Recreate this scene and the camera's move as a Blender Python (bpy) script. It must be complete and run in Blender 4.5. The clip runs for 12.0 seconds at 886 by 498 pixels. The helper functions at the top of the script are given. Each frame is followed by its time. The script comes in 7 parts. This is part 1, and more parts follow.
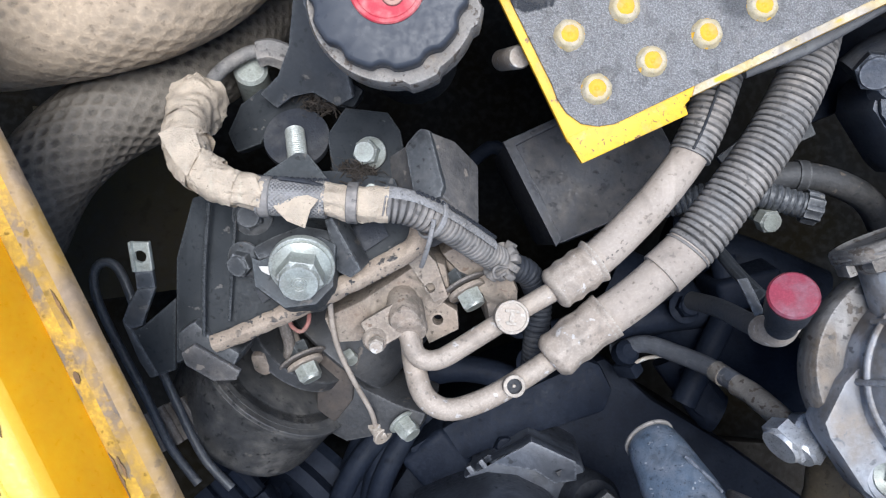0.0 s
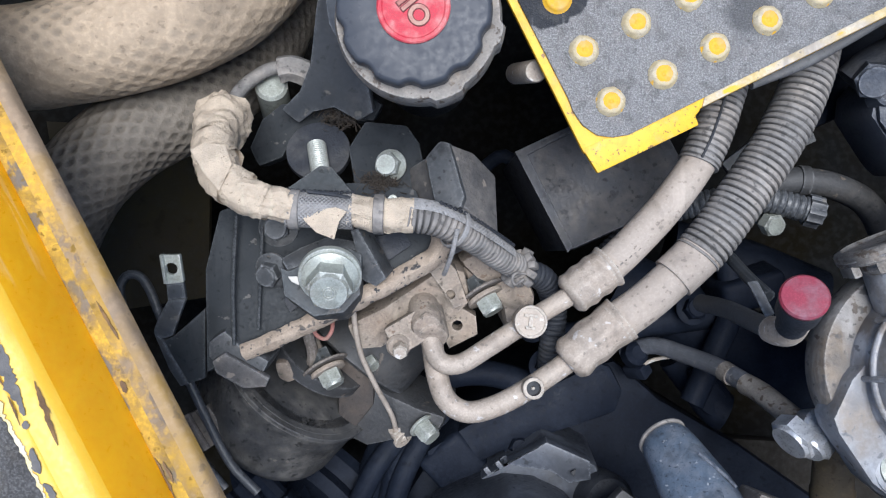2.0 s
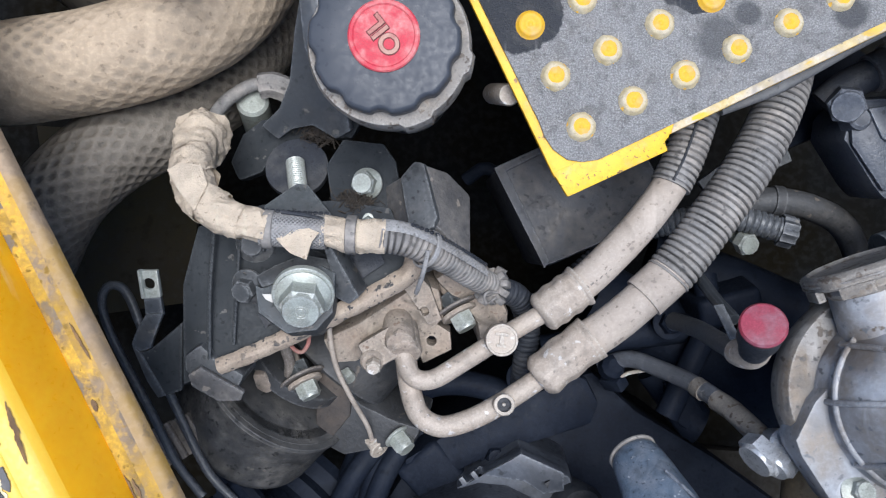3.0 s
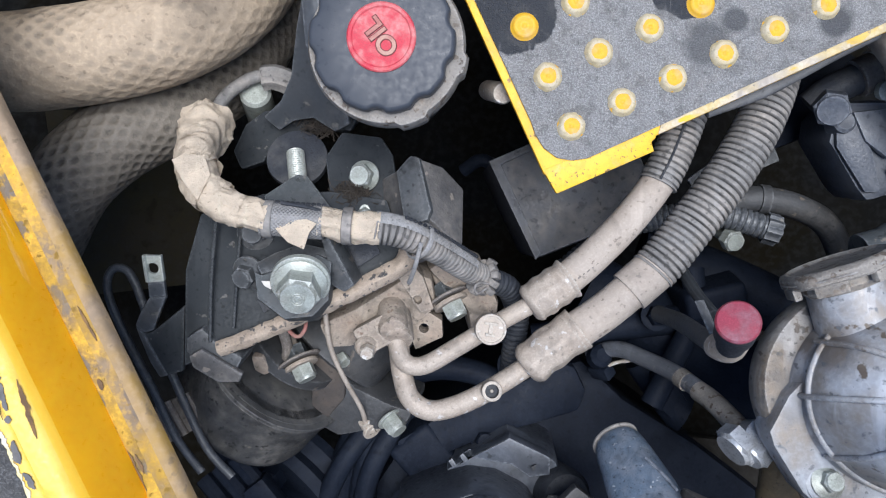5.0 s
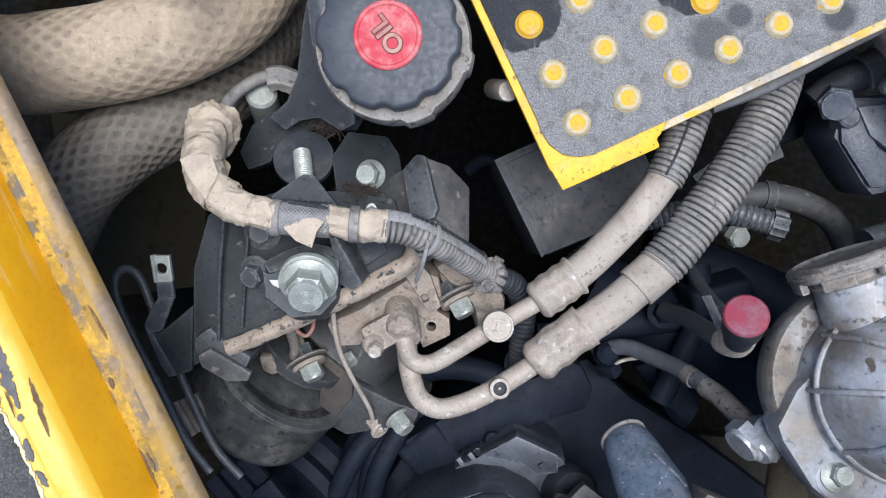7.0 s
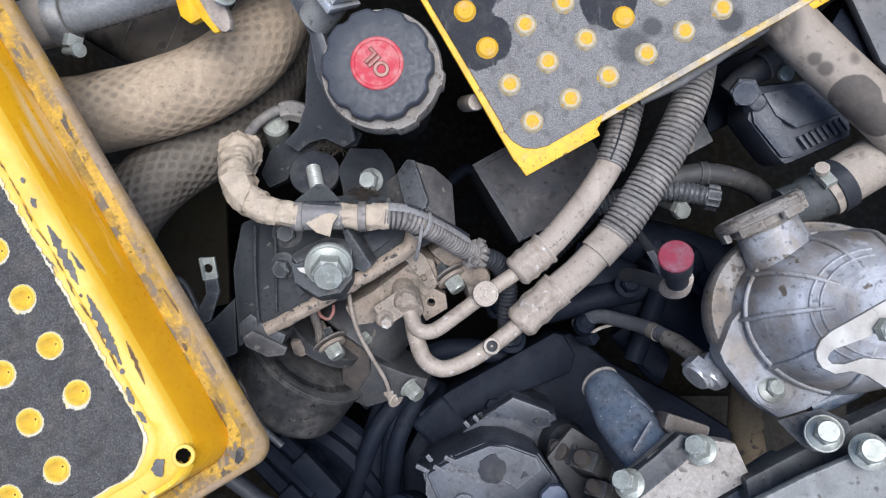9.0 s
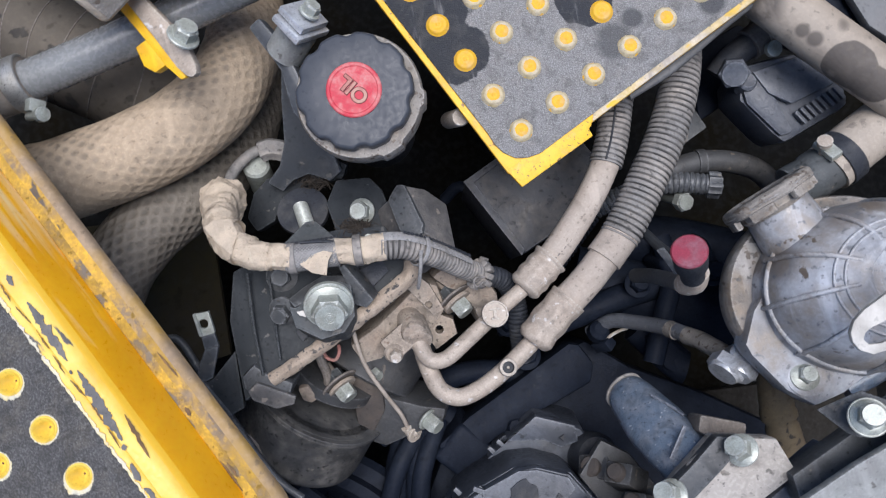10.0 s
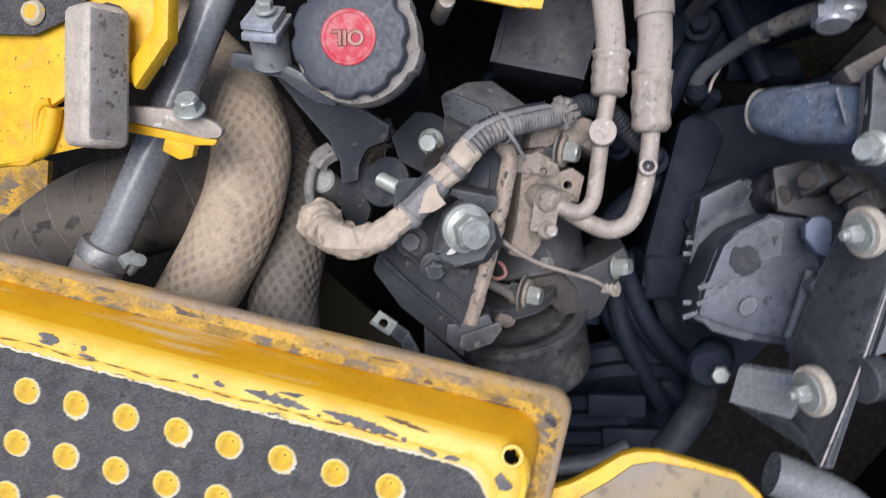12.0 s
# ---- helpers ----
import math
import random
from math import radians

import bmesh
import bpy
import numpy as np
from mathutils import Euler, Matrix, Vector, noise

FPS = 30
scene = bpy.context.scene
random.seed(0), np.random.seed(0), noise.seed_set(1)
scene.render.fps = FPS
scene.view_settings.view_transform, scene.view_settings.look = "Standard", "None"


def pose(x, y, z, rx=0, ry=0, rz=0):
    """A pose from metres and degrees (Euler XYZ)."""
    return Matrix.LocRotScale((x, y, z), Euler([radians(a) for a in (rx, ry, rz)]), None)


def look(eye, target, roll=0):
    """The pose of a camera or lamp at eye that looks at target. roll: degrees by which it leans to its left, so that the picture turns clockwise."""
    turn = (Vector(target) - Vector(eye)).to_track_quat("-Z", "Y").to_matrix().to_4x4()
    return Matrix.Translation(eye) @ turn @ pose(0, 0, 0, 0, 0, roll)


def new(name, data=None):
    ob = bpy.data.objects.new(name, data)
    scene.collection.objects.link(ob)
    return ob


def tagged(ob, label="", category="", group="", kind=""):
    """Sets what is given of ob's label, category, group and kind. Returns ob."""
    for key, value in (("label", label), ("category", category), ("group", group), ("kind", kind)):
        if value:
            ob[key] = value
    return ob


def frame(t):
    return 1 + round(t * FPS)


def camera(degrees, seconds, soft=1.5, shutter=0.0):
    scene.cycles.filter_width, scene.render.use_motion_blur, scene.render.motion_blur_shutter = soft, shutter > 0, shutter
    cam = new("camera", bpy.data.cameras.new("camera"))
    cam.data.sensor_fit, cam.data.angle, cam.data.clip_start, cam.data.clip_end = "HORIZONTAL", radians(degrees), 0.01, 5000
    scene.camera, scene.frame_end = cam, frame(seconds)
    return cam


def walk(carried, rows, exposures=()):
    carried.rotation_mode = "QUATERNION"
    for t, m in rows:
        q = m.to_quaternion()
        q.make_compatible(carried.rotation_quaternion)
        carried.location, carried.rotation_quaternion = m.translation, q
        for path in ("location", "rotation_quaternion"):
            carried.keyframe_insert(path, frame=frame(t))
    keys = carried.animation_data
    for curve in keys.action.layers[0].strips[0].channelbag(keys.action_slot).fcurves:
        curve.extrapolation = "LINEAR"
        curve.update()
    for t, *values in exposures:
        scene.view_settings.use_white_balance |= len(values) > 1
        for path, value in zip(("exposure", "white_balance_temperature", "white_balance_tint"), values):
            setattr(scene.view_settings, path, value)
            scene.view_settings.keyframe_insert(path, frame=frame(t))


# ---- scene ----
cam = camera(60.5, 12.0, soft=1.2, shutter=0.4)
PATH = [
    (0, 0.0000, 0.0000, 0.4500, -0.10, 0.04, 0.00),
    (0.5, -0.0096, 0.0026, 0.4561, 0.02, -0.01, -0.48),
    (1, -0.0142, 0.0047, 0.4638, 0.07, -0.29, -0.72),
    (1.5, -0.0095, 0.0058, 0.4633, 0.17, -0.35, -0.86),
    (2, -0.0177, 0.0020, 0.4658, 0.29, -0.63, -0.84),
    (2.5, -0.0140, 0.0101, 0.4699, 0.05, -0.62, -0.54),
    (3, -0.0004, 0.0179, 0.4742, -0.29, -0.50, -0.02),
    (3.5, 0.0056, 0.0223, 0.4808, -0.67, -0.59, 0.40),
    (5.5, 0.0053, 0.0241, 0.4931, -1.79, -0.10, 1.27),
    (6, 0.0034, 0.0215, 0.4934, -1.84, 0.03, 1.13),
    (6.5, 0.0015, 0.0197, 0.4933, -1.53, -0.10, 0.91),
    (7, 0.0029, 0.0202, 0.4936, -1.33, -0.09, 0.69),
    (7.2, 0.0031, 0.0207, 0.4939, -1.16, -0.23, 0.54),
    (8.8, 0.0114, -0.0241, 0.6058, 1.60, 0.00, -3.57),
    (9, 0.0044, -0.0227, 0.6033, 1.91, -0.32, -4.30),
    (9.5, 0.0032, -0.0232, 0.5855, 2.73, -0.63, -6.78),
    (10, 0.0007, -0.0162, 0.5789, 3.26, -0.41, -11.41),
    (10.5, -0.0015, -0.0227, 0.5712, 3.89, 0.43, -18.63),
    (11, -0.0336, -0.0699, 0.5813, 4.25, 2.20, -28.81),
    (11.5, -0.0389, -0.0502, 0.5782, 2.66, 4.38, -41.84),
    (12, -0.0465, -0.0467, 0.5751, -1.55, 6.83, -50.98),
]
walk(cam, [(row[0], pose(*row[1:])) for row in PATH], [(0, 0.60, 6100, 9), (1, 0.53, 6100, 9), (3.5, 0.49, 6100, 9), (7, 0.46, 6100, 9), (9, 0.35, 6200, 11), (12, 0.28, 6350, 14)])

# ---- daylight ----
world = bpy.data.worlds.new("sky")
scene.world = world
world.use_nodes = True
wn = world.node_tree
sky = wn.nodes.new("ShaderNodeTexSky")
sky.sky_type = "NISHITA"
sky.sun_disc = False
sky.sun_elevation, sky.sun_rotation = radians(84), radians(45)
wn.nodes["Background"].inputs[1].default_value = 0.13
wn.links.new(sky.outputs[0], wn.nodes["Background"].inputs[0])
sun = new("sun", bpy.data.lights.new("sun", "SUN"))
sun.data.energy, sun.data.angle, sun.data.color = 3.4, radians(40), (1.0, 0.98, 0.97)
sun.matrix_world = look((0.18, 0.18, 2.4), (0, 0, 0))


# ---- materials ----
DUST = (0.46, 0.385, 0.30)


def material(name, base, rough=0.6, metal=0.0, dust=0.3, second=None, fine=0.15, scale=60.0, bump=0.15, spots=None, dust_colour=DUST, coat=0.0, cover=0.5, stains=(), stain_colour=(0.05, 0.05, 0.052), grain=None, chip=0.60, spec=0.5, bare=None, grime=0.35, edge=0.0, soft=0.03):
    """A worn surface: base colour varied at two scales, settled dust on what faces up, fine relief.
    dust: how much dust lies; second: colour of larger patches; spots: colour of small chips."""
    m = bpy.data.materials.new(name)
    m.use_nodes = True
    nt = m.node_tree
    b = nt.nodes["Principled BSDF"]
    N, L = nt.nodes.new, nt.links.new
    tc = N("ShaderNodeTexCoord")
    big, small = N("ShaderNodeTexNoise"), N("ShaderNodeTexNoise")
    big.inputs["Scale"].default_value, big.inputs["Detail"].default_value = scale, 6
    small.inputs["Scale"].default_value, small.inputs["Detail"].default_value = scale * 14, 4
    for n in (big, small):
        L(tc.outputs["Object"], n.inputs["Vector"])
    second = second or tuple(c * 0.6 for c in base)

    def mix(fac, a, c):
        x = N("ShaderNodeMix")
        x.data_type = "RGBA"
        for k, v in ((0, fac), (6, a), (7, c)):
            if isinstance(v, (tuple, float, int)):
                x.inputs[k].default_value = (*v, 1) if isinstance(v, tuple) else v
            else:
                L(v, x.inputs[k])
        return x.outputs[2]

    def ramp(v, lo, hi, top=1.0):
        r = N("ShaderNodeMapRange")
        r.inputs[1].default_value, r.inputs[2].default_value, r.inputs[4].default_value = lo, hi, top
        L(v, r.inputs[0])
        return r.outputs[0]

    def times(a, c):
        x = N("ShaderNodeMath")
        x.operation = "MULTIPLY"
        L(a, x.inputs[0])
        L(c, x.inputs[1])
        return x.outputs[0]

    col = mix(ramp(big.outputs[0], 0.42, 0.62), base, second)
    col = mix(ramp(small.outputs[0], 0.45, 0.65, fine), col, tuple(min(1, c * 2.2 + 0.02) for c in base))
    if spots:
        v = N("ShaderNodeTexNoise")
        v.inputs["Scale"].default_value, v.inputs["Detail"].default_value = scale * 3.3, 8
        if grain:
            mp_ = N("ShaderNodeMapping")
            mp_.vector_type = "TEXTURE"
            mp_.inputs["Rotation"].default_value = (0, 0, radians(grain[0]))
            mp_.inputs["Scale"].default_value = (1 / grain[1], 1, 1)
            L(tc.outputs["Object"], mp_.inputs["Vector"])
            L(mp_.outputs[0], v.inputs["Vector"])
        else:
            L(tc.outputs["Object"], v.inputs["Vector"])
        col = mix(ramp(v.outputs[0], chip, chip + soft), col, spots)
    d = None
    if dust:
        g = N("ShaderNodeNewGeometry")
        s = N("ShaderNodeSeparateXYZ")
        L(g.outputs["Normal"], s.inputs[0])
        d = times(ramp(s.outputs[2], cover - 0.4, cover + 0.4), ramp(big.outputs[0], 0.62 - dust * 0.5, 0.78 - dust * 0.35, min(1.0, 0.35 + dust)))
        n2 = N("ShaderNodeTexNoise")
        n2.inputs["Scale"].default_value, n2.inputs["Detail"].default_value = scale * 5, 5
        L(tc.outputs["Object"], n2.inputs["Vector"])
        d = times(d, ramp(n2.outputs[0], 0.18, 0.72))
        col = mix(d, col, dust_colour)
    # bare: darker colour mixed in by the point attribute, in pits and gaps
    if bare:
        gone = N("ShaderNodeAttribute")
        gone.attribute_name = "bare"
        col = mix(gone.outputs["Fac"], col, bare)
    for sx, sy, sz, sr, deep in stains:
        near = N("ShaderNodeVectorMath")
        near.operation = "DISTANCE"
        near.inputs[1].default_value = (sx, sy, sz)
        L(tc.outputs["Object"], near.inputs[0])
        wob = N("ShaderNodeMath")
        wob.operation = "MULTIPLY_ADD"
        wob.inputs[1].default_value = sr * 0.7
        L(big.outputs[0], wob.inputs[0])
        L(near.outputs["Value"], wob.inputs[2])
        inv = N("ShaderNodeMapRange")
        inv.inputs[1].default_value, inv.inputs[2].default_value = sr * 1.30, sr * 1.35 + (0.0 if deep > 0.9 else sr * 0.5)
        inv.inputs[3].default_value, inv.inputs[4].default_value = deep, 0.0
        L(wob.outputs[0], inv.inputs[0])
        col = mix(inv.outputs[0], col, stain_colour)
    if grime:
        soot = N("ShaderNodeTexNoise")
        soot.inputs["Scale"].default_value, soot.inputs["Detail"].default_value, soot.inputs["Distortion"].default_value = scale * 1.3, 9, 0.8
        L(tc.outputs["Object"], soot.inputs["Vector"])
        col = mix(ramp(soot.outputs[0], 0.50, 0.66, grime), col, tuple(c * 0.45 for c in base))
        scuff = N("ShaderNodeTexNoise")
        scuff.inputs["Scale"].default_value, scuff.inputs["Detail"].default_value = scale * 2.4, 7
        stretch = N("ShaderNodeMapping")
        stretch.inputs["Rotation"].default_value = (0.4, 0.3, 0.9)
        stretch.inputs["Scale"].default_value = (1, 0.13, 1)
        L(tc.outputs["Object"], stretch.inputs["Vector"])
        L(stretch.outputs[0], scuff.inputs["Vector"])
        col = mix(ramp(scuff.outputs[0], 0.60, 0.70, grime * 0.8), col, tuple(min(0.8, c * 1.6 + 0.012) for c in base))
        speck = N("ShaderNodeTexNoise")
        speck.inputs["Scale"].default_value, speck.inputs["Detail"].default_value = scale * 7, 6
        L(tc.outputs["Object"], speck.inputs["Vector"])
        col = mix(ramp(speck.outputs[0], 0.60, 0.68, min(1.0, grime * 1.6)), col, tuple(c * 0.4 for c in base))
    if edge:
        soft_n, hard_n, dot = N("ShaderNodeBevel"), N("ShaderNodeNewGeometry"), N("ShaderNodeVectorMath")
        soft_n.samples = 4
        soft_n.inputs["Radius"].default_value = 0.0028
        dot.operation = "DOT_PRODUCT"
        L(soft_n.outputs[0], dot.inputs[0])
        L(hard_n.outputs["True Normal"], dot.inputs[1])
        rub = N("ShaderNodeMapRange")
        rub.inputs[1].default_value, rub.inputs[2].default_value, rub.inputs[3].default_value, rub.inputs[4].default_value = 0.995, 0.90, 0.0, edge
        L(dot.outputs["Value"], rub.inputs[0])
        worn = times(rub.outputs[0], ramp(small.outputs[0], 0.35, 0.6))
        col = mix(worn, col, tuple(min(0.6, c * 1.6 + 0.13) for c in base))
    L(col, b.inputs["Base Color"])
    r = ramp(small.outputs[0], 0.3, 0.7, 1)
    x = N("ShaderNodeMapRange")
    x.inputs[3].default_value, x.inputs[4].default_value = max(0.05, rough - (0.12 if fine else 0.0)), min(1, rough + (0.15 if fine else 0.0))
    L(r, x.inputs[0])
    L(x.outputs[0], b.inputs["Roughness"])
    b.inputs["Metallic"].default_value = metal
    b.inputs["Specular IOR Level"].default_value = spec
    b.inputs["Coat Weight"].default_value = coat
    bp = N("ShaderNodeBump")
    bp.inputs["Strength"].default_value, bp.inputs["Distance"].default_value = bump, 0.002
    if grime:
        rise = N("ShaderNodeMath")
        rise.operation = "MULTIPLY_ADD"
        rise.inputs[1].default_value = 1.0
        L(soot.outputs[0], rise.inputs[0])
        L(small.outputs[0], rise.inputs[2])
        L(rise.outputs[0], bp.inputs["Height"])
    else:
        L(small.outputs[0], bp.inputs["Height"])
    L(bp.outputs[0], b.inputs["Normal"])
    return m


YELLOW = material("yellow_paint", (0.78, 0.44, 0.010), 0.5, dust=0.05, second=(0.70, 0.36, 0.008), fine=0.06, scale=70, bump=0.05, coat=0.05, grime=0.22, spots=(0.24, 0.12, 0.03), chip=0.66)
# Paler yellow stands in for light on the flat rim top; chips are wear.
YELLOW_LIT_WORN = material("yellow_paint_lit_worn", (0.74, 0.50, 0.085), 0.5, dust=0.1, second=(0.72, 0.42, 0.035), spots=(0.085, 0.08, 0.078), fine=0.05, scale=34, bump=0.1, grain=(116.4, 0.25), chip=0.66, grime=0.0)
YELLOW_DUSTY = material("yellow_paint_dusty", (0.473, 0.2666, 0.0215), 0.65, dust=0.35, second=(0.1462, 0.0946, 0.043), spots=(0.086, 0.0645, 0.0473), scale=26, bump=0.25, dust_colour=(0.3268, 0.2236, 0.129), grain=(116.4, 0.35), chip=0.60, fine=0.3, grime=0.6)
# Middle tone that blends the painted light of the rim top into the slope.
YELLOW_HALF_LIT = material("yellow_paint_half_lit", (0.83, 0.49, 0.045), 0.4, dust=0.0, second=(0.79, 0.46, 0.03), spots=(0.80, 0.62, 0.22), fine=0.05, scale=26, bump=0.05, coat=0.1, grain=(116.4, 0.10), chip=0.60, grime=0.0)
YELLOW_STUD = material("yellow_stud", (0.74, 0.52, 0.075), 0.55, dust=0.1, second=(0.70, 0.44, 0.04), fine=0.1, scale=90, bump=0.15, dust_colour=(0.62, 0.50, 0.27), grime=0.35)
FLANGE_EDGE = material("dusty_flange_edge", (0.275, 0.200, 0.130), 0.8, dust=0.3, second=(0.36, 0.215, 0.04), spots=(0.16, 0.115, 0.08), fine=0.2, scale=22, bump=0.1, dust_colour=(0.31, 0.238, 0.17), grain=(116.4, 0.3), chip=0.62, soft=0.06)
RIM_DUST = material("dusty_pale_rim", (0.48, 0.42, 0.35), 0.8, dust=0.3, second=(0.60, 0.42, 0.10), spots=(0.70, 0.44, 0.04), fine=0.2, scale=30, bump=0.15, dust_colour=(0.52, 0.46, 0.39), grain=(25.6, 0.3), chip=0.60, grime=0.5)
STUD_DUSTY = material("dusty_yellow_stud", (0.64, 0.36, 0.018), 0.6, dust=0.25, second=(0.60, 0.31, 0.012), fine=0.1, scale=90, bump=0.1, dust_colour=(0.55, 0.43, 0.24), grime=0.0)
STUD_RING = material("worn_stud_ring", (0.48, 0.41, 0.29), 0.75, dust=0.3, second=(0.50, 0.39, 0.19), scale=110, grime=0.3, dust_colour=(0.45, 0.41, 0.35), bump=0.3)
YELLOW_SLOPE = material("yellow_paint_scratched", (0.80, 0.395, 0.006), 0.36, dust=0.0, second=(0.72, 0.33, 0.005), spots=(0.72, 0.60, 0.36), fine=0.05, scale=22, bump=0.04, coat=0.1, grain=(116.4, 0.09), chip=0.60, grime=0.0, soft=0.15)
COLLAR = material("dusty_collar", (0.23, 0.21, 0.185), 0.7, dust=0.4, second=(0.13, 0.122, 0.112), scale=55, bump=0.3, dust_colour=(0.34, 0.285, 0.225), spots=(0.085, 0.065, 0.05), chip=0.58, edge=0.45)
GRIP = material("grip_coating", (0.235, 0.231, 0.226), 0.8, dust=0.2, second=(0.20, 0.197, 0.193), fine=0.55, scale=72, bump=1.0, dust_colour=(0.38, 0.35, 0.325), stain_colour=(0.050, 0.053, 0.060),
                stains=((-0.0742, 0.0318, 0, 0.026, 1), (-0.0899, 0.0631, 0, 0.034, 1), (0.0273, 0.0518, 0, 0.022, 1), (0.0415, 0.0164, 0, 0.011, 0.6), (0.0579, 0.0301, 0, 0.006, 0.7), (0.1173, 0.0301, 0, 0.008, 0.75)), spec=0.2, grime=0.45)
GRIP_DARK = material("grip_coating_dark", (0.085, 0.082, 0.080), 0.85, dust=0.3, second=(0.055, 0.053, 0.052), fine=0.7, scale=70, bump=1.0, dust_colour=(0.21, 0.19, 0.16), spec=0.2, grime=0.4)
PALE_EDGE = material("bare_primer_edge", (0.56, 0.51, 0.39), 0.7, dust=0.2, second=(0.66, 0.54, 0.24), scale=120, grime=0.0)
DIRT = material("packed_dirt", (0.46, 0.265, 0.028), 0.8, dust=0.2, second=(0.17, 0.11, 0.052), fine=0.3, scale=38, bump=0.25, dust_colour=(0.30, 0.215, 0.125), spots=(0.15, 0.12, 0.09), chip=0.55, grain=(116.4, 0.5), soft=0.05, grime=0.6)
IRON = material("greyed_iron", (0.054, 0.060, 0.063), 0.6, dust=0.35, second=(0.040, 0.044, 0.047), scale=30, bump=0.12, dust_colour=(0.15, 0.14, 0.13), spots=(0.17, 0.15, 0.125), chip=0.66, spec=0.4, edge=0.7, grime=0.6)
CHIPPED = material("chipped_to_steel", (0.105, 0.10, 0.098), 0.75, dust=0.2, second=(0.14, 0.13, 0.12), scale=90, bump=0.2, dust_colour=(0.22, 0.19, 0.15))
# Brown of rusty scratches; stud centres use it for a hole's shade.
SCRATCH_AND_HOLE = material("rusty_scratch_and_hole_shade", (0.13, 0.075, 0.035), 0.8, dust=0.0, second=(0.20, 0.11, 0.04), scale=160, bump=0.2)
BLACK = material("black_paint", (0.0205, 0.0240, 0.0275), 0.58, dust=0.0, second=(0.029, 0.0325, 0.036), fine=0.05, scale=40, bump=0.04, spots=(0.10, 0.095, 0.09), chip=0.675, spec=0.22, grime=0.4, edge=0.45)
BLACK_DUSTY = material("black_paint_dusty", (0.058, 0.062, 0.066), 0.5, dust=0.38, second=(0.028, 0.031, 0.035), scale=32, bump=0.1, dust_colour=(0.155, 0.152, 0.148), spots=(0.13, 0.11, 0.09), chip=0.65, spec=0.3, edge=0.7, grime=0.6)
TAN = material("dust_caked_metal", (0.262, 0.220, 0.178), 0.85, dust=0.45, second=(0.195, 0.155, 0.123), fine=0.2, scale=45, bump=0.3, dust_colour=(0.37, 0.295, 0.23), spots=(0.16, 0.11, 0.08), chip=0.64, grime=0.8, edge=0.35)
FLANK = material("dusty_casting_flank", (0.062, 0.060, 0.060), 0.7, dust=0.5, second=(0.048, 0.05, 0.054), fine=0.2, scale=34, bump=0.25, spots=(0.22, 0.19, 0.16), chip=0.63, dust_colour=(0.23, 0.205, 0.18), edge=0.7)
TAN_DARK = material("dust_caked_iron", (0.125, 0.106, 0.09), 0.85, dust=0.4, second=(0.09, 0.078, 0.07), fine=0.25, scale=40, bump=0.3, dust_colour=(0.27, 0.24, 0.205), edge=0.7)
PIPE = material("dusty_aluminium_pipe", (0.36, 0.305, 0.252), 0.6, metal=0.1, dust=0.4, second=(0.295, 0.245, 0.20), fine=0.2, scale=48, bump=0.2, spots=(0.58, 0.555, 0.53), dust_colour=(0.43, 0.355, 0.285), edge=0.45, chip=0.63, grime=0.4)
HOSE = material("dusty_rubber_hose", (0.37, 0.318, 0.27), 0.85, dust=0.4, second=(0.325, 0.275, 0.23), fine=0.12, scale=40, bump=0.12, spots=(0.20, 0.165, 0.135), chip=0.66, dust_colour=(0.43, 0.365, 0.305))
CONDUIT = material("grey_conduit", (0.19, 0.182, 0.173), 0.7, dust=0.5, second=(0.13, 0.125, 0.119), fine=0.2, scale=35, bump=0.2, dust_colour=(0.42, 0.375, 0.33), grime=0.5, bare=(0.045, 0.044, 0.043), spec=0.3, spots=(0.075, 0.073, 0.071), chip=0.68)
TAPE = material("masking_tape", (0.60, 0.49, 0.37), 0.8, dust=0.25, second=(0.48, 0.39, 0.295), fine=0.1, scale=110, bump=0.7, spots=(0.34, 0.27, 0.2), dust_colour=(0.62, 0.515, 0.40), chip=0.66, grime=0.2)
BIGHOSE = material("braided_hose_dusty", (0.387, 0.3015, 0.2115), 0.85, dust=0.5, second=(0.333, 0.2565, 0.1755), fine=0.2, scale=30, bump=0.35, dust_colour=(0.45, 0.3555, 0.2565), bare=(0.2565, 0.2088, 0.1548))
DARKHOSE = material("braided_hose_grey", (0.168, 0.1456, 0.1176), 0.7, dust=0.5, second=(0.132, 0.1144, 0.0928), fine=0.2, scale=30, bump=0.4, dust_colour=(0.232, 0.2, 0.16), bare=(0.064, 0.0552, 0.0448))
ZINC = material("zinc_steel", (0.36, 0.38, 0.34), 0.42, metal=0.3, dust=0.25, second=(0.255, 0.27, 0.235), fine=0.2, scale=70, bump=0.08, dust_colour=(0.32, 0.305, 0.265), edge=0.4)
STEEL = material("bare_steel", (0.55, 0.55, 0.53), 0.35, metal=0.7, dust=0.2, second=(0.42, 0.42, 0.41), scale=90, bump=0.1)
PUMPALU = material("stained_cast_aluminium", (0.35, 0.365, 0.395), 0.5, metal=0.1, dust=0.4, second=(0.225, 0.21, 0.195), fine=0.12, scale=26, bump=0.16, dust_colour=(0.27, 0.22, 0.17), spots=(0.10, 0.08, 0.065), chip=0.65, spec=0.45, grime=0.6, cover=0.3, stain_colour=(0.115, 0.085, 0.06), edge=0.4,
                stains=((-0.0689, 0.0304, 0.0250, 0.012, 0.60), (-0.0654, 0.0396, 0.0400, 0.010, 0.55), (-0.0199, 0.0560, 0.0400, 0.012, 0.40), (-0.0795, 0.0279, -0.0050, 0.014, 0.75), (0.0035, 0.0597, 0.0350, 0.010, 0.60), (-0.0691, -0.0027, 0.0100, 0.010, 0.50)))
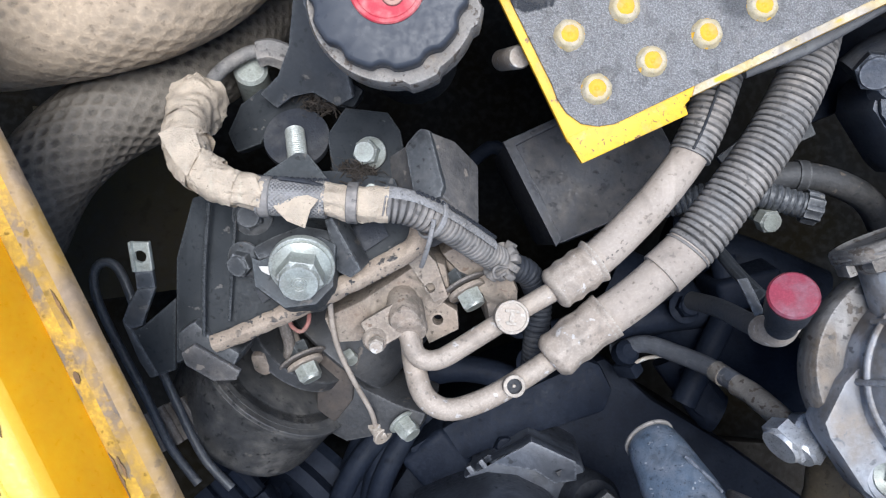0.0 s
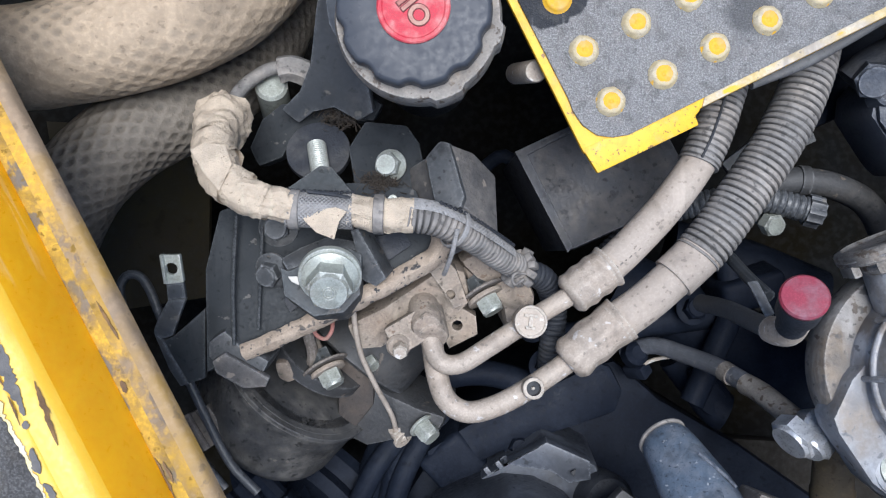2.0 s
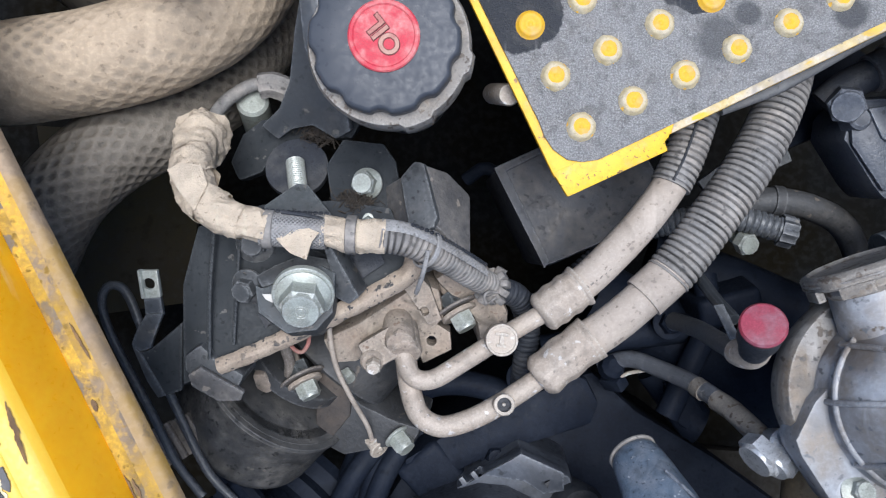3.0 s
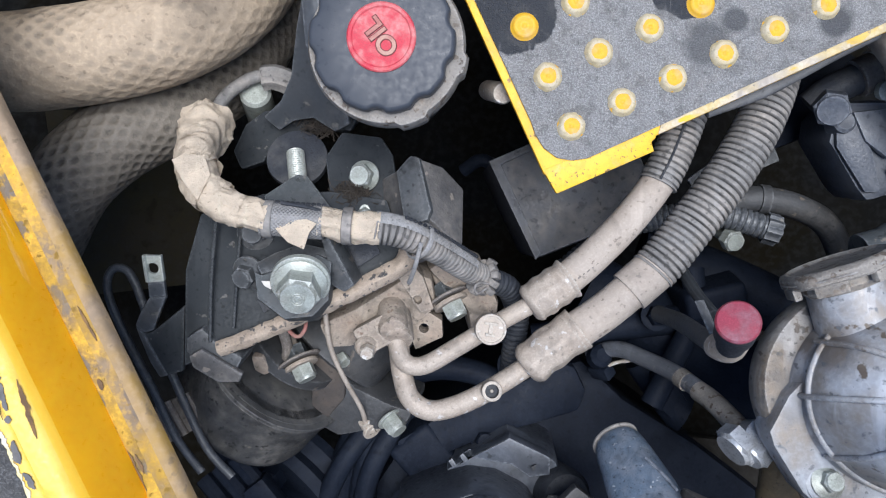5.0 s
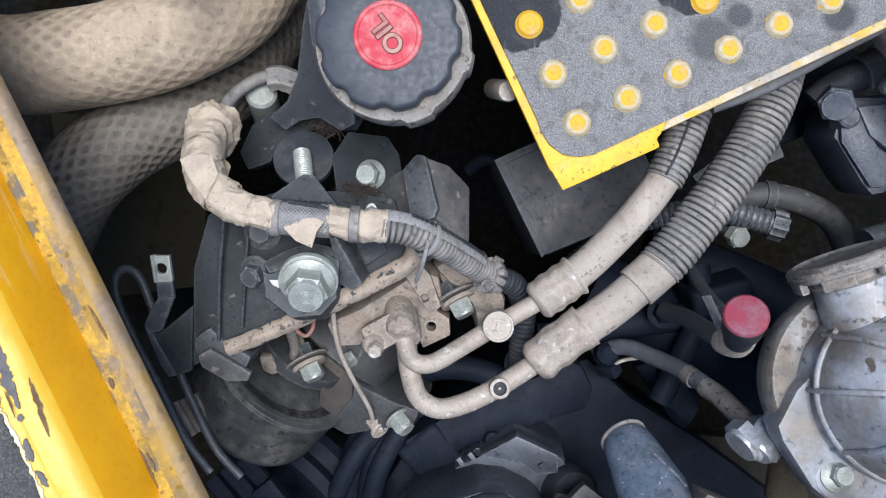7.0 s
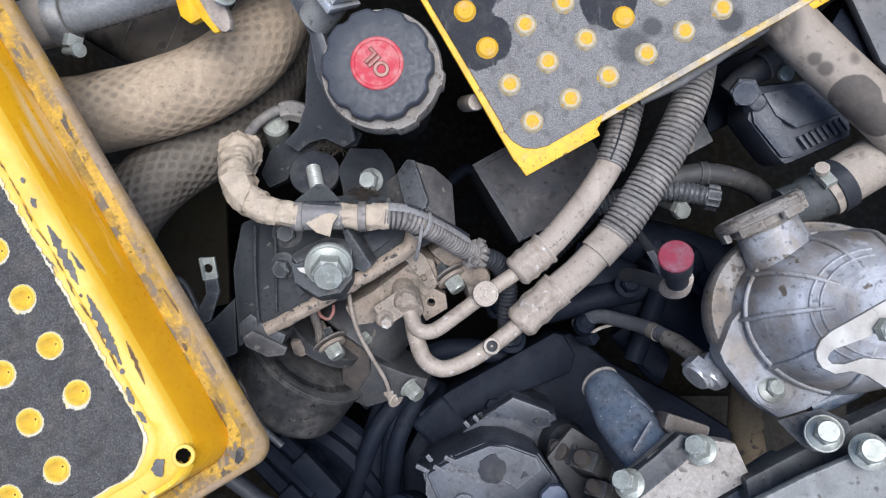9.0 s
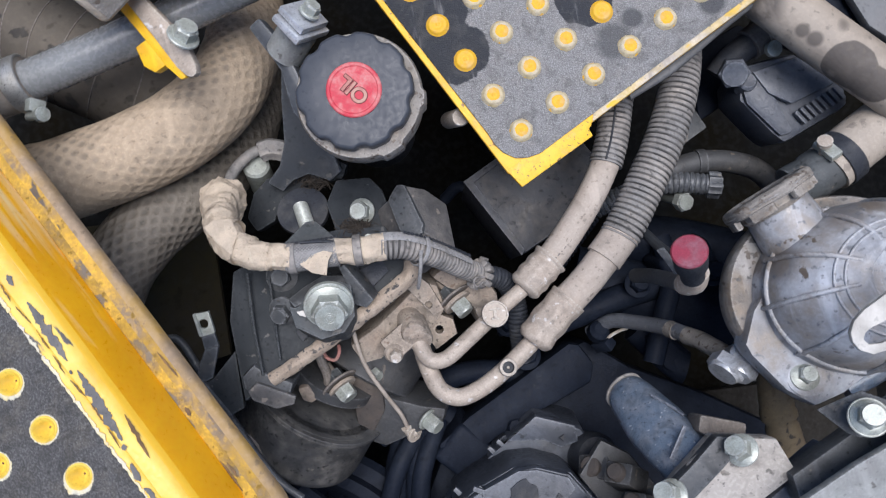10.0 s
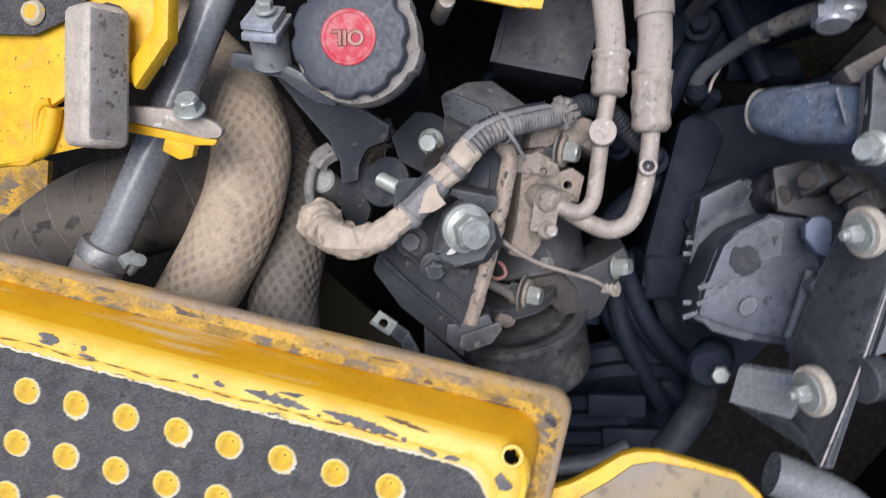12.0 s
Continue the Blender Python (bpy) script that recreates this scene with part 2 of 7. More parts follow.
PUMPRIM = material("brown_stained_aluminium", (0.20, 0.19, 0.18), 0.55, metal=0.1, dust=0.45, second=(0.10, 0.085, 0.07), fine=0.12, scale=26, bump=0.2, dust_colour=(0.26, 0.205, 0.15), spots=(0.06, 0.048, 0.04), chip=0.60, grime=0.8, cover=0.3, edge=0.5)
BRIGHT = material("bright_zinc_nut", (0.48, 0.50, 0.53), 0.35, metal=0.4, dust=0.15, second=(0.36, 0.37, 0.39), fine=0.1, scale=60, bump=0.08, dust_colour=(0.34, 0.31, 0.27), edge=0.4)
BOOT = material("rubber_boot", (0.100, 0.132, 0.178), 0.36, dust=0.4, second=(0.135, 0.160, 0.200), fine=0.15, scale=70, bump=0.06, dust_colour=(0.26, 0.265, 0.275), spots=(0.40, 0.42, 0.44), chip=0.66, grime=0.6)
PLASTIC = material("black_plastic", (0.058, 0.066, 0.083), 0.45, dust=0.35, second=(0.075, 0.082, 0.097), fine=0.2, scale=40, bump=0.15, dust_colour=(0.155, 0.16, 0.172), edge=0.8)
CAP = material("cap_plastic", (0.046, 0.051, 0.061), 0.36, dust=0.0, second=(0.050, 0.055, 0.066), fine=0.05, scale=24, bump=0.02, spots=(0.12, 0.118, 0.115), chip=0.70, grime=0.06, spec=0.22)
RED = material("red_paint", (0.44, 0.026, 0.045), 0.6, dust=0.36, second=(0.48, 0.06, 0.065), fine=0.2, scale=110, bump=0.2, dust_colour=(0.52, 0.30, 0.28), grime=0.0)
ARM = material("grey_painted_steel", (0.052, 0.057, 0.064), 0.42, dust=0.3, second=(0.040, 0.044, 0.050), fine=0.1, scale=28, bump=0.06, spots=(0.16, 0.15, 0.135), chip=0.66, dust_colour=(0.135, 0.13, 0.125), edge=0.8)
GREYTUBE = material("grey_tube", (0.20, 0.206, 0.206), 0.25, dust=0.15, second=(0.165, 0.17, 0.172), fine=0.1, scale=25, bump=0.05, dust_colour=(0.26, 0.25, 0.235), grime=0.2)
# Navy-black base holds the deep shade of the bay for all parts using it.
ENGINE = material("engine_iron_shaded", (0.0080, 0.0115, 0.0205), 0.6, dust=0.25, second=(0.011, 0.0150, 0.0250), fine=0.2, scale=25, bump=0.15, dust_colour=(0.028, 0.034, 0.047), spec=0.12)
RUBBER = material("black_rubber", (0.023, 0.026, 0.033), 0.6, dust=0.35, second=(0.032, 0.036, 0.044), fine=0.2, scale=50, bump=0.2, dust_colour=(0.09, 0.085, 0.08), spec=0.3)
VALVE = material("valve_cover_plastic", (0.070, 0.080, 0.100), 0.45, dust=0.3, second=(0.045, 0.051, 0.066), fine=0.15, scale=22, bump=0.1, dust_colour=(0.115, 0.122, 0.138), edge=0.8, spec=0.4, grime=0.6)
BUMPER = material("worn_rubber_block", (0.46, 0.40, 0.32), 0.75, dust=0.5, second=(0.33, 0.28, 0.22), fine=0.2, scale=34, bump=0.4, dust_colour=(0.55, 0.48, 0.40), grime=0.3)
DEBRIS = material("oily_debris", (0.028, 0.022, 0.017), 0.7, dust=0.0, second=(0.06, 0.045, 0.032), fine=0.5, scale=200, bump=0.5)
YELLOW_LIP = material("yellow_paint_speckled", (0.78, 0.45, 0.012), 0.5, dust=0.12, second=(0.72, 0.40, 0.012), fine=0.06, scale=150, bump=0.1, grime=0.25, spots=(0.20, 0.11, 0.03), chip=0.625, dust_colour=(0.60, 0.46, 0.25))
DARKCAST = material("grimy_dark_casting", (0.040, 0.041, 0.043), 0.6, dust=0.35, second=(0.030, 0.031, 0.033), fine=0.2, scale=30, bump=0.2, dust_colour=(0.125, 0.115, 0.103), spots=(0.13, 0.11, 0.09), chip=0.66, edge=0.6)
SLEEVE = material("grey_woven_sleeve", (0.25, 0.245, 0.24), 0.65, dust=0.4, second=(0.18, 0.177, 0.175), fine=0.2, scale=60, bump=0.3, dust_colour=(0.34, 0.315, 0.285), bare=(0.035, 0.034, 0.034), grime=0.5)
# Yellow paint darkened in its base colour to stand for deep shade.
CHASSIS = material("shaded_yellow_chassis", (0.038, 0.029, 0.010), 0.85, dust=0.2, second=(0.030, 0.022, 0.010), fine=0.2, scale=9, bump=0.1, dust_colour=(0.05, 0.04, 0.022))
BOXTOP = material("dusty_black_sheet", (0.040, 0.044, 0.054), 0.6, dust=0.5, second=(0.026, 0.030, 0.042), fine=0.2, scale=24, bump=0.12, dust_colour=(0.125, 0.112, 0.098), spots=(0.020, 0.024, 0.036), chip=0.57, edge=0.8, grime=0.5)
BARDUST = material("dusty_chipped_bar", (0.34, 0.275, 0.213), 0.85, dust=0.3, second=(0.27, 0.213, 0.163), fine=0.2, scale=60, bump=0.4, dust_colour=(0.40, 0.325, 0.255), spots=(0.05, 0.05, 0.052), chip=0.585, grime=0.4)
DUSTPLATE = material("pale_dust_on_steel", (0.33, 0.305, 0.275), 0.8, dust=0.4, second=(0.25, 0.228, 0.20), fine=0.2, scale=30, bump=0.25, dust_colour=(0.40, 0.37, 0.335), spots=(0.12, 0.105, 0.09), chip=0.64, grime=0.6, edge=0.4)
MOUNT = material("speckled_black_plate", (0.060, 0.065, 0.068), 0.5, dust=0.35, second=(0.040, 0.045, 0.049), fine=0.25, scale=30, bump=0.15, dust_colour=(0.15, 0.15, 0.15), spots=(0.26, 0.26, 0.26), chip=0.70, edge=0.9, grime=0.6, spec=0.35)
HAZE = material("dusty_blue_steel", (0.120, 0.128, 0.146), 0.55, dust=0.35, second=(0.085, 0.093, 0.112), fine=0.15, scale=20, bump=0.12, dust_colour=(0.17, 0.172, 0.176), spots=(0.25, 0.245, 0.24), chip=0.68, edge=0.6, grime=0.5, spec=0.35)
OCHRE = material("ochre_dusty_hose", (0.20, 0.15, 0.085), 0.8, dust=0.3, second=(0.16, 0.12, 0.075), fine=0.15, scale=30, bump=0.15, dust_colour=(0.19, 0.15, 0.10), spots=(0.06, 0.05, 0.04), chip=0.62)
RUST = material("rusty_casting", (0.052, 0.045, 0.041), 0.85, dust=0.35, second=(0.075, 0.055, 0.042), fine=0.2, scale=35, bump=0.3, dust_colour=(0.13, 0.115, 0.10))
DUCT = material("dusty_duct", (0.115, 0.099, 0.080), 0.85, dust=0.4, second=(0.088, 0.076, 0.062), fine=0.15, scale=16, bump=0.15, spots=(0.045, 0.041, 0.037), chip=0.58, dust_colour=(0.165, 0.14, 0.11))
DRUM = material("dusty_drum", (0.045, 0.046, 0.048), 0.6, dust=0.55, second=(0.035, 0.036, 0.038), fine=0.15, scale=28, bump=0.15, spots=(0.14, 0.125, 0.105), chip=0.66, dust_colour=(0.19, 0.178, 0.16), cover=0.2, grime=0.5)
REDCAP = material("dusty_red_cap", (0.24, 0.028, 0.05), 0.4, dust=0.35, second=(0.17, 0.025, 0.04), fine=0.2, scale=90, bump=0.04, dust_colour=(0.30, 0.16, 0.19), grime=0.1)
PINK = material("pink_wire", (0.45, 0.2, 0.17), 0.6, dust=0.3, scale=120)
WHITE = material("white_paint_mark", (0.52, 0.495, 0.45), 0.6, dust=0.3, scale=40, dust_colour=(0.44, 0.40, 0.34), fine=0.05, grime=0.25)
BEIGE = material("dusty_beige_pipe", (0.34, 0.295, 0.245), 0.8, dust=0.5, second=(0.29, 0.25, 0.205), fine=0.15, scale=30, bump=0.15, spots=(0.2, 0.17, 0.145), dust_colour=(0.38, 0.325, 0.265))
# Base far below real paint: the deep shade of the bay is in it.
BAY = material("bay_panel_shaded", (0.006, 0.0065, 0.007), 0.95, dust=0, second=(0.006, 0.005, 0.003), fine=0.2, scale=8, bump=0.2, dust_colour=(0.018, 0.016, 0.011), spec=0.05, grime=0.0)
SOIL = material("soil", (0.20, 0.15, 0.10), 0.95, dust=0.0, second=(0.27, 0.21, 0.14), fine=0.2, scale=1.5, bump=0.5, grime=0.0)

STAINED = material("stained_beige_pipe", (0.33, 0.28, 0.225), 0.7, dust=0.3, second=(0.28, 0.235, 0.19), fine=0.1, scale=24, bump=0.12, dust_colour=(0.36, 0.31, 0.255), stains=((0.0034, -0.035, 0.014, 0.021, 0.95), (0.014, -0.050, 0.014, 0.017, 0.95), (-0.0254, -0.001, 0.016, 0.0042, 0.8), (-0.0175, -0.0087, 0.016, 0.0046, 0.8), (0.0025, -0.0039, 0.014, 0.0055, 0.9), (-0.056, 0.030, 0.014, 0.018, 0.9)), stain_colour=(0.085, 0.072, 0.062))
GREYPANEL = material("grey_panel", (0.13, 0.135, 0.14), 0.6, dust=0.4, second=(0.10, 0.10, 0.105), scale=20, dust_colour=(0.25, 0.24, 0.23))
RAIL = material("pale_rail", (0.23, 0.237, 0.228), 0.65, dust=0.45, second=(0.165, 0.17, 0.172), scale=35, bump=0.2, dust_colour=(0.25, 0.245, 0.235), spots=(0.10, 0.095, 0.09), chip=0.66, edge=0.6, spec=0.3)
VALVE_DUSTY = material("valve_cover_dusty", (0.108, 0.116, 0.132), 0.6, dust=0.35, second=(0.074, 0.080, 0.093), scale=45, bump=0.25, dust_colour=(0.15, 0.153, 0.162), edge=0.8, spec=0.35, grime=0.5)
BOXLID = material("hazy_plastic_lid", (0.075, 0.085, 0.105), 0.4, dust=0.45, second=(0.055, 0.062, 0.078), fine=0.15, scale=34, bump=0.12, dust_colour=(0.19, 0.195, 0.205), edge=0.8, grime=0.5)
BLUELID = material("blue_grey_lid", (0.11, 0.14, 0.20), 0.5, dust=0.2, second=(0.09, 0.115, 0.17), fine=0.05, scale=60, dust_colour=(0.35, 0.36, 0.4))
ARMFACE = material("dusty_arm_face", (0.26, 0.215, 0.165), 0.65, dust=0.3, second=(0.32, 0.235, 0.10), fine=0.1, scale=14, bump=0.1, dust_colour=(0.30, 0.265, 0.23))
ENGINE_LIGHT = material("dark_tube", (0.06, 0.062, 0.066), 0.5, dust=0.5, second=(0.045, 0.046, 0.05), fine=0.15, scale=30, dust_colour=(0.17, 0.165, 0.16))
# Shade far down in the bay is put into this near-black brown.
SHADED_PLATE = material("shaded_bay_plate", (0.006, 0.0043, 0.002), 0.85, dust=0, second=(0.0045, 0.0032, 0.0018), scale=18, dust_colour=(0.14, 0.10, 0.05))
EDGING = material("grey_edging", (0.11, 0.11, 0.11), 0.7, dust=0.25, second=(0.07, 0.07, 0.073), scale=60, bump=0.3, dust_colour=(0.27, 0.25, 0.225))

# ---- shape helpers ----


def V(p):
    return Vector(p)


def thing(name, at, label, category, group="", kind=""):
    ob = new(name)
    ob.location = at
    ob.empty_display_size = 0.02
    return tagged(ob, label, category, group, kind)


def root_place(ob):
    p = Vector((0, 0, 0))
    while ob is not None:
        p = p + ob.location
        ob = ob.parent
    return p


def part(name, bm, mat, parent=None, label="", sharp=38):
    """Links a bmesh, in world metres, as one mesh object under a thing or under a part."""
    if isinstance(bm, tuple):
        bm = shape(*bm)
    bmesh.ops.recalc_face_normals(bm, faces=bm.faces)
    o = root_place(parent)
    bmesh.ops.translate(bm, verts=bm.verts, vec=-o)
    me = bpy.data.meshes.new(name)
    bm.to_mesh(me)
    bm.free()
    for p in me.polygons:
        p.use_smooth = True
    me.set_sharp_from_angle(angle=radians(sharp))
    me.materials.append(mat)
    ob = new(name, me)
    if parent is not None:
        ob.parent = parent
    if label:
        ob["label"] = label
    return ob


def single(name, bm, mat, label, category, group="", kind="", sharp=38):
    """A thing that is one mesh, with its origin at its base."""
    if isinstance(bm, tuple):
        bm = shape(*bm)
    bmesh.ops.recalc_face_normals(bm, faces=bm.faces)
    lo = Vector([sum(v.co[i] for v in bm.verts) / len(bm.verts) for i in range(3)])
    bmesh.ops.translate(bm, verts=bm.verts, vec=-lo)
    me = bpy.data.meshes.new(name)
    bm.to_mesh(me)
    bm.free()
    for p in me.polygons:
        p.use_smooth = True
    me.set_sharp_from_angle(angle=radians(sharp))
    me.materials.append(mat)
    ob = new(name, me)
    ob.location = lo
    return tagged(ob, label, category, group, kind)


def shape(verts, faces):
    bm = bmesh.new()
    vs = [bm.verts.new(v) for v in verts]
    for f in faces:
        try:
            bm.faces.new([vs[i] for i in f])
        except ValueError:
            pass
    return bm


def join(*bms):
    out = bmesh.new()
    for b in bms:
        if isinstance(b, tuple):
            b = shape(*b)
        me = bpy.data.meshes.new("joined")
        b.to_mesh(me)
        b.free()
        out.from_mesh(me)
        bpy.data.meshes.remove(me)
    return out


def axis(at, way, ref=(0, 0, 1)):
    """A pose at a place with its z along way and its x as near as can be to ref."""
    z = V(way).normalized()
    x = V(ref) - z * V(ref).dot(z)
    if x.length < 1e-4:
        x = Vector((1, 0, 0)) - z * z.x
    x.normalize()
    y = z.cross(x)
    m = Matrix((x, y, z)).transposed().to_4x4()
    m.translation = at
    return m


def line(points, step=0.004):
    """A smooth line through points, sampled evenly."""
    p = np.array(points, float)
    q = np.vstack([2 * p[0] - p[1], p, 2 * p[-1] - p[-2]])
    out = []
    for i in range(1, len(q) - 2):
        a, b, c, d = q[i - 1], q[i], q[i + 1], q[i + 2]
        for t in np.linspace(0, 1, 24, endpoint=False):
            out.append(0.5 * (2 * b + (c - a) * t + (2 * a - 5 * b + 4 * c - d) * t * t + (3 * b - a - 3 * c + d) * t ** 3))
    out.append(q[-2])
    out = np.array(out)
    s = np.concatenate([[0], np.cumsum(np.linalg.norm(np.diff(out, axis=0), axis=1))])
    n = max(3, int(s[-1] / step) + 1)
    u = np.linspace(0, s[-1], n)
    return np.stack([np.interp(u, s, out[:, k]) for k in range(3)], 1), u


def tube(points, r, seg=18, step=0.004, form=None, cap=True):
    """A tube along a smooth line. form(s, a): radius at s metres along, at the angle a."""
    p, u = line(points, step)
    t = np.gradient(p, axis=0)
    t /= np.linalg.norm(t, axis=1)[:, None]
    x = np.cross(t[0], (0.1, 0.2, 1.0))
    x /= np.linalg.norm(x)
    verts, faces = [], []
    ang = np.linspace(0, 2 * math.pi, seg, endpoint=False)
    for i in range(len(p)):
        x = x - t[i] * (x @ t[i])
        x /= np.linalg.norm(x)
        y = np.cross(t[i], x)
        for a in ang:
            rr = form(u[i], a) if form else r
            verts.append(tuple(p[i] + rr * (math.cos(a) * x + math.sin(a) * y)))
    for i in range(len(p) - 1):
        for k in range(seg):
            k2 = (k + 1) % seg
            faces.append((i * seg + k, i * seg + k2, (i + 1) * seg + k2, (i + 1) * seg + k))
    if cap:
        faces.append(tuple(range(seg)))
        faces.append(tuple((len(p) - 1) * seg + k for k in range(seg)))
    return verts, faces


def lathe(profile, m, seg=32, wave=None):
    """Turns (radius, height) rows about the z of m. wave(a, k): factor on the radius."""
    verts, faces = [], []
    for k, (r, h) in enumerate(profile):
        for i in range(seg):
            a = 2 * math.pi * i / seg
            f = wave(a, k) if wave else 1
            verts.append(tuple(m @ Vector((r * f * math.cos(a), r * f * math.sin(a), h))))
    for k in range(len(profile) - 1):
        for i in range(seg):
            j = (i + 1) % seg
            faces.append((k * seg + i, k * seg + j, (k + 1) * seg + j, (k + 1) * seg + i))
    faces.append(tuple(range(seg)))
    faces.append(tuple((len(profile) - 1) * seg + i for i in range(seg)))
    return verts, faces


def ring(r0, r1, h, m, seg=28, edge=0.0005):
    """A washer from inner radius r0 to outer radius r1, h high."""
    prof = [(r0, 0), (r1 - edge, 0), (r1, edge), (r1, h - edge), (r1 - edge, h), (r0, h), (r0, 0)]
    verts, faces = lathe(prof, m, seg)
    return verts, faces[:-2]


def round_edges(bm, w, seg=2, angle=25):
    if w > 0:
        es = [e for e in bm.edges if len(e.link_faces) == 2 and e.calc_face_angle(0) > radians(angle)]
        bmesh.ops.bevel(bm, geom=es, offset=w, segments=seg, profile=0.6, affect="EDGES", clamp_overlap=True)
    return bm


def slab(points, thick, bevel=0.001, holes=()):
    """A plate whose upper face goes through points, thick metres deep. holes: rows of (centre, radius)."""
    bm = bmesh.new()
    ps = [V(p) for p in points]
    n = Vector((0, 0, 0))
    for i in range(len(ps)):
        a, b = ps[i], ps[(i + 1) % len(ps)]
        n += Vector(((a.y - b.y) * (a.z + b.z), (a.z - b.z) * (a.x + b.x), (a.x - b.x) * (a.y + b.y)))
    n.normalize()
    if n.z < 0:
        n = -n
    c = sum(ps, Vector()) / len(ps)
    ps = [p - n * (p - c).dot(n) for p in ps]
    edges = []

    def loop(q):
        vs = [bm.verts.new(v) for v in q]
        for i in range(len(vs)):
            edges.append(bm.edges.new((vs[i], vs[(i + 1) % len(vs)])))

    if holes:
        loop(ps)
        for hc, hr in holes:
            m = axis(V(hc) - n * (V(hc) - c).dot(n), n, (1, 0, 0))
            loop([m @ Vector((hr * math.cos(a * math.pi / 8), hr * math.sin(a * math.pi / 8), 0)) for a in range(16)])
        bmesh.ops.triangle_fill(bm, use_beauty=True, use_dissolve=False, edges=edges, normal=n)
    else:
        bm.faces.new([bm.verts.new(p) for p in ps])
    g = bmesh.ops.extrude_face_region(bm, geom=list(bm.faces))
    bmesh.ops.translate(bm, verts=[v for v in g["geom"] if isinstance(v, bmesh.types.BMVert)], vec=-n * thick)
    bmesh.ops.recalc_face_normals(bm, faces=bm.faces)
    if holes:
        return bm
    return round_edges(bm, bevel)


def box(size, m, bevel=0.0015, taper=1.0, seg=2):
    """A box with rounded edges, centred on m; taper scales its upper face."""
    bm = bmesh.new()
    bmesh.ops.create_cube(bm, size=1)
    for v in bm.verts:
        f = taper if v.co.z > 0 else 1
        v.co = Vector((v.co.x * size[0] * f, v.co.y * size[1] * f, v.co.z * size[2]))
    round_edges(bm, bevel, seg)
    bmesh.ops.transform(bm, matrix=m, verts=bm.verts)
    return bm


def hexagon(af, h, m, chamfer=True):
    """A hex head across flats af, h high, on the plane z = 0 of m, with its corners chamfered."""
    R = af / math.sqrt(3)
    prof = [(R, 0), (R, h * 0.8), (af * 0.44, h), (af * 0.30, h)] if chamfer else [(R, 0), (R, h)]
    verts, faces = lathe(prof, m, 6)
    if chamfer:
        vs, fs = lathe([(af * 0.495, h * 0.84), (af * 0.45, h * 1.03)], m, 24)
        verts, faces = verts + vs, faces + [tuple(i + len(verts) for i in f) for f in fs]
    return verts, faces


def bolt(at, way, af, h, label, group="", washer=0.0, flange=0.0, shank=0.0, mat=ZINC, parent=None, wh=0.0022, spin=0.0):
    """A hex bolt: base of its head at a place, pointing along way."""
    m = axis(at, way) @ pose(0, 0, 0, 0, 0, spin)
    own = parent if parent is not None else thing("bolt", at, label, "bolt", group)
    up = 0.0
    if washer:
        part("washer", ring(af * 0.28, washer, wh, m), mat, own)
        up = wh
    if flange:
        part("flange", lathe([(flange, up), (flange, up + 0.0015), (af * 0.52, up + 0.004), (af * 0.3, up + 0.004)], m, 32), mat, own)
        up += 0.003
    part("head", hexagon(af, h, m @ pose(0, 0, up)), mat, own, sharp=28)
    if shank:
        part("shank", lathe([(af * 0.3, -shank), (af * 0.3, 0.0)], m, 16), mat, own)
    return own


def ridges(r, pitch, depth, lo=None, hi=None):
    """The form of a corrugated tube."""
    def form(s, a):
        if lo is not None and not lo <= s <= hi:
            return r - depth
        return r - depth * (0.5 - 0.5 * math.cos(2 * math.pi * s / pitch)) ** 5
    return form


# ---- ground and bay ----
g = bmesh.new()
bmesh.ops.create_grid(g, x_segments=40, y_segments=40, size=60)
for v in g.verts:
    v.co.z = -1.5 + 0.05 * noise.noise(v.co * 0.4)
single("ground", g, SOIL, "dry brown earth beneath the machine", "ground", kind="structure")
single("floor", box((1.6, 1.42, 0.02), pose(0.02, 0.05, -0.52), 0.004), BAY, "belly pan of the engine bay, coloured near black for shade", "floor", kind="structure")
# Walls out of view, raised above the parts to cut low sky light.
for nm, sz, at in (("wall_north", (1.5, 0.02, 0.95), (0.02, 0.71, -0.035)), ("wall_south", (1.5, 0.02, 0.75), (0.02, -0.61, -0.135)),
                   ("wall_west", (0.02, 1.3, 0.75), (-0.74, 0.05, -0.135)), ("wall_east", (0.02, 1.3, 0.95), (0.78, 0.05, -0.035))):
    single(nm, box(sz, pose(*at), 0.004), BAY, "unseen dark bay wall, raised to cut low sky light", "wall", kind="structure")

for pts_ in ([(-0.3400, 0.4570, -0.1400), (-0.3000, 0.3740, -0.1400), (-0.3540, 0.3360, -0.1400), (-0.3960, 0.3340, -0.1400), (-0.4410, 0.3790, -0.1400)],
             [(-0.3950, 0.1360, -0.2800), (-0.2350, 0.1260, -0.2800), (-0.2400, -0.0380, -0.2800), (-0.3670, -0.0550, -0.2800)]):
    # The lower panel takes the yellow with shade put into its colour.
    single("chassis_panel", shape(pts_ + [(x, y, z - 0.008) for x, y, z in pts_], [tuple(range(len(pts_)))] + [tuple(range(len(pts_), 2 * len(pts_)))] + [(i, (i + 1) % len(pts_), (i + 1) % len(pts_) + len(pts_), i + len(pts_)) for i in range(len(pts_))]), DIRT if pts_[0][2] > -0.2 else CHASSIS, "dirty yellow chassis plate, coloured darker where shade is deep", "chassis", kind="structure")

# ---- tread studs ----


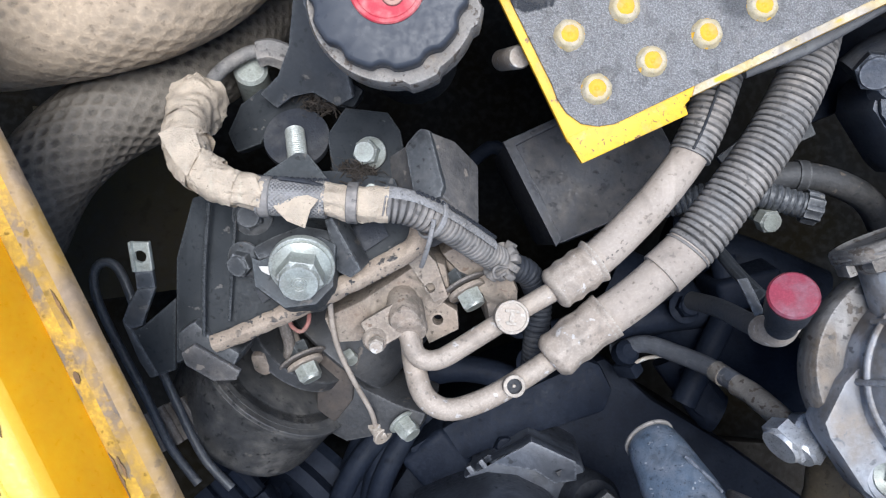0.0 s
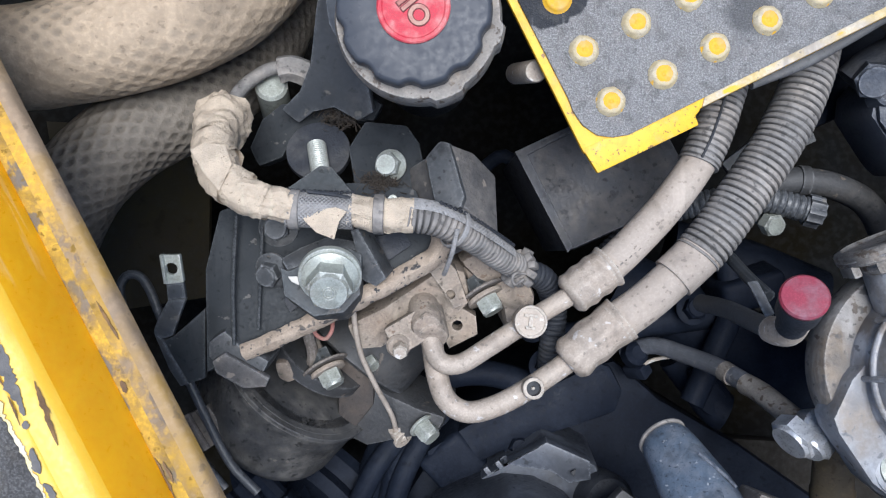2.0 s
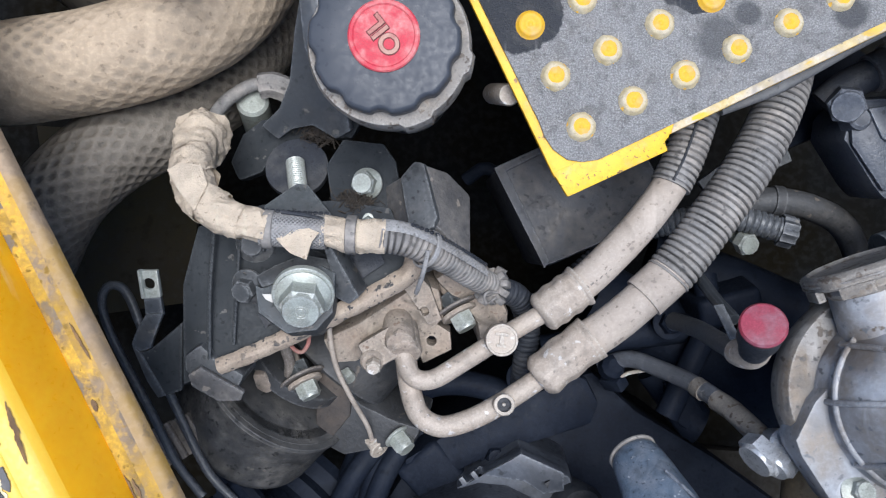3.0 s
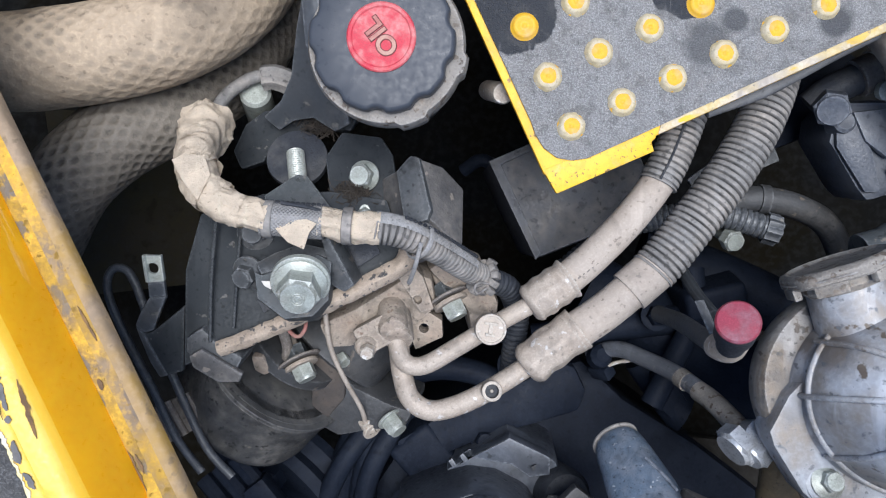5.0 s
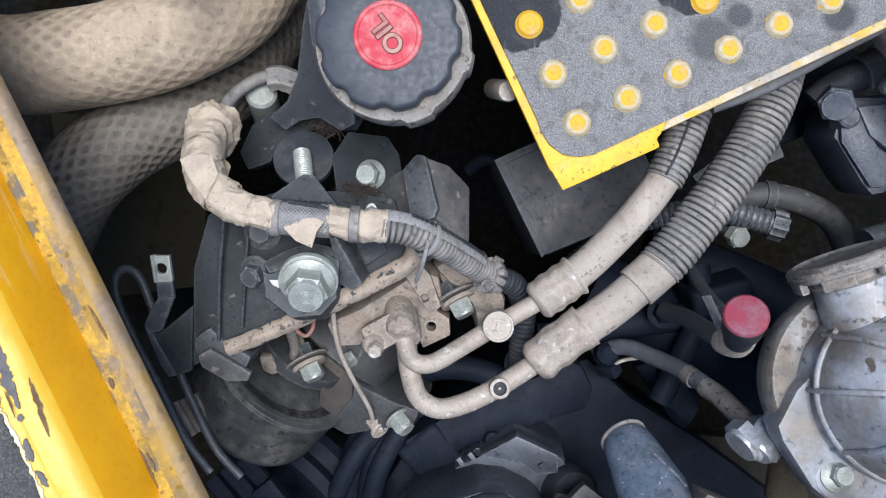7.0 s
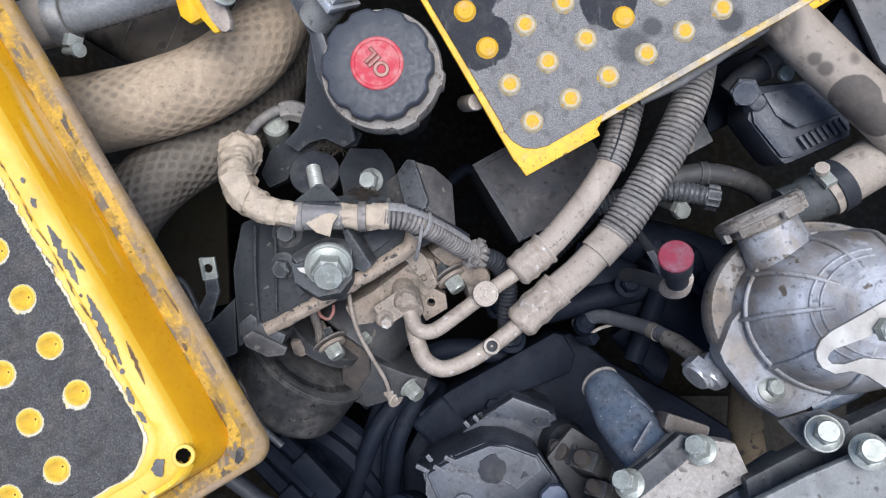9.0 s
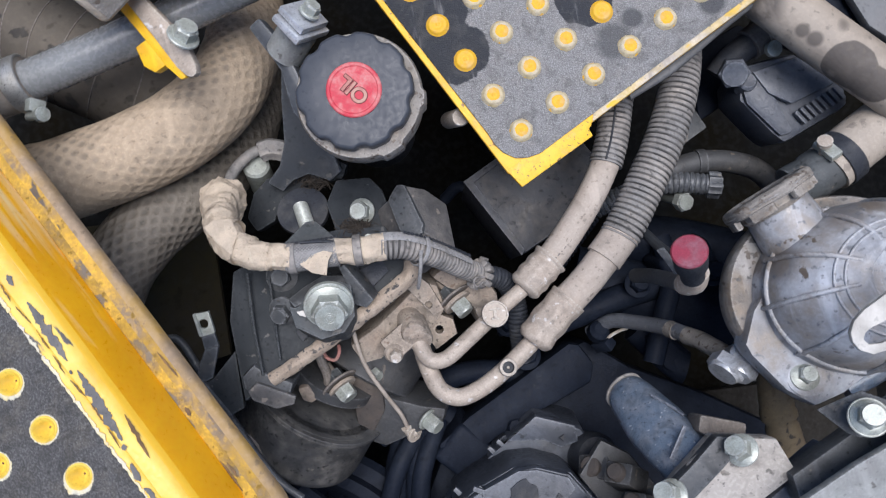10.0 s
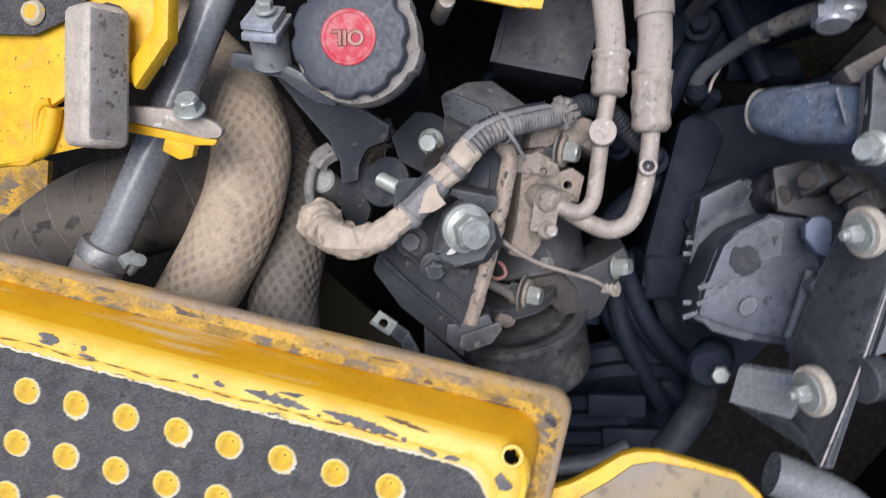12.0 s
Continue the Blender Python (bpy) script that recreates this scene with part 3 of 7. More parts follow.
def stud_mesh(rough_edge):
    """The stud and four uneven halos round it: splashes of primer on the worn step, caked dust on the plate."""
    r, m = 0.0072, Matrix()
    if rough_edge:
        prof = [(r * 1.08, -0.0028), (r * 1.03, -0.0018), (r * 0.97, -0.0013), (r * 0.90, -0.0015), (r * 0.80, -0.0024), (r * 0.62, -0.0044), (r * 0.40, -0.0066), (r * 0.20, -0.0084), (r * 0.10, -0.0089), (0.0003, -0.0090)]
    else:
        prof = [(r + 0.0012, -0.0016), (r, 0.0007), (r - 0.0012, 0.0016), (r * 0.66, 0.0016), (r * 0.44, 0.0008), (r * 0.2, 0.0004), (0.0011, 0.0009), (0.0004, 0.0010)]
    me = bpy.data.meshes.new("stud")
    vs, fs = lathe(prof, m, 28)
    bm = shape(vs, fs[:-2] if rough_edge else fs)
    bm.to_mesh(me)
    bm.free()
    for p in me.polygons:
        p.use_smooth = True
    me.materials.append(YELLOW_STUD if rough_edge else STUD_DUSTY)
    me.materials.append(SCRATCH_AND_HOLE)
    # Dark centre faces stand in for the shade of a small hole.
    for p in me.polygons:
        if rough_edge and p.center.to_2d().length < 0.0006:
            p.material_index = 1
    halos = []
    for kind in range(4):
        rnd = random.Random(5 + kind)
        n, lean = 96, 4.45 + rnd.uniform(-0.5, 0.5)

        def wave(a, k, kind=kind, lean=lean, rnd=rnd):
            c, d = math.cos(a), math.sin(a)
            if rough_edge:
                if k == 0:
                    return 1.0
                side_ = max(-0.12, math.cos(a - lean)) * (1.0, 0.45, 0.75, 0.15)[kind]
                return 1.0 + 0.16 * side_ + 0.30 * (0.25 + side_) * abs(noise.noise((c * 4.0, d * 4.0, kind * 7.1))) + (0.25 + side_) * rnd.uniform(-0.06, 0.10)
            return 1.0 + (0.05 if k in (1, 2) else 0.10) * noise.noise((c * 2.2, d * 2.2, kind * 3.3 + k))

        rows_ = [(r * 0.94, -0.0021), (r * 1.06, -0.0020), (r * 1.10, -0.0023)] if rough_edge else [(r * 0.66, 0.0018), (r * 0.82, 0.0020), (r * 0.98, 0.0013), (r * 1.17, -0.0014)]
        vs, fs = lathe(rows_, m, n, wave)
        halo = bpy.data.meshes.new("stud_rim")
        bm = shape(vs, fs[:-2])
        bm.to_mesh(halo)
        bm.free()
        for p in halo.polygons:
            p.use_smooth = True
        halo.materials.append(PALE_EDGE if rough_edge else STUD_RING)
        halos.append(halo)
    return me, halos


def studs(parent, origin, u, v, cells, rough_edge, wet=()):
    me, halos = stud_mesh(rough_edge)
    base = root_place(parent)
    for i, j in cells:
        p = V(origin) + V(u) * i + V(v) * j
        a = new("stud", me)
        a.location = p - base
        a.rotation_euler = (0, 0, 0.0 if rough_edge else (i * 7 + j * 3) % 6)
        a.parent = parent
        if any((V(c[:3]).to_2d() - p.to_2d()).length < c[3] for c in wet):
            continue
        b = new("stud_rim", halos[(i * 3 + j * 5 + i * j) % 4])
        b.rotation_euler = (0, 0, 0.12 * ((i * 5 + j * 11) % 6) - 0.3 if rough_edge else (i * 5 + j * 11) % 6)
        b.parent = a


# ---- step plate over the hoses (grey grip, yellow rim) ----
Z1 = 0.0405
tread = thing("step_plate", (0.12, 0.12, Z1), "yellow steel step plate with grey grip coating and raised yellow studs", "step plate")
U1, W1 = Vector((0.02975, 0.0149, 0)), Vector((-0.0149, 0.02975, 0)) * 0.975
D1 = Vector((0.0823, 0.0854, Z1 + 0.0016))
edge = [(0.0752, 0.0462, 0.031), (0.1322, 0.0722, 0.031), (0.1300, 0.0800, 0.038), (0.1340, 0.0815, 0.0385), (0.2840, 0.1530, 0.0385), (0.42, 0.22, 0.0385), (0.30, 0.46, 0.0385), (-0.1250, 0.4570, 0.0385), (0.0050, 0.1865, 0.0385)]
outer = [V(p) for p in edge]
part("plate", slab([(p.x, p.y, Z1 - 0.002) for p in (V((0.0675, 0.0565, 0)), *outer[3:])], 0.004, 0.0012), YELLOW, tread)
part("front_lip", slab([(0.0665, 0.0595, Z1 - 0.0016), (0.1345, 0.0895, Z1 - 0.0016), (0.1335, 0.0800, Z1 - 0.0021), (0.1310, 0.0775, Z1 - 0.0022), (0.1330, 0.0722, Z1 - 0.0026), (0.0752, 0.0455, Z1 - 0.0026)], 0.004, 0.0010), YELLOW_LIP, tread, "yellow front lip with a notch")
part("rim", slab([(0.1345, 0.0820, Z1 - 0.0012), (0.2840, 0.1533, Z1 - 0.0012), (0.4190, 0.2190, Z1 - 0.0012), (0.4100, 0.2205, Z1 - 0.0012), (0.2431, 0.1402, Z1 - 0.0012), (0.1363, 0.0890, Z1 - 0.0012)], 0.002, 0.0006), RIM_DUST, tread, "dusty pale rim")
grip = [(0.0095, 0.1870), (0.0585, 0.0880), (0.0615, 0.0800), (0.0665, 0.0725), (0.0745, 0.0668), (0.0830, 0.0655), (0.0925, 0.0668), (0.1363, 0.0878), (0.2431, 0.1392), (0.41, 0.2195), (0.296, 0.45), (-0.116, 0.45)]
part("grip_surface", slab([(x, y, Z1) for x, y in grip], 0.0015, 0.0003), GRIP, tread, "speckled grey grip coating")
studs(tread, D1, U1, W1, [(i, j) for i in range(0, 9) for j in range(0, 9)], False, [(0.0458, 0.1518, 0, 0.027), (0.0301, 0.1831, 0, 0.036), (0.1473, 0.1718, 0, 0.020)])

# ---- large step at the side (black grip, worn yellow rim) ----
KX = Vector((-0.1113, -0.1198, 0))
ALONG, ACROSS = Vector((-0.44496, 0.89555, 0)), Vector((-0.89555, -0.44496, 0))
step = thing("side_step", (-0.25, 0.0, 0.118), "worn yellow steel step with black grip surface and yellow studs", "step")


def side(d, n, z):
    p = KX + ALONG * d + ACROSS * n
    return (p.x, p.y, z)


def end_line(k):
    """How far along the step the line at the inward distance k crosses its end."""
    marks = [(0.0, -0.010), (0.0178, 0.0055), (0.034, 0.0128), (0.040, 0.0207), (0.050, 0.028)]
    for (a, p), (b, q) in zip(marks, marks[1:]):
        if k <= b:
            return p + (q - p) * (k - a) / (b - a)
    return -0.010 + 0.76 * k


def rim_line(k, n):
    """The line at the inward distance k: along the side, round the corner, along the end. Rows of (along, across)."""
    d0, r = end_line(k), 0.015 + 0.22 * k
    out = [(0.46 + (d0 + r - 0.46) * (i / n) ** 0.9, k) for i in range(n)]
    out += [(d0 + r - r * math.sin(radians(a)), k + r - r * math.cos(radians(a))) for a in range(0, 91, 6)]
    return out + [(d0, k + r + (0.33 - k - r) * (i + 1) / 60) for i in range(60)]


def strip(rows, mat, name, label, thick=0.003, jag=0.0, cuts=90, seed=1, hole=None):
    """A folded sheet round the step: rows of (inward distance, height), with uneven edges. hole: along, across, radius."""
    rnd = random.Random(seed)
    lines = [rim_line(k, cuts) for k, _ in rows]
    w, verts, faces = len(rows), [], []
    for i in range(len(lines[0])):
        for k, (inward, z) in enumerate(rows):
            d, n = lines[k][i]
            off = jag * (1.3 * noise.noise((d * 210, n * 210, seed + k)) + 0.9 * noise.noise((d * 700, n * 700, seed + k)) + rnd.uniform(-0.3, 0.3)) if k in (0, w - 1) else 0
            verts.append(side(d + (off if n > inward + 0.004 else 0), n + (off if n <= inward + 0.004 else 0), z + 0.0003 * noise.noise((d * 60, n * 90, seed))))
    for i in range(len(lines[0]) - 1):
        for k in range(w - 1):
            faces.append((i * w + k, i * w + k + 1, (i + 1) * w + k + 1, (i + 1) * w + k))
    bm = shape(verts, faces)
    if hole:
        c = V(side(hole[0], hole[1], 0)).to_2d()
        for _ in range(4):
            near = [g for g in bm.edges if any((v.co.to_2d() - c).length < hole[2] + 0.008 for v in g.verts) and g.calc_length() > 0.0008]
            bmesh.ops.subdivide_edges(bm, edges=near, cuts=1, use_grid_fill=True)
        bmesh.ops.delete(bm, geom=[f for f in bm.faces if (f.calc_center_median().to_2d() - c).length < hole[2]], context="FACES")
        for v in bm.verts:
            q = v.co.to_2d() - c
            if v.is_boundary and q.length < hole[2] + 0.0012:
                v.co.x, v.co.y = c + q.normalized() * hole[2]
    bmesh.ops.recalc_face_normals(bm, faces=bm.faces)
    if sum(f.normal.z for f in bm.faces) < 0:
        bmesh.ops.reverse_faces(bm, faces=bm.faces)
    bmesh.ops.solidify(bm, geom=list(bm.faces), thickness=thick)
    return part(name, bm, mat, step, label, sharp=50)


HOLE = (0.0205, 0.0362, 0.0050)
strip([(0.0, 0.1115), (0.0006, 0.1165), (0.0022, 0.1185), (0.0040, 0.1189), (0.0058, 0.1192)], FLANGE_EDGE, "flange_edge", "dusty pinkish outer flange edge")
strip([(0.0058, 0.1192), (0.0090, 0.1197), (0.0115, 0.1202)], YELLOW_DUSTY, "flange", "scuffed dirty yellow flange")
strip([(0.0115, 0.1202), (0.014, 0.1206), (0.0165, 0.1210), (0.0174, 0.1204), (0.0178, 0.1192)], DIRT, "dirt", "brown dirt packed along the fold")
# Slope, shoulder and top go from amber to pale as light would make them.
strip([(0.0178, 0.1192), (0.0186, 0.1222), (0.0225, 0.134), (0.027, 0.1445), (0.0285, 0.1472)], YELLOW_SLOPE, "rim_slope", "glossy yellow sloping rim", cuts=160, hole=HOLE)
strip([(0.0285, 0.1472), (0.0300, 0.1498), (0.0312, 0.1510)], YELLOW_HALF_LIT, "rim_shoulder", "yellow shoulder of the rim, coloured half lit", cuts=160, hole=HOLE)
strip([(0.0312, 0.1510), (0.0318, 0.1516), (0.034, 0.1530), (0.0365, 0.1538), (0.0418, 0.1545), (0.0424, 0.1539), (0.0431, 0.1547), (0.0465, 0.1551), (0.054, 0.1553)], YELLOW_LIT_WORN, "rim_top", "chipped yellow paint on the rim, coloured pale as if lit", cuts=160, hole=HOLE)
strip([(0.0466, 0.1558), (0.0513, 0.1560)], PALE_EDGE, "paint_edge", "ragged pale edge of bare primer", 0.0006, 0.0012, 560, 3)
strip([(0.0481, 0.1563), (0.054, 0.1565), (0.0582, 0.1566)], GRIP_DARK, "grip_surface", "worn black grip coating", 0.0012, 0.0007, 360, 4)
STEP_STUDS = [(i, j) for i in range(0, 12) for j in range(0, 8)] + [(-1, j) for j in range(1, 8)]
part("grip_surface", slab([side(d, n, 0.1566) for d, n in rim_line(0.0580, 12)] + [side(0.46, 0.33, 0.1566)], 0.0012, 0.0002, [(side(0.0836 + 0.0322 * i, 0.0695 + 0.0322 * j, 0.1566), 0.0073) for i, j in STEP_STUDS if 0.0836 + 0.0322 * i < 0.45 and 0.0695 + 0.0322 * j < 0.32]), GRIP_DARK, step, "worn black grip coating with sunk studs")
part("hole_lip", ring(0.0045, 0.0068, 0.0012, Matrix.Translation(side(HOLE[0], HOLE[1], 0.1528)) @ pose(0, 0, 0, 0, 9, 26), 36), YELLOW_LIT_WORN, step, "rolled lip of the drain hole")

FOLD = [(0.0, 0.1115), (0.0006, 0.1165), (0.0022, 0.1185), (0.0085, 0.1197), (0.0165, 0.1210), (0.0178, 0.1192), (0.0186, 0.1222), (0.0225, 0.134), (0.027, 0.1445), (0.0305, 0.1505), (0.034, 0.1530), (0.0385, 0.1541), (0.0425, 0.1549), (0.050, 0.1552), (0.2, 0.1554)]


def fold_height(k):
    for (a, p), (b, q) in zip(FOLD, FOLD[1:]):
        if k <= b:
            return p + (q - p) * (k - a) / (b - a)
    return FOLD[-1][1]


def flake(a, b, wide, mat, name, label, seed, rag=0.5, lift=0.0009):
    """A ragged patch where the paint has gone, from a to b in (along, across)."""
    n, w = max(14, int(abs(a[0] - b[0]) / 0.0007)), 5
    verts, faces = [], []
    for i in range(n + 1):
        t = i / n
        half = wide * 0.5 * max(0.04, min(1.0, 3.2 * t, 3.2 * (1 - t))) ** 0.6
        d, mid = a[0] + (b[0] - a[0]) * t, a[1] + (b[1] - a[1]) * t
        lo = -half * (1 + rag * 2.0 * noise.noise((d * 260, seed, 0.0)) + rag * noise.noise((d * 900, seed, 3.0)))
        hi = half * max(-0.5, rag * 2.0 * noise.noise((d * 260, seed, 7.0)) + rag * noise.noise((d * 900, seed, 9.0))) + half
        lo = min(lo, -0.15 * half)
        for k in range(w):
            c = mid + lo + (hi - lo) * k / (w - 1)
            verts.append(side(d, c, fold_height(c) + lift))
    for i in range(n):
        for k in range(w - 1):
            q = i * w + k
            faces.append((q, q + 1, q + w + 1, q + w))
    bm = shape(verts, faces)
    bmesh.ops.recalc_face_normals(bm, faces=bm.faces)
    bmesh.ops.solidify(bm, geom=list(bm.faces), thickness=0.0003)
    return part(name, bm, mat, step, label)


for q, (a, b, wide) in enumerate([((0.1785, 0.0368), (0.1385, 0.0384), 0.0042), ((0.1310, 0.0372), (0.0850, 0.0402), 0.0046), ((0.0720, 0.0436), (0.0610, 0.0452), 0.0036), ((0.0570, 0.0458), (0.0480, 0.0440), 0.0028), ((0.0270, 0.0500), (0.0165, 0.0520), 0.0062), ((0.1975, 0.0368), (0.1905, 0.0374), 0.0034), ((0.2110, 0.0362), (0.2070, 0.0362), 0.0024), ((0.282, 0.0362), (0.278, 0.0372), 0.0026), ((0.3100, 0.0352), (0.2960, 0.0365), 0.0044), ((0.083, 0.0412), (0.0795, 0.0418), 0.0024), ((0.1335, 0.0400), (0.1310, 0.0405), 0.0016)]):
    flake(a, b, wide, CHIPPED, "paint_chip", "bare dark grey chip in the yellow paint", q * 3.1)
for q, (a, b, wide) in enumerate([((0.0960, 0.0318), (0.0680, 0.0345), 0.0017), ((0.0430, 0.0165), (0.0210, 0.0168), 0.0016), ((0.0400, 0.0140), (0.0290, 0.0142), 0.0012), ((0.0810, 0.0140), (0.0750, 0.0146), 0.0026), ((0.1180, 0.0080), (0.0980, 0.0070), 0.0012)]):
    flake(a, b, wide, SCRATCH_AND_HOLE, "scratch", "rusty brown scratch", q * 2.3 + 50)
flake((0.0060, 0.0165), (-0.0020, 0.0195), 0.0045, CHIPPED, "paint_chip", "bare dark grey chip in the yellow paint", 33.0)
for q in range(16):
    d = 0.35 - q * 0.017
    flake((d, 0.0424 + 0.0008 * math.sin(q * 2.1)), (d - 0.013, 0.0424 + 0.0010 * math.sin(q * 2.1 + 1.7)), 0.0007, SCRATCH_AND_HOLE, "crack", "dark crack in the paint", q * 5.7 + 9, 1.0)
studs(step, V(side(0.0836, 0.0695, 0.1590)), ALONG * 0.0322, ACROSS * 0.0322, STEP_STUDS, True)

# ---- oil filler cap ----
CAPC = (-0.0261, 0.1207, 0.1000)
filler = thing("oil_filler", (CAPC[0], CAPC[1], 0.0), "black lobed oil filler cap with red disc on a dusty neck", "oil cap")
mc = Matrix.Translation(CAPC) @ pose(0, 0, 0, 2, -2, 0)


def lobes(a, k):
    if k in (0, 7, 8, 9, 10):
        return 1.0
    c = math.cos(10 * a + 0.6)
    return 1.0 - 0.062 * max(0.0, (-c - 0.1) / 0.9) ** 0.9


R0 = 0.0372
cap = part("cap", lathe([(R0 * 0.97, -0.020), (R0 * 1.03, -0.019), (R0 * 1.03, -0.0034), (R0 * 1.022, -0.0016), (R0 * 1.005, -0.0005), (R0 * 0.985, 0.0001), (R0 * 0.955, 0.0004), (R0 * 0.60, 0.0005), (R0 * 0.492, 0.0004), (R0 * 0.487, 0.0004), (0.002, 0.0004)], mc, 160, lobes), CAP, filler, "black plastic cap with gripping lobes", 50)
part("disc", lathe([(R0 * 0.480, -0.001), (R0 * 0.480, 0.0012), (R0 * 0.46, 0.0018), (R0 * 0.42, 0.0018), (R0 * 0.40, 0.0012), (0.001, 0.0012)], mc, 48), RED, cap, "scuffed red disc")
part("collar", lathe([(0.0385, -0.030), (0.0415, -0.028), (0.0418, -0.012), (0.0405, -0.0085), (0.038, -0.0085)], mc @ pose(0.0015, -0.002, 0), 96, lambda a, k: 1.0 + (0.05 if 4.9 < a < 5.25 or 5.95 < a < 6.2 else 0.0)), COLLAR, filler, "dusty aluminium collar with lugs")
part("neck", lathe([(0.030, -0.16), (0.030, -0.05), (0.036, -0.035), (0.036, -0.02)], mc, 48), BLACK, filler, "black filler neck")

# lettering on the disc
# The wider dark layer paints the shade round the raised letters.
for swell, lift, paint, title in ((0.0008, 0.0013, material("letter_shade", (0.10, 0.025, 0.025), 0.8, dust=0.0, second=(0.16, 0.05, 0.045), scale=120, grime=0.0), "dark outline standing for the shade of the letters"),
                                (0.0003, 0.0016, material("worn_letters", (0.42, 0.24, 0.185), 0.7, dust=0.0, second=(0.34, 0.12, 0.10), scale=110, grime=0.2), "embossed letters reading OIL")):
    fc = bpy.data.curves.new("lettering", "FONT")
    fc.body, fc.align_x, fc.align_y, fc.size, fc.extrude, fc.offset = "OIL", "CENTER", "CENTER", 0.0132, 0.0003, swell
    tmp = bpy.data.objects.new("lettering_source", fc)
    scene.collection.objects.link(tmp)
    bpy.context.view_layer.update()
    letters = bpy.data.meshes.new_from_object(tmp)
    bpy.data.objects.remove(tmp)
    bm = bmesh.new()
    bm.from_mesh(letters)
    bmesh.ops.transform(bm, matrix=mc @ pose(0, 0, lift, 0, 0, 128), verts=bm.verts)
    part("lettering", bm, paint, cap, title)

# neck bracket and clamp
nb = thing("filler_bracket", (-0.07, 0.12, -0.02), "dark grey steel bracket holding the oil filler neck", "bracket")
part("arm", slab([(-0.0714, 0.1764, 0.0340), (-0.0711, 0.1467, 0.0240), (-0.0633, 0.1249, 0.0120), (-0.0564, 0.1094, 0.0000), (-0.0524, 0.0929, -0.0120), (-0.0639, 0.0870, -0.0160), (-0.0795, 0.0953, -0.0160), (-0.0944, 0.0933, -0.0220), (-0.1073, 0.0853, -0.0260), (-0.1182, 0.0945, -0.0260), (-0.1022, 0.1066, -0.0200), (-0.0926, 0.1219, -0.0080), (-0.0871, 0.1479, 0.0140), (-0.0780, 0.1741, 0.0300)], 0.005, 0.0015), ARM, nb, "curved steel arm")
part("foot", slab([(-0.0849, 0.1016, -0.0240), (-0.0593, 0.1051, -0.0240), (-0.0500, 0.0980, -0.0240), (-0.0560, 0.0875, -0.0260), (-0.0797, 0.0924, -0.0280)], 0.010, 0.002), BLACK, nb)
part("strap", slab([(-0.0834, 0.1950, 0.0620), (-0.0708, 0.1727, 0.0620), (-0.0652, 0.1542, 0.0610), (-0.0609, 0.1324, 0.0580), (-0.0661, 0.1127, 0.0520), (-0.0737, 0.1275, 0.0520), (-0.0749, 0.1363, 0.0540), (-0.0764, 0.1570, 0.0580), (-0.0866, 0.1767, 0.0600), (-0.0931, 0.1899, 0.0610)], 0.012, 0.003), ARM, nb, "grey steel strap")
clamp = thing("neck_clamp", (-0.0495, 0.1841, 0.0700), "grey steel pipe clamp with a bolt beside the filler cap", "clamp")
mcl = axis((-0.0597, 0.1763, 0.0660), V((-0.0463, 0.1847, 0.0800)) - V((-0.0597, 0.1763, 0.0660)))
part("sleeve", lathe([(0.0135, -0.018), (0.0135, 0.012), (0.012, 0.013)], mcl, 32), RAIL, clamp)
part("plate", box((0.028, 0.022, 0.005), axis((-0.0504, 0.1804, 0.0840), V((-0.0463, 0.1847, 0.0800)) - V((-0.0597, 0.1763, 0.0660))), 0.001), BRIGHT, clamp)
part("plate", box((0.034, 0.024, 0.005), axis((-0.0535, 0.1765, 0.0800), V((-0.0463, 0.1847, 0.0800)) - V((-0.0597, 0.1763, 0.0660))), 0.001), BRIGHT, clamp)
bolt((-0.0464, 0.1801, 0.0880), V((-0.0463, 0.1847, 0.0800)) - V((-0.0597, 0.1763, 0.0660)), 0.010, 0.006, "", parent=clamp, washer=0.007)

# ---- large braided hoses ----


def braid(r, n, pitch, depth):
    """A woven cover: round pits in a net of raised threads."""
    def form(s, a):
        c = abs(math.sin(n * a * 0.5 + math.pi * s / pitch) * math.sin(n * a * 0.5 - math.pi * s / pitch))
        t = min(1.0, max(0.0, (c - 0.28) / 0.45))
        return r - depth * t * t * (3 - 2 * t) * (min(1.2, max(0.25, 0.65 + 1.3 * noise.noise((s * 14, math.cos(a) * 1.3, math.sin(a) * 1.3)))) if r > 0.02 else 1.0) + 0.0006 * noise.noise((s * 40, math.cos(a) * 2, math.sin(a) * 2))
    return form


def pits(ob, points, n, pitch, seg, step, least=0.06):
    """Darker colour painted into the pits of the weave, uneven in strength."""
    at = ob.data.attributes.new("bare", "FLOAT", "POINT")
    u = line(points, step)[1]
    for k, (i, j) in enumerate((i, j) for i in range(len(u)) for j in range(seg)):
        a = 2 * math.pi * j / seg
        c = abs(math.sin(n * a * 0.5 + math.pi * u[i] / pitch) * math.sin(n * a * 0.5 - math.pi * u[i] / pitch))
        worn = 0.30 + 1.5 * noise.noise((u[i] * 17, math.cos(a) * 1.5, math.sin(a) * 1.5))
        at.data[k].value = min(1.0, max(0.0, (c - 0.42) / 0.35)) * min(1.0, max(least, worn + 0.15))


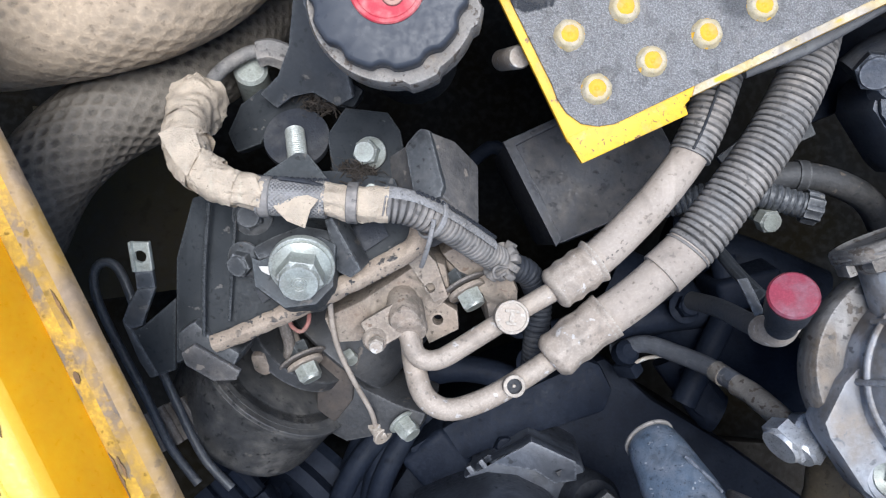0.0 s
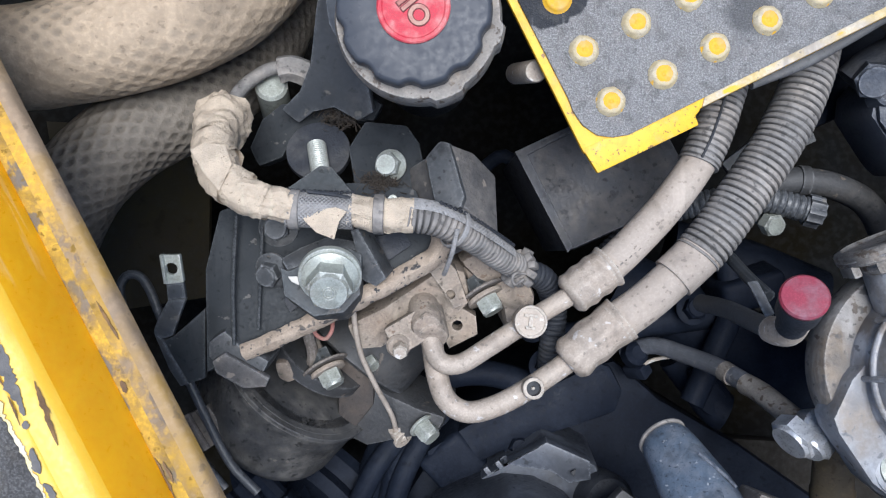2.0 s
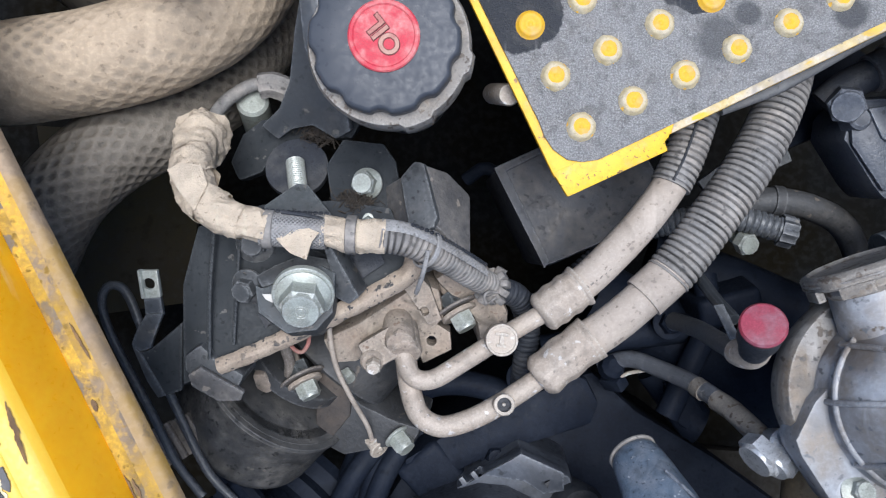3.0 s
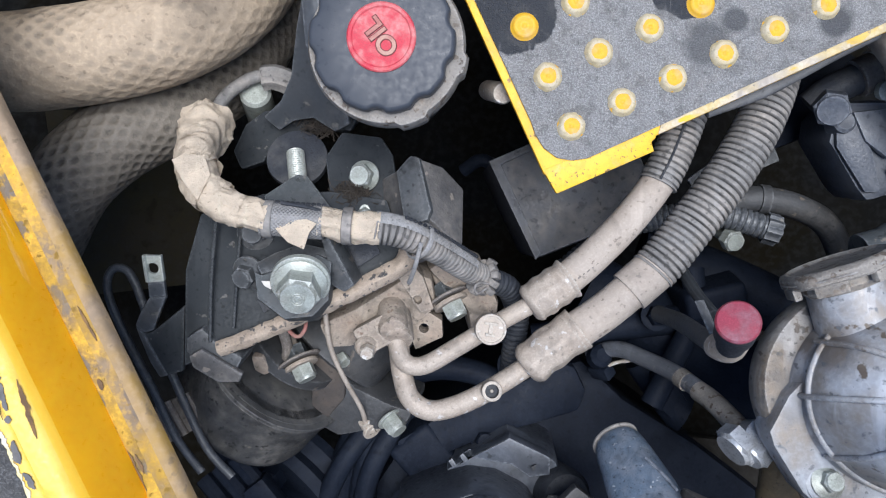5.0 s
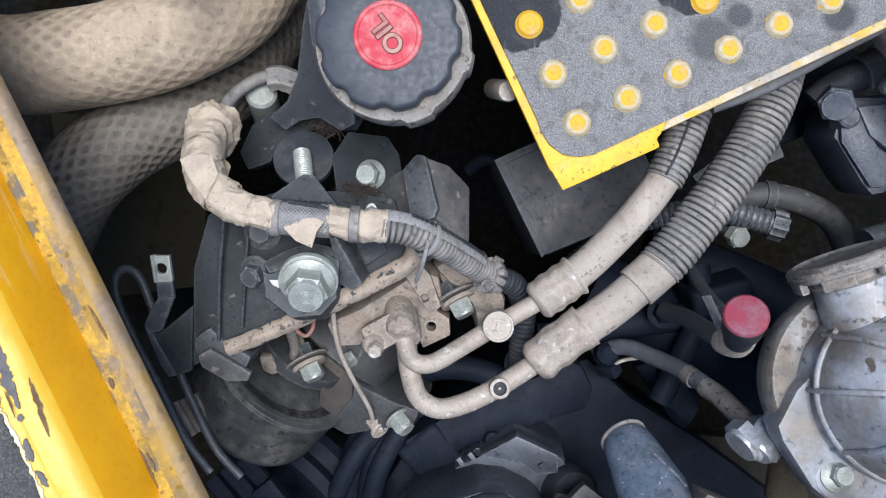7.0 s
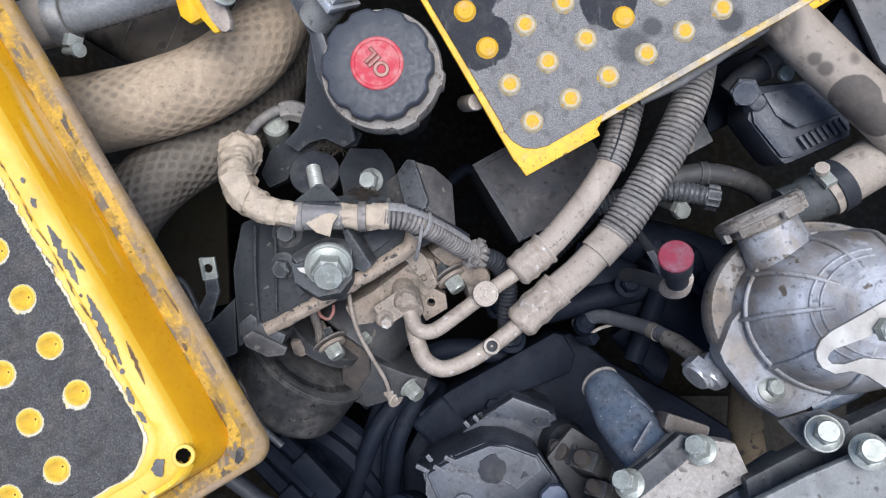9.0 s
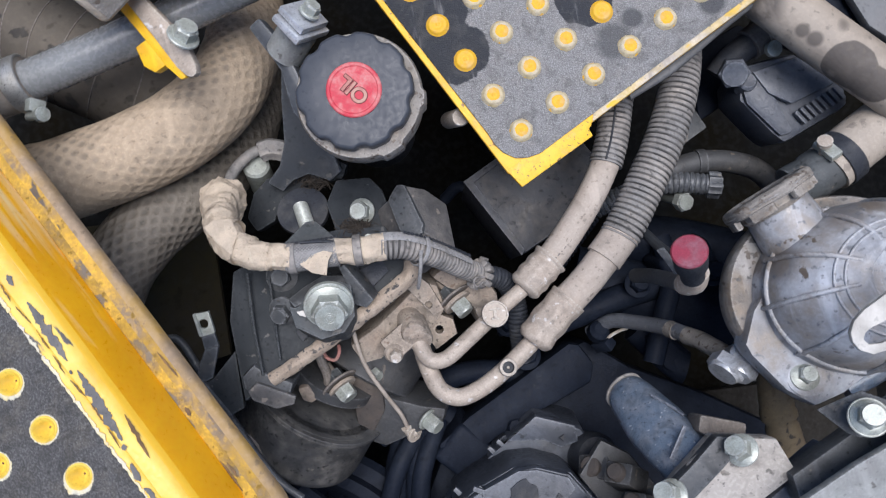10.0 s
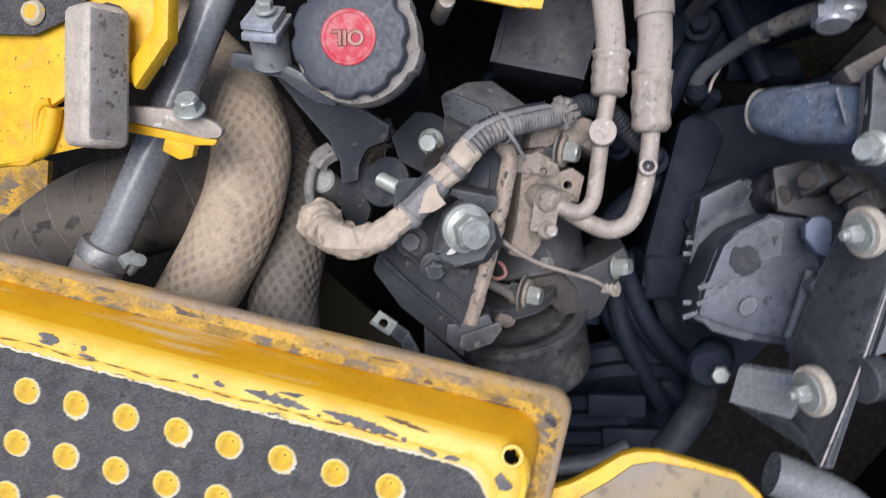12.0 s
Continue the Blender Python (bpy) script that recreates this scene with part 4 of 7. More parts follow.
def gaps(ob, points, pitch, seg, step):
    """Darker colour painted into the gaps of a corrugated tube, weaker where dust clogs them."""
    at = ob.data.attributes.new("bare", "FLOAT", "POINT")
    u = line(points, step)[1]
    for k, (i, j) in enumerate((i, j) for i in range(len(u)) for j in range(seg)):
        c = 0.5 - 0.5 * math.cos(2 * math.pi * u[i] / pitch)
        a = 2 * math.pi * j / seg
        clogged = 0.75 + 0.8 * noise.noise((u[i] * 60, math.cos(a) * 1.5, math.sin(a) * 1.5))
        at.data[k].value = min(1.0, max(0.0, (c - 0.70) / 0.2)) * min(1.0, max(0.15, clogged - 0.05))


H1 = [(-0.3800, 0.1296, -0.0040), (-0.3179, 0.1264, -0.0020), (-0.2681, 0.1238, 0.0020), (-0.2144, 0.1309, 0.0040), (-0.1708, 0.1445, 0.0000), (-0.1367, 0.1702, -0.0140), (-0.1180, 0.2117, -0.0400), (-0.1134, 0.2716, -0.0800), (-0.1128, 0.3599, -0.1200)]
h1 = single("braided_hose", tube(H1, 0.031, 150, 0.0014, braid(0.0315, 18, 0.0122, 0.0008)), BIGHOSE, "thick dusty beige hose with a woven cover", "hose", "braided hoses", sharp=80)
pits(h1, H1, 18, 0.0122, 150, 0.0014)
H2 = [(-0.3255, -0.0591, -0.0700), (-0.2815, 0.0037, -0.0500), (-0.2535, 0.0468, -0.0360), (-0.2215, 0.0797, -0.0380), (-0.1840, 0.1069, -0.0580), (-0.1501, 0.1446, -0.0920), (-0.1296, 0.2034, -0.1200), (-0.1203, 0.2809, -0.1400)]
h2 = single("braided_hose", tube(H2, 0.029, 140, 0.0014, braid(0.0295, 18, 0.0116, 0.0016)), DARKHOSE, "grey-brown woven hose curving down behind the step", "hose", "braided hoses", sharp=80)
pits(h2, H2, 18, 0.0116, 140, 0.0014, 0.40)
DUCTLINE = [(-0.4328, 0.3028, -0.0600), (-0.3466, 0.2722, -0.0450), (-0.2770, 0.2491, -0.0400), (-0.2261, 0.2174, -0.0500), (-0.1734, 0.1954, -0.0900)]
dh = thing("duct_hose", (-0.2957, 0.2732, -0.0900), "wide dusty air duct hose with faint pale rings", "hose")
part("hose", tube(DUCTLINE, 0.045, 64, 0.003, lambda s, a: 0.045 - 0.0006 * max(0, math.cos(2 * math.pi * s / 0.022)) ** 6), DUCT, dh)
pts_, u_ = line(DUCTLINE, 0.003)
for k in range(3, len(pts_) - 4, 7):
    part("ring", ring(0.0445, 0.0453, 0.0010, axis(tuple(pts_[k]), Vector(pts_[k + 1]) - Vector(pts_[k])), 72, 0.0002), TAN_DARK, dh)

# grey tube with clamp
gt = thing("grey_tube", (-0.2447, 0.1878, 0.0500), "dark grey steel tube clamped into a dusty hose end", "pipe")
part("tube", tube([(-0.2603, 0.1870, 0.0460), (-0.2318, 0.1918, 0.0470), (-0.1559, 0.2087, 0.0490), (-0.0708, 0.2297, 0.0520), (0.0074, 0.2495, 0.0540)], 0.0142, 28, 0.006), GREYTUBE, gt)
sleeve = V((-0.2318, 0.1918, 0.0470)) - V((-0.2603, 0.1870, 0.0460))
part("hose_end", tube([(-0.3139, 0.1786, 0.0430), (-0.2795, 0.1839, 0.0450), (-0.2534, 0.1885, 0.0460)], 0.0185, 32, 0.004), BEIGE, gt, "dusty beige hose end")
mk = axis((-0.2656, 0.1856, 0.0460), sleeve)
band = part("band", ring(0.0184, 0.0200, 0.013, mk, 48), STEEL, gt, "bright steel hose clamp")
part("screw", lathe([(0.003, -0.012), (0.003, 0.004), (0.0052, 0.004), (0.0052, 0.009), (0.003, 0.0095)], axis((-0.2471, 0.1586, 0.0570), (0.75, -0.2, 0.6)), 16), ZINC, band)
part("housing", box((0.011, 0.009, 0.008), axis((-0.2476, 0.1655, 0.0560), (0.75, -0.2, 0.6)), 0.001), ZINC, band)

# ---- yellow step bracket at the back with rubber block ----
yb = thing("step_bracket", (-0.1713, 0.2659, 0.0800), "yellow steel step bracket with worn rubber block and bolted lug", "bracket")
part("web", slab([(-0.1546, 0.3558, 0.1000), (-0.0634, 0.2459, 0.1000), (-0.0991, 0.2205, 0.1000), (-0.1393, 0.2165, 0.0960), (-0.1412, 0.2404, 0.0960), (-0.1884, 0.2599, 0.0900), (-0.2271, 0.2507, 0.0840), (-0.2636, 0.2872, 0.0840)], 0.006, 0.0015), YELLOW, yb, "yellow steel web")
part("grip_surface", slab([(-0.1478, 0.3570, 0.1040), (-0.0855, 0.2734, 0.1040), (-0.1282, 0.2757, 0.1030), (-0.1545, 0.2907, 0.1030), (-0.1836, 0.3302, 0.1030)], 0.002, 0.0005), GRIP_DARK, yb, "black grip coating")
part("flange", slab([(-0.0688, 0.2464, 0.1120), (-0.0620, 0.2373, 0.1120), (-0.0995, 0.2109, 0.1100), (-0.1391, 0.2121, 0.1040), (-0.1312, 0.2247, 0.1040), (-0.1001, 0.2244, 0.1080)], 0.012, 0.002), YELLOW, yb)
part("lower_plate", tube([(-0.2622, 0.2924, 0.0800), (-0.2238, 0.2551, 0.0820), (-0.2067, 0.2533, 0.0840), (-0.1877, 0.2595, 0.0880)], 0.006, 14), YELLOW, yb, "folded yellow edge")
part("lower_web", slab([(-0.2640, 0.2951, 0.0760), (-0.2277, 0.2556, 0.0780), (-0.1886, 0.2219, 0.0780), (-0.1702, 0.2386, 0.0820), (-0.1889, 0.2620, 0.0840), (-0.2325, 0.3115, 0.0840)], 0.004, 0.001), YELLOW, yb)
mblk = axis((-0.1474, 0.2323, 0.1120), V((-0.1379, 0.2182, 0.1320)) - V((-0.1474, 0.2323, 0.1120)), V((-0.1139, 0.2587, 0.1120)) - V((-0.1794, 0.2071, 0.1120))) @ pose(0, 0, 0, -72, 0, 0)
blk = part("rubber_block", box((0.090, 0.033, 0.031), mblk, 0.008, seg=4), BUMPER, yb, "worn tan rubber block")
# Thin grey slab makes this face darker than the tan one.
part("grey_face", box((0.080, 0.0016, 0.024), mblk @ pose(0, -0.0167, 0.001), 0.0006), COLLAR, blk, "smooth grey side face")
part("lug", slab([(-0.1605, 0.2204, 0.0900), (-0.1542, 0.2167, 0.0920), (-0.1369, 0.1908, 0.0920), (-0.1272, 0.1713, 0.0910), (-0.1246, 0.1604, 0.0900), (-0.1253, 0.1549, 0.0890), (-0.1287, 0.1533, 0.0880), (-0.1326, 0.1547, 0.0870), (-0.1384, 0.1622, 0.0870), (-0.1507, 0.1874, 0.0880), (-0.1663, 0.2183, 0.0880)], 0.007, 0.0018), PIPE, yb, "grey steel lug")
part("lug_edge", slab([(-0.1675, 0.2208, 0.0840), (-0.1497, 0.1857, 0.0840), (-0.1336, 0.1556, 0.0830), (-0.1380, 0.1552, 0.0820), (-0.1467, 0.1662, 0.0820), (-0.1549, 0.1828, 0.0820), (-0.1723, 0.2149, 0.0820)], 0.004, 0.001), YELLOW, yb, "yellow painted edge beneath the lug")
bolt((-0.1285, 0.1775, 0.0950), (0.62, 0.35, 0.7), 0.0135, 0.009, "", parent=yb, washer=0.0105)
part("tab", slab([(-0.1545, 0.1873, 0.0820), (-0.1448, 0.1678, 0.0810), (-0.1554, 0.1643, 0.0780), (-0.1624, 0.1707, 0.0770), (-0.1652, 0.1839, 0.0790)], 0.009, 0.0018), YELLOW, yb, "yellow painted square tab")
part("channel_lip", tube([(-0.2490, 0.2790, 0.0820), (-0.2370, 0.2610, 0.0830), (-0.2290, 0.2530, 0.0840), (-0.2190, 0.2540, 0.0860), (-0.2010, 0.2640, 0.0890), (-0.1920, 0.2660, 0.0910), (-0.1850, 0.2610, 0.0920)], 0.0026, 12, 0.003), YELLOW, yb, "bright folded lip of the channel")
# Black sheet laid on the web as the shade inside an opening.
part("opening", slab([(-0.1200, 0.2680, 0.1040), (-0.1140, 0.2690, 0.1030), (-0.1060, 0.2620, 0.1030), (-0.1030, 0.2540, 0.1030), (-0.1060, 0.2460, 0.1040), (-0.1120, 0.2460, 0.1030), (-0.1200, 0.2590, 0.1030)], 0.0015, 0.0003), RUBBER, yb, "black sheet standing for the shade of an opening in the web")
studs(yb, (-0.1430, 0.2990, 0.1060), (0.03, 0, 0), (0, 0.03, 0), [(0, 0)], False)

# ---- compressor ----
AX = Vector((-0.65, -0.76, 0.0)).normalized()
comp = thing("compressor", (-0.0722, -0.0702, -0.0600), "dusty air-conditioning compressor with black clutch pulley and hose block", "compressor")
mo = axis((-0.0555, -0.0495, -0.0980), AX)
part("body", lathe([(0.02, -0.085), (0.040, -0.08), (0.044, -0.07), (0.044, 0.03), (0.042, 0.032), (0.02, 0.035)], mo, 48), DARKCAST, comp, "grimy cast body")
mp = axis((-0.1176, -0.0860, -0.0950), (-0.592, -0.692, -0.41))
part("pulley", lathe([(0.030, -0.004), (0.056, -0.004), (0.0605, 0.0), (0.0600, 0.004), (0.0585, 0.006), (0.0580, 0.044), (0.0565, 0.051), (0.0515, 0.056), (0.02, 0.057)], mp, 80), DRUM, comp, "dusty black clutch pulley")
part("pulley_rim", ring(0.0565, 0.0612, 0.003, mp @ pose(0, 0, -0.004), 72), DRUM, comp, "dust-covered pulley rim")
part("clutch_ring", ring(0.044, 0.052, 0.003, mp @ pose(0, 0, -0.004), 48), DARKCAST, comp, "dark clutch ring")
part("clutch_hub", lathe([(0.02, 0), (0.040, 0.002), (0.040, 0.012), (0.02, 0.013)], mp @ pose(0, 0, -0.036), 48), DARKCAST, comp)
part("head", slab([(-0.0749, -0.0441, -0.0220), (-0.0507, -0.0333, -0.0180), (-0.0099, -0.0049, -0.0140), (0.0015, -0.0108, -0.0140), (0.0051, -0.0301, -0.0200), (-0.0078, -0.0431, -0.0240), (-0.0252, -0.0430, -0.0260), (-0.0532, -0.0597, -0.0280), (-0.0684, -0.0606, -0.0280)], 0.045, 0.003), TAN, comp, "dust-caked compressor head")
part("head_step", slab([(-0.0252, -0.0042, -0.0080), (-0.0147, 0.0026, -0.0080), (-0.0045, -0.0093, -0.0080), (0.0028, -0.0298, -0.0140), (-0.0056, -0.0332, -0.0140), (-0.0146, -0.0187, -0.0120)], 0.012, 0.002, holes=[((-0.0082, -0.0248, -0.0110), 0.0032)]), TAN, comp, "drilled flange edge")
part("rear_head", slab([(-0.0026, -0.0049, -0.0140), (0.0087, 0.0021, -0.0160), (0.0396, -0.0065, -0.0220), (0.0482, -0.0281, -0.0280), (0.0473, -0.0506, -0.0360), (0.0297, -0.0551, -0.0380), (0.0257, -0.0323, -0.0280)], 0.05, 0.006), TAN, comp, "dust-caked rear head")
part("flange_tab", slab([(-0.0098, -0.0284, -0.0260), (0.0085, -0.0397, -0.0280), (0.0095, -0.0514, -0.0300), (-0.0091, -0.0607, -0.0320), (-0.0152, -0.0461, -0.0300)], 0.014, 0.003, holes=[((-0.0036, -0.0456, -0.0290), 0.0035)]), TAN, comp)
part("lower_cover", slab([(-0.0674, -0.0847, -0.0740), (-0.0550, -0.0976, -0.0720), (-0.0299, -0.1091, -0.0700), (-0.0099, -0.1128, -0.0720), (-0.0165, -0.1272, -0.0760), (-0.0439, -0.1327, -0.0820), (-0.0701, -0.1404, -0.0880), (-0.0908, -0.1284, -0.0900), (-0.0892, -0.1091, -0.0860)], 0.05, 0.006), DARKCAST, comp, "dusty dark lower housing")
part("web", slab([(-0.0864, -0.0719, -0.0660), (-0.0640, -0.0674, -0.0600), (-0.0603, -0.0809, -0.0660), (-0.0626, -0.1060, -0.0760), (-0.0792, -0.1278, -0.0840), (-0.0898, -0.1166, -0.0840)], 0.03, 0.004), RUST, comp, "rust-brown web")
part("shroud_lug", slab([(-0.1272, -0.0708, -0.0460), (-0.1179, -0.0699, -0.0440), (-0.1115, -0.0823, -0.0480), (-0.1182, -0.0857, -0.0520), (-0.1254, -0.0820, -0.0520)], 0.012, 0.003), TAN, comp)
part("bolt", hexagon(0.0135, 0.012, axis((-0.0284, -0.1205, -0.0740), (0.6, -0.62, 0.5))), ZINC, comp)
part("bolt_washer", ring(0.003, 0.010, 0.002, axis((-0.0293, -0.1195, -0.0740), (0.6, -0.62, 0.5))), ZINC, comp)
part("nut", hexagon(0.009, 0.007, axis((-0.0636, -0.0706, -0.0520), (0.5, -0.5, 0.6))), ZINC, comp)
fb = part("hose_block", join(box((0.028, 0.020, 0.026), axis((-0.0335, -0.0465, -0.0160), (0, 0, 1), (0.87, 0.5, 0)), 0.003), lathe([(0.0098, -0.03), (0.0098, 0.006), (0.0085, 0.0085), (0.006, 0.009)], axis((-0.0237, -0.0397, -0.0080), (0.1, -0.5, 0.85)), 32), lathe([(0.0090, -0.02), (0.0102, 0.002), (0.009, 0.0045), (0.006, 0.005)], axis((-0.0198, -0.0479, -0.0080), (0.1, -0.65, 0.75)), 32), lathe([(0.0076, -0.02), (0.0076, 0.002), (0.006, 0.004)], axis((-0.0409, -0.0547, -0.0060), (0.0, -0.3, 0.95)), 24)), TAN, comp, "dust-caked pipe connection block")
part("bolt", hexagon(0.0085, 0.006, axis((-0.0396, -0.0564, 0.0000), (0.0, -0.35, 0.94))), PIPE, fb)

# pipes and crimped hoses
ph = thing("suction_line", (0.0097, -0.0684, -0.0100), "dusty aluminium pipe crimped to a rubber air-conditioning hose", "hose", "air-conditioning lines")
part("pipe", tube([(-0.0215, -0.0444, -0.0100), (-0.0204, -0.0554, -0.0080), (-0.0147, -0.0662, -0.0080), (-0.0023, -0.0672, -0.0080), (0.0170, -0.0560, -0.0080), (0.0467, -0.0376, -0.0090), (0.0785, -0.0196, -0.0110)], 0.0062, 20, 0.003), PIPE, ph, "bent aluminium pipe")


def ferrule(points, r, lobes):
    """A crimped sleeve: uneven pressed waves along it, rounded at the pipe, a sharp flared lip at the hose."""
    full = line(points, 0.001)[1][-1]

    def form(s, a):
        t = min(1.0, max(0.0, s / full))
        nose = min(1.0, 0.70 + 0.30 * math.sqrt(t / 0.12))
        press = 0.035 * math.sin(2 * math.pi * lobes * t + 0.9 * math.sin(2 * a)) + 0.030 * math.cos(8 * a) * math.sin(math.pi * t) + 0.020 * noise.noise((s * 160, math.cos(a) * 2, math.sin(a) * 2))
        lip = 0.09 * max(0.0, (t - 0.90) / 0.10) ** 0.5
        return r * nose * (0.95 + press * (1.0 if t < 0.92 else 0.3) + lip)
    return tube(points, r, 48, 0.0007, form)


part("crimp", ferrule([(0.0655, -0.0270, -0.0110), (0.0785, -0.0177, -0.0110), (0.0923, -0.0078, -0.0120)], 0.0140, 3.2), PIPE, ph, "crimped aluminium ferrule")
part("rubber_hose", tube([(0.0879, -0.0116, -0.0120), (0.1064, 0.0052, -0.0120), (0.1305, 0.0305, -0.0130), (0.1509, 0.0579, -0.0140), (0.1641, 0.0846, -0.0160), (0.1741, 0.1156, -0.0200), (0.1823, 0.1560, -0.0300), (0.1866, 0.2054, -0.0400)], 0.0112, 28, 0.004), HOSE, ph, "dusty rubber hose")
for k, w_ in enumerate((0.0016, 0.0026, 0.0012, 0.0024, 0.0014, 0.0022)):
    part("marking_bar", box((w_, 0.0030, 0.0012), axis(V((0.0940, -0.0080, -0.0014)).lerp(V((0.1080, 0.0030, -0.0022)), k / 5), (-0.15, 0.15, 1), (0.72, 0.69, 0)), 0.0002), TAN_DARK, ph, "worn dark printing")
part("seam", tube([(0.1483, 0.0584, -0.0015), (0.1555, 0.0729, -0.0022), (0.1633, 0.0931, -0.0040), (0.1711, 0.1176, -0.0070)], 0.0009, 8, 0.003), RUBBER, ph, "dark split along the conduit")
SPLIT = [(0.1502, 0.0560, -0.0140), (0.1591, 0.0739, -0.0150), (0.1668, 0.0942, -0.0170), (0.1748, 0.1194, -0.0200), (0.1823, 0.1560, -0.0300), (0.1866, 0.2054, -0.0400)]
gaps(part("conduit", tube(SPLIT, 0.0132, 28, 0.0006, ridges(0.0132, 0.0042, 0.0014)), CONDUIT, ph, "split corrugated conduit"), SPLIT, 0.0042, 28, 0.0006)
part("valve_cap", lathe([(0.0098, -0.014), (0.0102, -0.012), (0.0102, 0.0), (0.0098, 0.0012), (0.0085, 0.0014), (0.0083, 0.0006), (0.001, 0.0006)], axis((0.0400, -0.0407, 0.0060), (0.02, 0.06, 1)), 40), PIPE, ph, "dusty round service valve cap")
mt = axis((0.0399, -0.0406, 0.0066), (0.02, 0.06, 1), (1, -0.12, 0))
part("raised_mark", join(box((0.0085, 0.0019, 0.0014), mt @ pose(0, 0.0036, 0.0006), 0.0003), box((0.0026, 0.0076, 0.0014), mt @ pose(0, 0, 0.0006), 0.0003), box((0.0062, 0.0019, 0.0014), mt @ pose(0, -0.0036, 0.0006), 0.0003)), PIPE, ph, "raised mark on the valve cap")
pl = thing("discharge_line", (0.0178, -0.0923, -0.0160), "dusty aluminium pipe with open service port crimped to a thick hose", "hose", "air-conditioning lines")
part("pipe", tube([(-0.0201, -0.0547, -0.0160), (-0.0175, -0.0739, -0.0170), (-0.0119, -0.0911, -0.0170), (0.0008, -0.0993, -0.0170), (0.0179, -0.0964, -0.0170), (0.0406, -0.0853, -0.0170), (0.0761, -0.0614, -0.0150)], 0.0070, 20, 0.003), PIPE, pl, "bent aluminium pipe")
part("crimp", ferrule([(0.0649, -0.0692, -0.0150), (0.0797, -0.0566, -0.0140), (0.1000, -0.0410, -0.0130)], 0.0150, 2.6), PIPE, pl, "crimped aluminium ferrule")
part("rubber_hose", tube([(0.0926, -0.0468, -0.0130), (0.1149, -0.0313, -0.0130), (0.1353, -0.0140, -0.0130), (0.1519, 0.0014, -0.0130), (0.1778, 0.0357, -0.0140), (0.2005, 0.0664, -0.0160), (0.2202, 0.1012, -0.0200), (0.2342, 0.1372, -0.0280), (0.2443, 0.1830, -0.0400), (0.2475, 0.2336, -0.0500)], 0.0128, 28, 0.004), HOSE, pl, "thick dusty rubber hose")
part("sleeve", tube([(0.1327, -0.0163, -0.0130), (0.1416, -0.0082, -0.0130), (0.1512, 0.0006, -0.0130)], 0.0148, 32, 0.003), HOSE, pl, "dusty end sleeve")
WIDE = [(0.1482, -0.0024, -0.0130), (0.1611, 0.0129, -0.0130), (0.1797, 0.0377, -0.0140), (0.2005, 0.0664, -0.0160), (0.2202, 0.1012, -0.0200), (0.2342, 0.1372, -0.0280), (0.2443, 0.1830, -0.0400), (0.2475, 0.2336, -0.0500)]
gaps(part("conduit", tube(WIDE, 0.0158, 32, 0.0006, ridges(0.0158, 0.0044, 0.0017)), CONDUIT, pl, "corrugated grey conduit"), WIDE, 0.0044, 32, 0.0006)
prt = axis((0.0421, -0.0839, -0.0120), (0.05, 0.12, 1))
part("service_port", join(lathe([(0.0062, -0.010), (0.0062, 0.002)], prt, 24), ring(0.0046, 0.0068, 0.008, prt, 28), lathe([(0.0012, 0.0), (0.0012, 0.006), (0.0008, 0.0065)], prt, 12)), PIPE, pl, "open threaded service port")
# Black disc paints the shade down the open port.
part("port_shade", lathe([(0.0045, 0.003), (0.0045, 0.0042), (0.0014, 0.0045)], prt, 24), RUBBER, pl, "black disc for the shade inside the open port")

# ---- black mounting bracket ----
mb = thing("mounting_bracket", (-0.1199, -0.0097, 0.0000), "black painted steel compressor bracket with dusty front edge", "bracket")
part("base_plate", slab([(-0.1565, -0.0063, 0.0060), (-0.1488, 0.0295, 0.0000), (-0.1094, 0.0436, 0.0000), (-0.0655, 0.0461, 0.0000), (-0.0288, 0.0412, 0.0000), (-0.0153, 0.0068, 0.0060), (-0.0633, -0.0227, 0.0100), (-0.1321, -0.0557, 0.0140), (-0.1535, -0.0668, 0.0140)], 0.008, 0.0015), BLACK, mb, "black steel base plate")
part("front_bar", tube([(-0.1310, -0.0550, 0.0180), (-0.1080, -0.0458, 0.0180), (-0.0766, -0.0313, 0.0160), (-0.0485, -0.0178, 0.0140), (-0.0221, -0.0032, 0.0120), (-0.0150, 0.0041, 0.0120), (-0.0127, 0.0123, 0.0100)], 0.0042, 20, 0.0015, lambda s, a: 0.0043 * (math.cos(a + 0.5) ** 4 + math.sin(a + 0.5) ** 4) ** -0.25 * (1 + 2.2 * s + 0.16 * noise.noise((s * 120, math.cos(a), math.sin(a))) - 0.10 * abs(noise.noise((s * 420, math.cos(a) * 2, 4.0))))), BARDUST, mb, "dust-caked front edge bar")
part("foot", slab([(-0.1529, -0.0485, 0.0160), (-0.1417, -0.0410, 0.0180), (-0.1328, -0.0515, 0.0180), (-0.1155, -0.0605, 0.0160), (-0.1205, -0.0691, 0.0140), (-0.1325, -0.0769, 0.0120), (-0.1444, -0.0699, 0.0120), (-0.1535, -0.0614, 0.0140)], 0.03, 0.004), BLACK_DUSTY, mb, "dusty bracket foot")
part("ridge", tube([(-0.1363, 0.0258, 0.0090), (-0.1377, -0.0127, 0.0130), (-0.1363, -0.0507, 0.0180)], 0.0012, 8, 0.006), BLACK, mb)
part("foot_edge", slab([(-0.1494, -0.0601, 0.0190), (-0.1414, -0.0549, 0.0200), (-0.1159, -0.0705, 0.0180), (-0.1185, -0.0759, 0.0160), (-0.1320, -0.0767, 0.0150), (-0.1475, -0.0670, 0.0160)], 0.004, 0.001), FLANK, mb, "dust-caked front face of the foot")
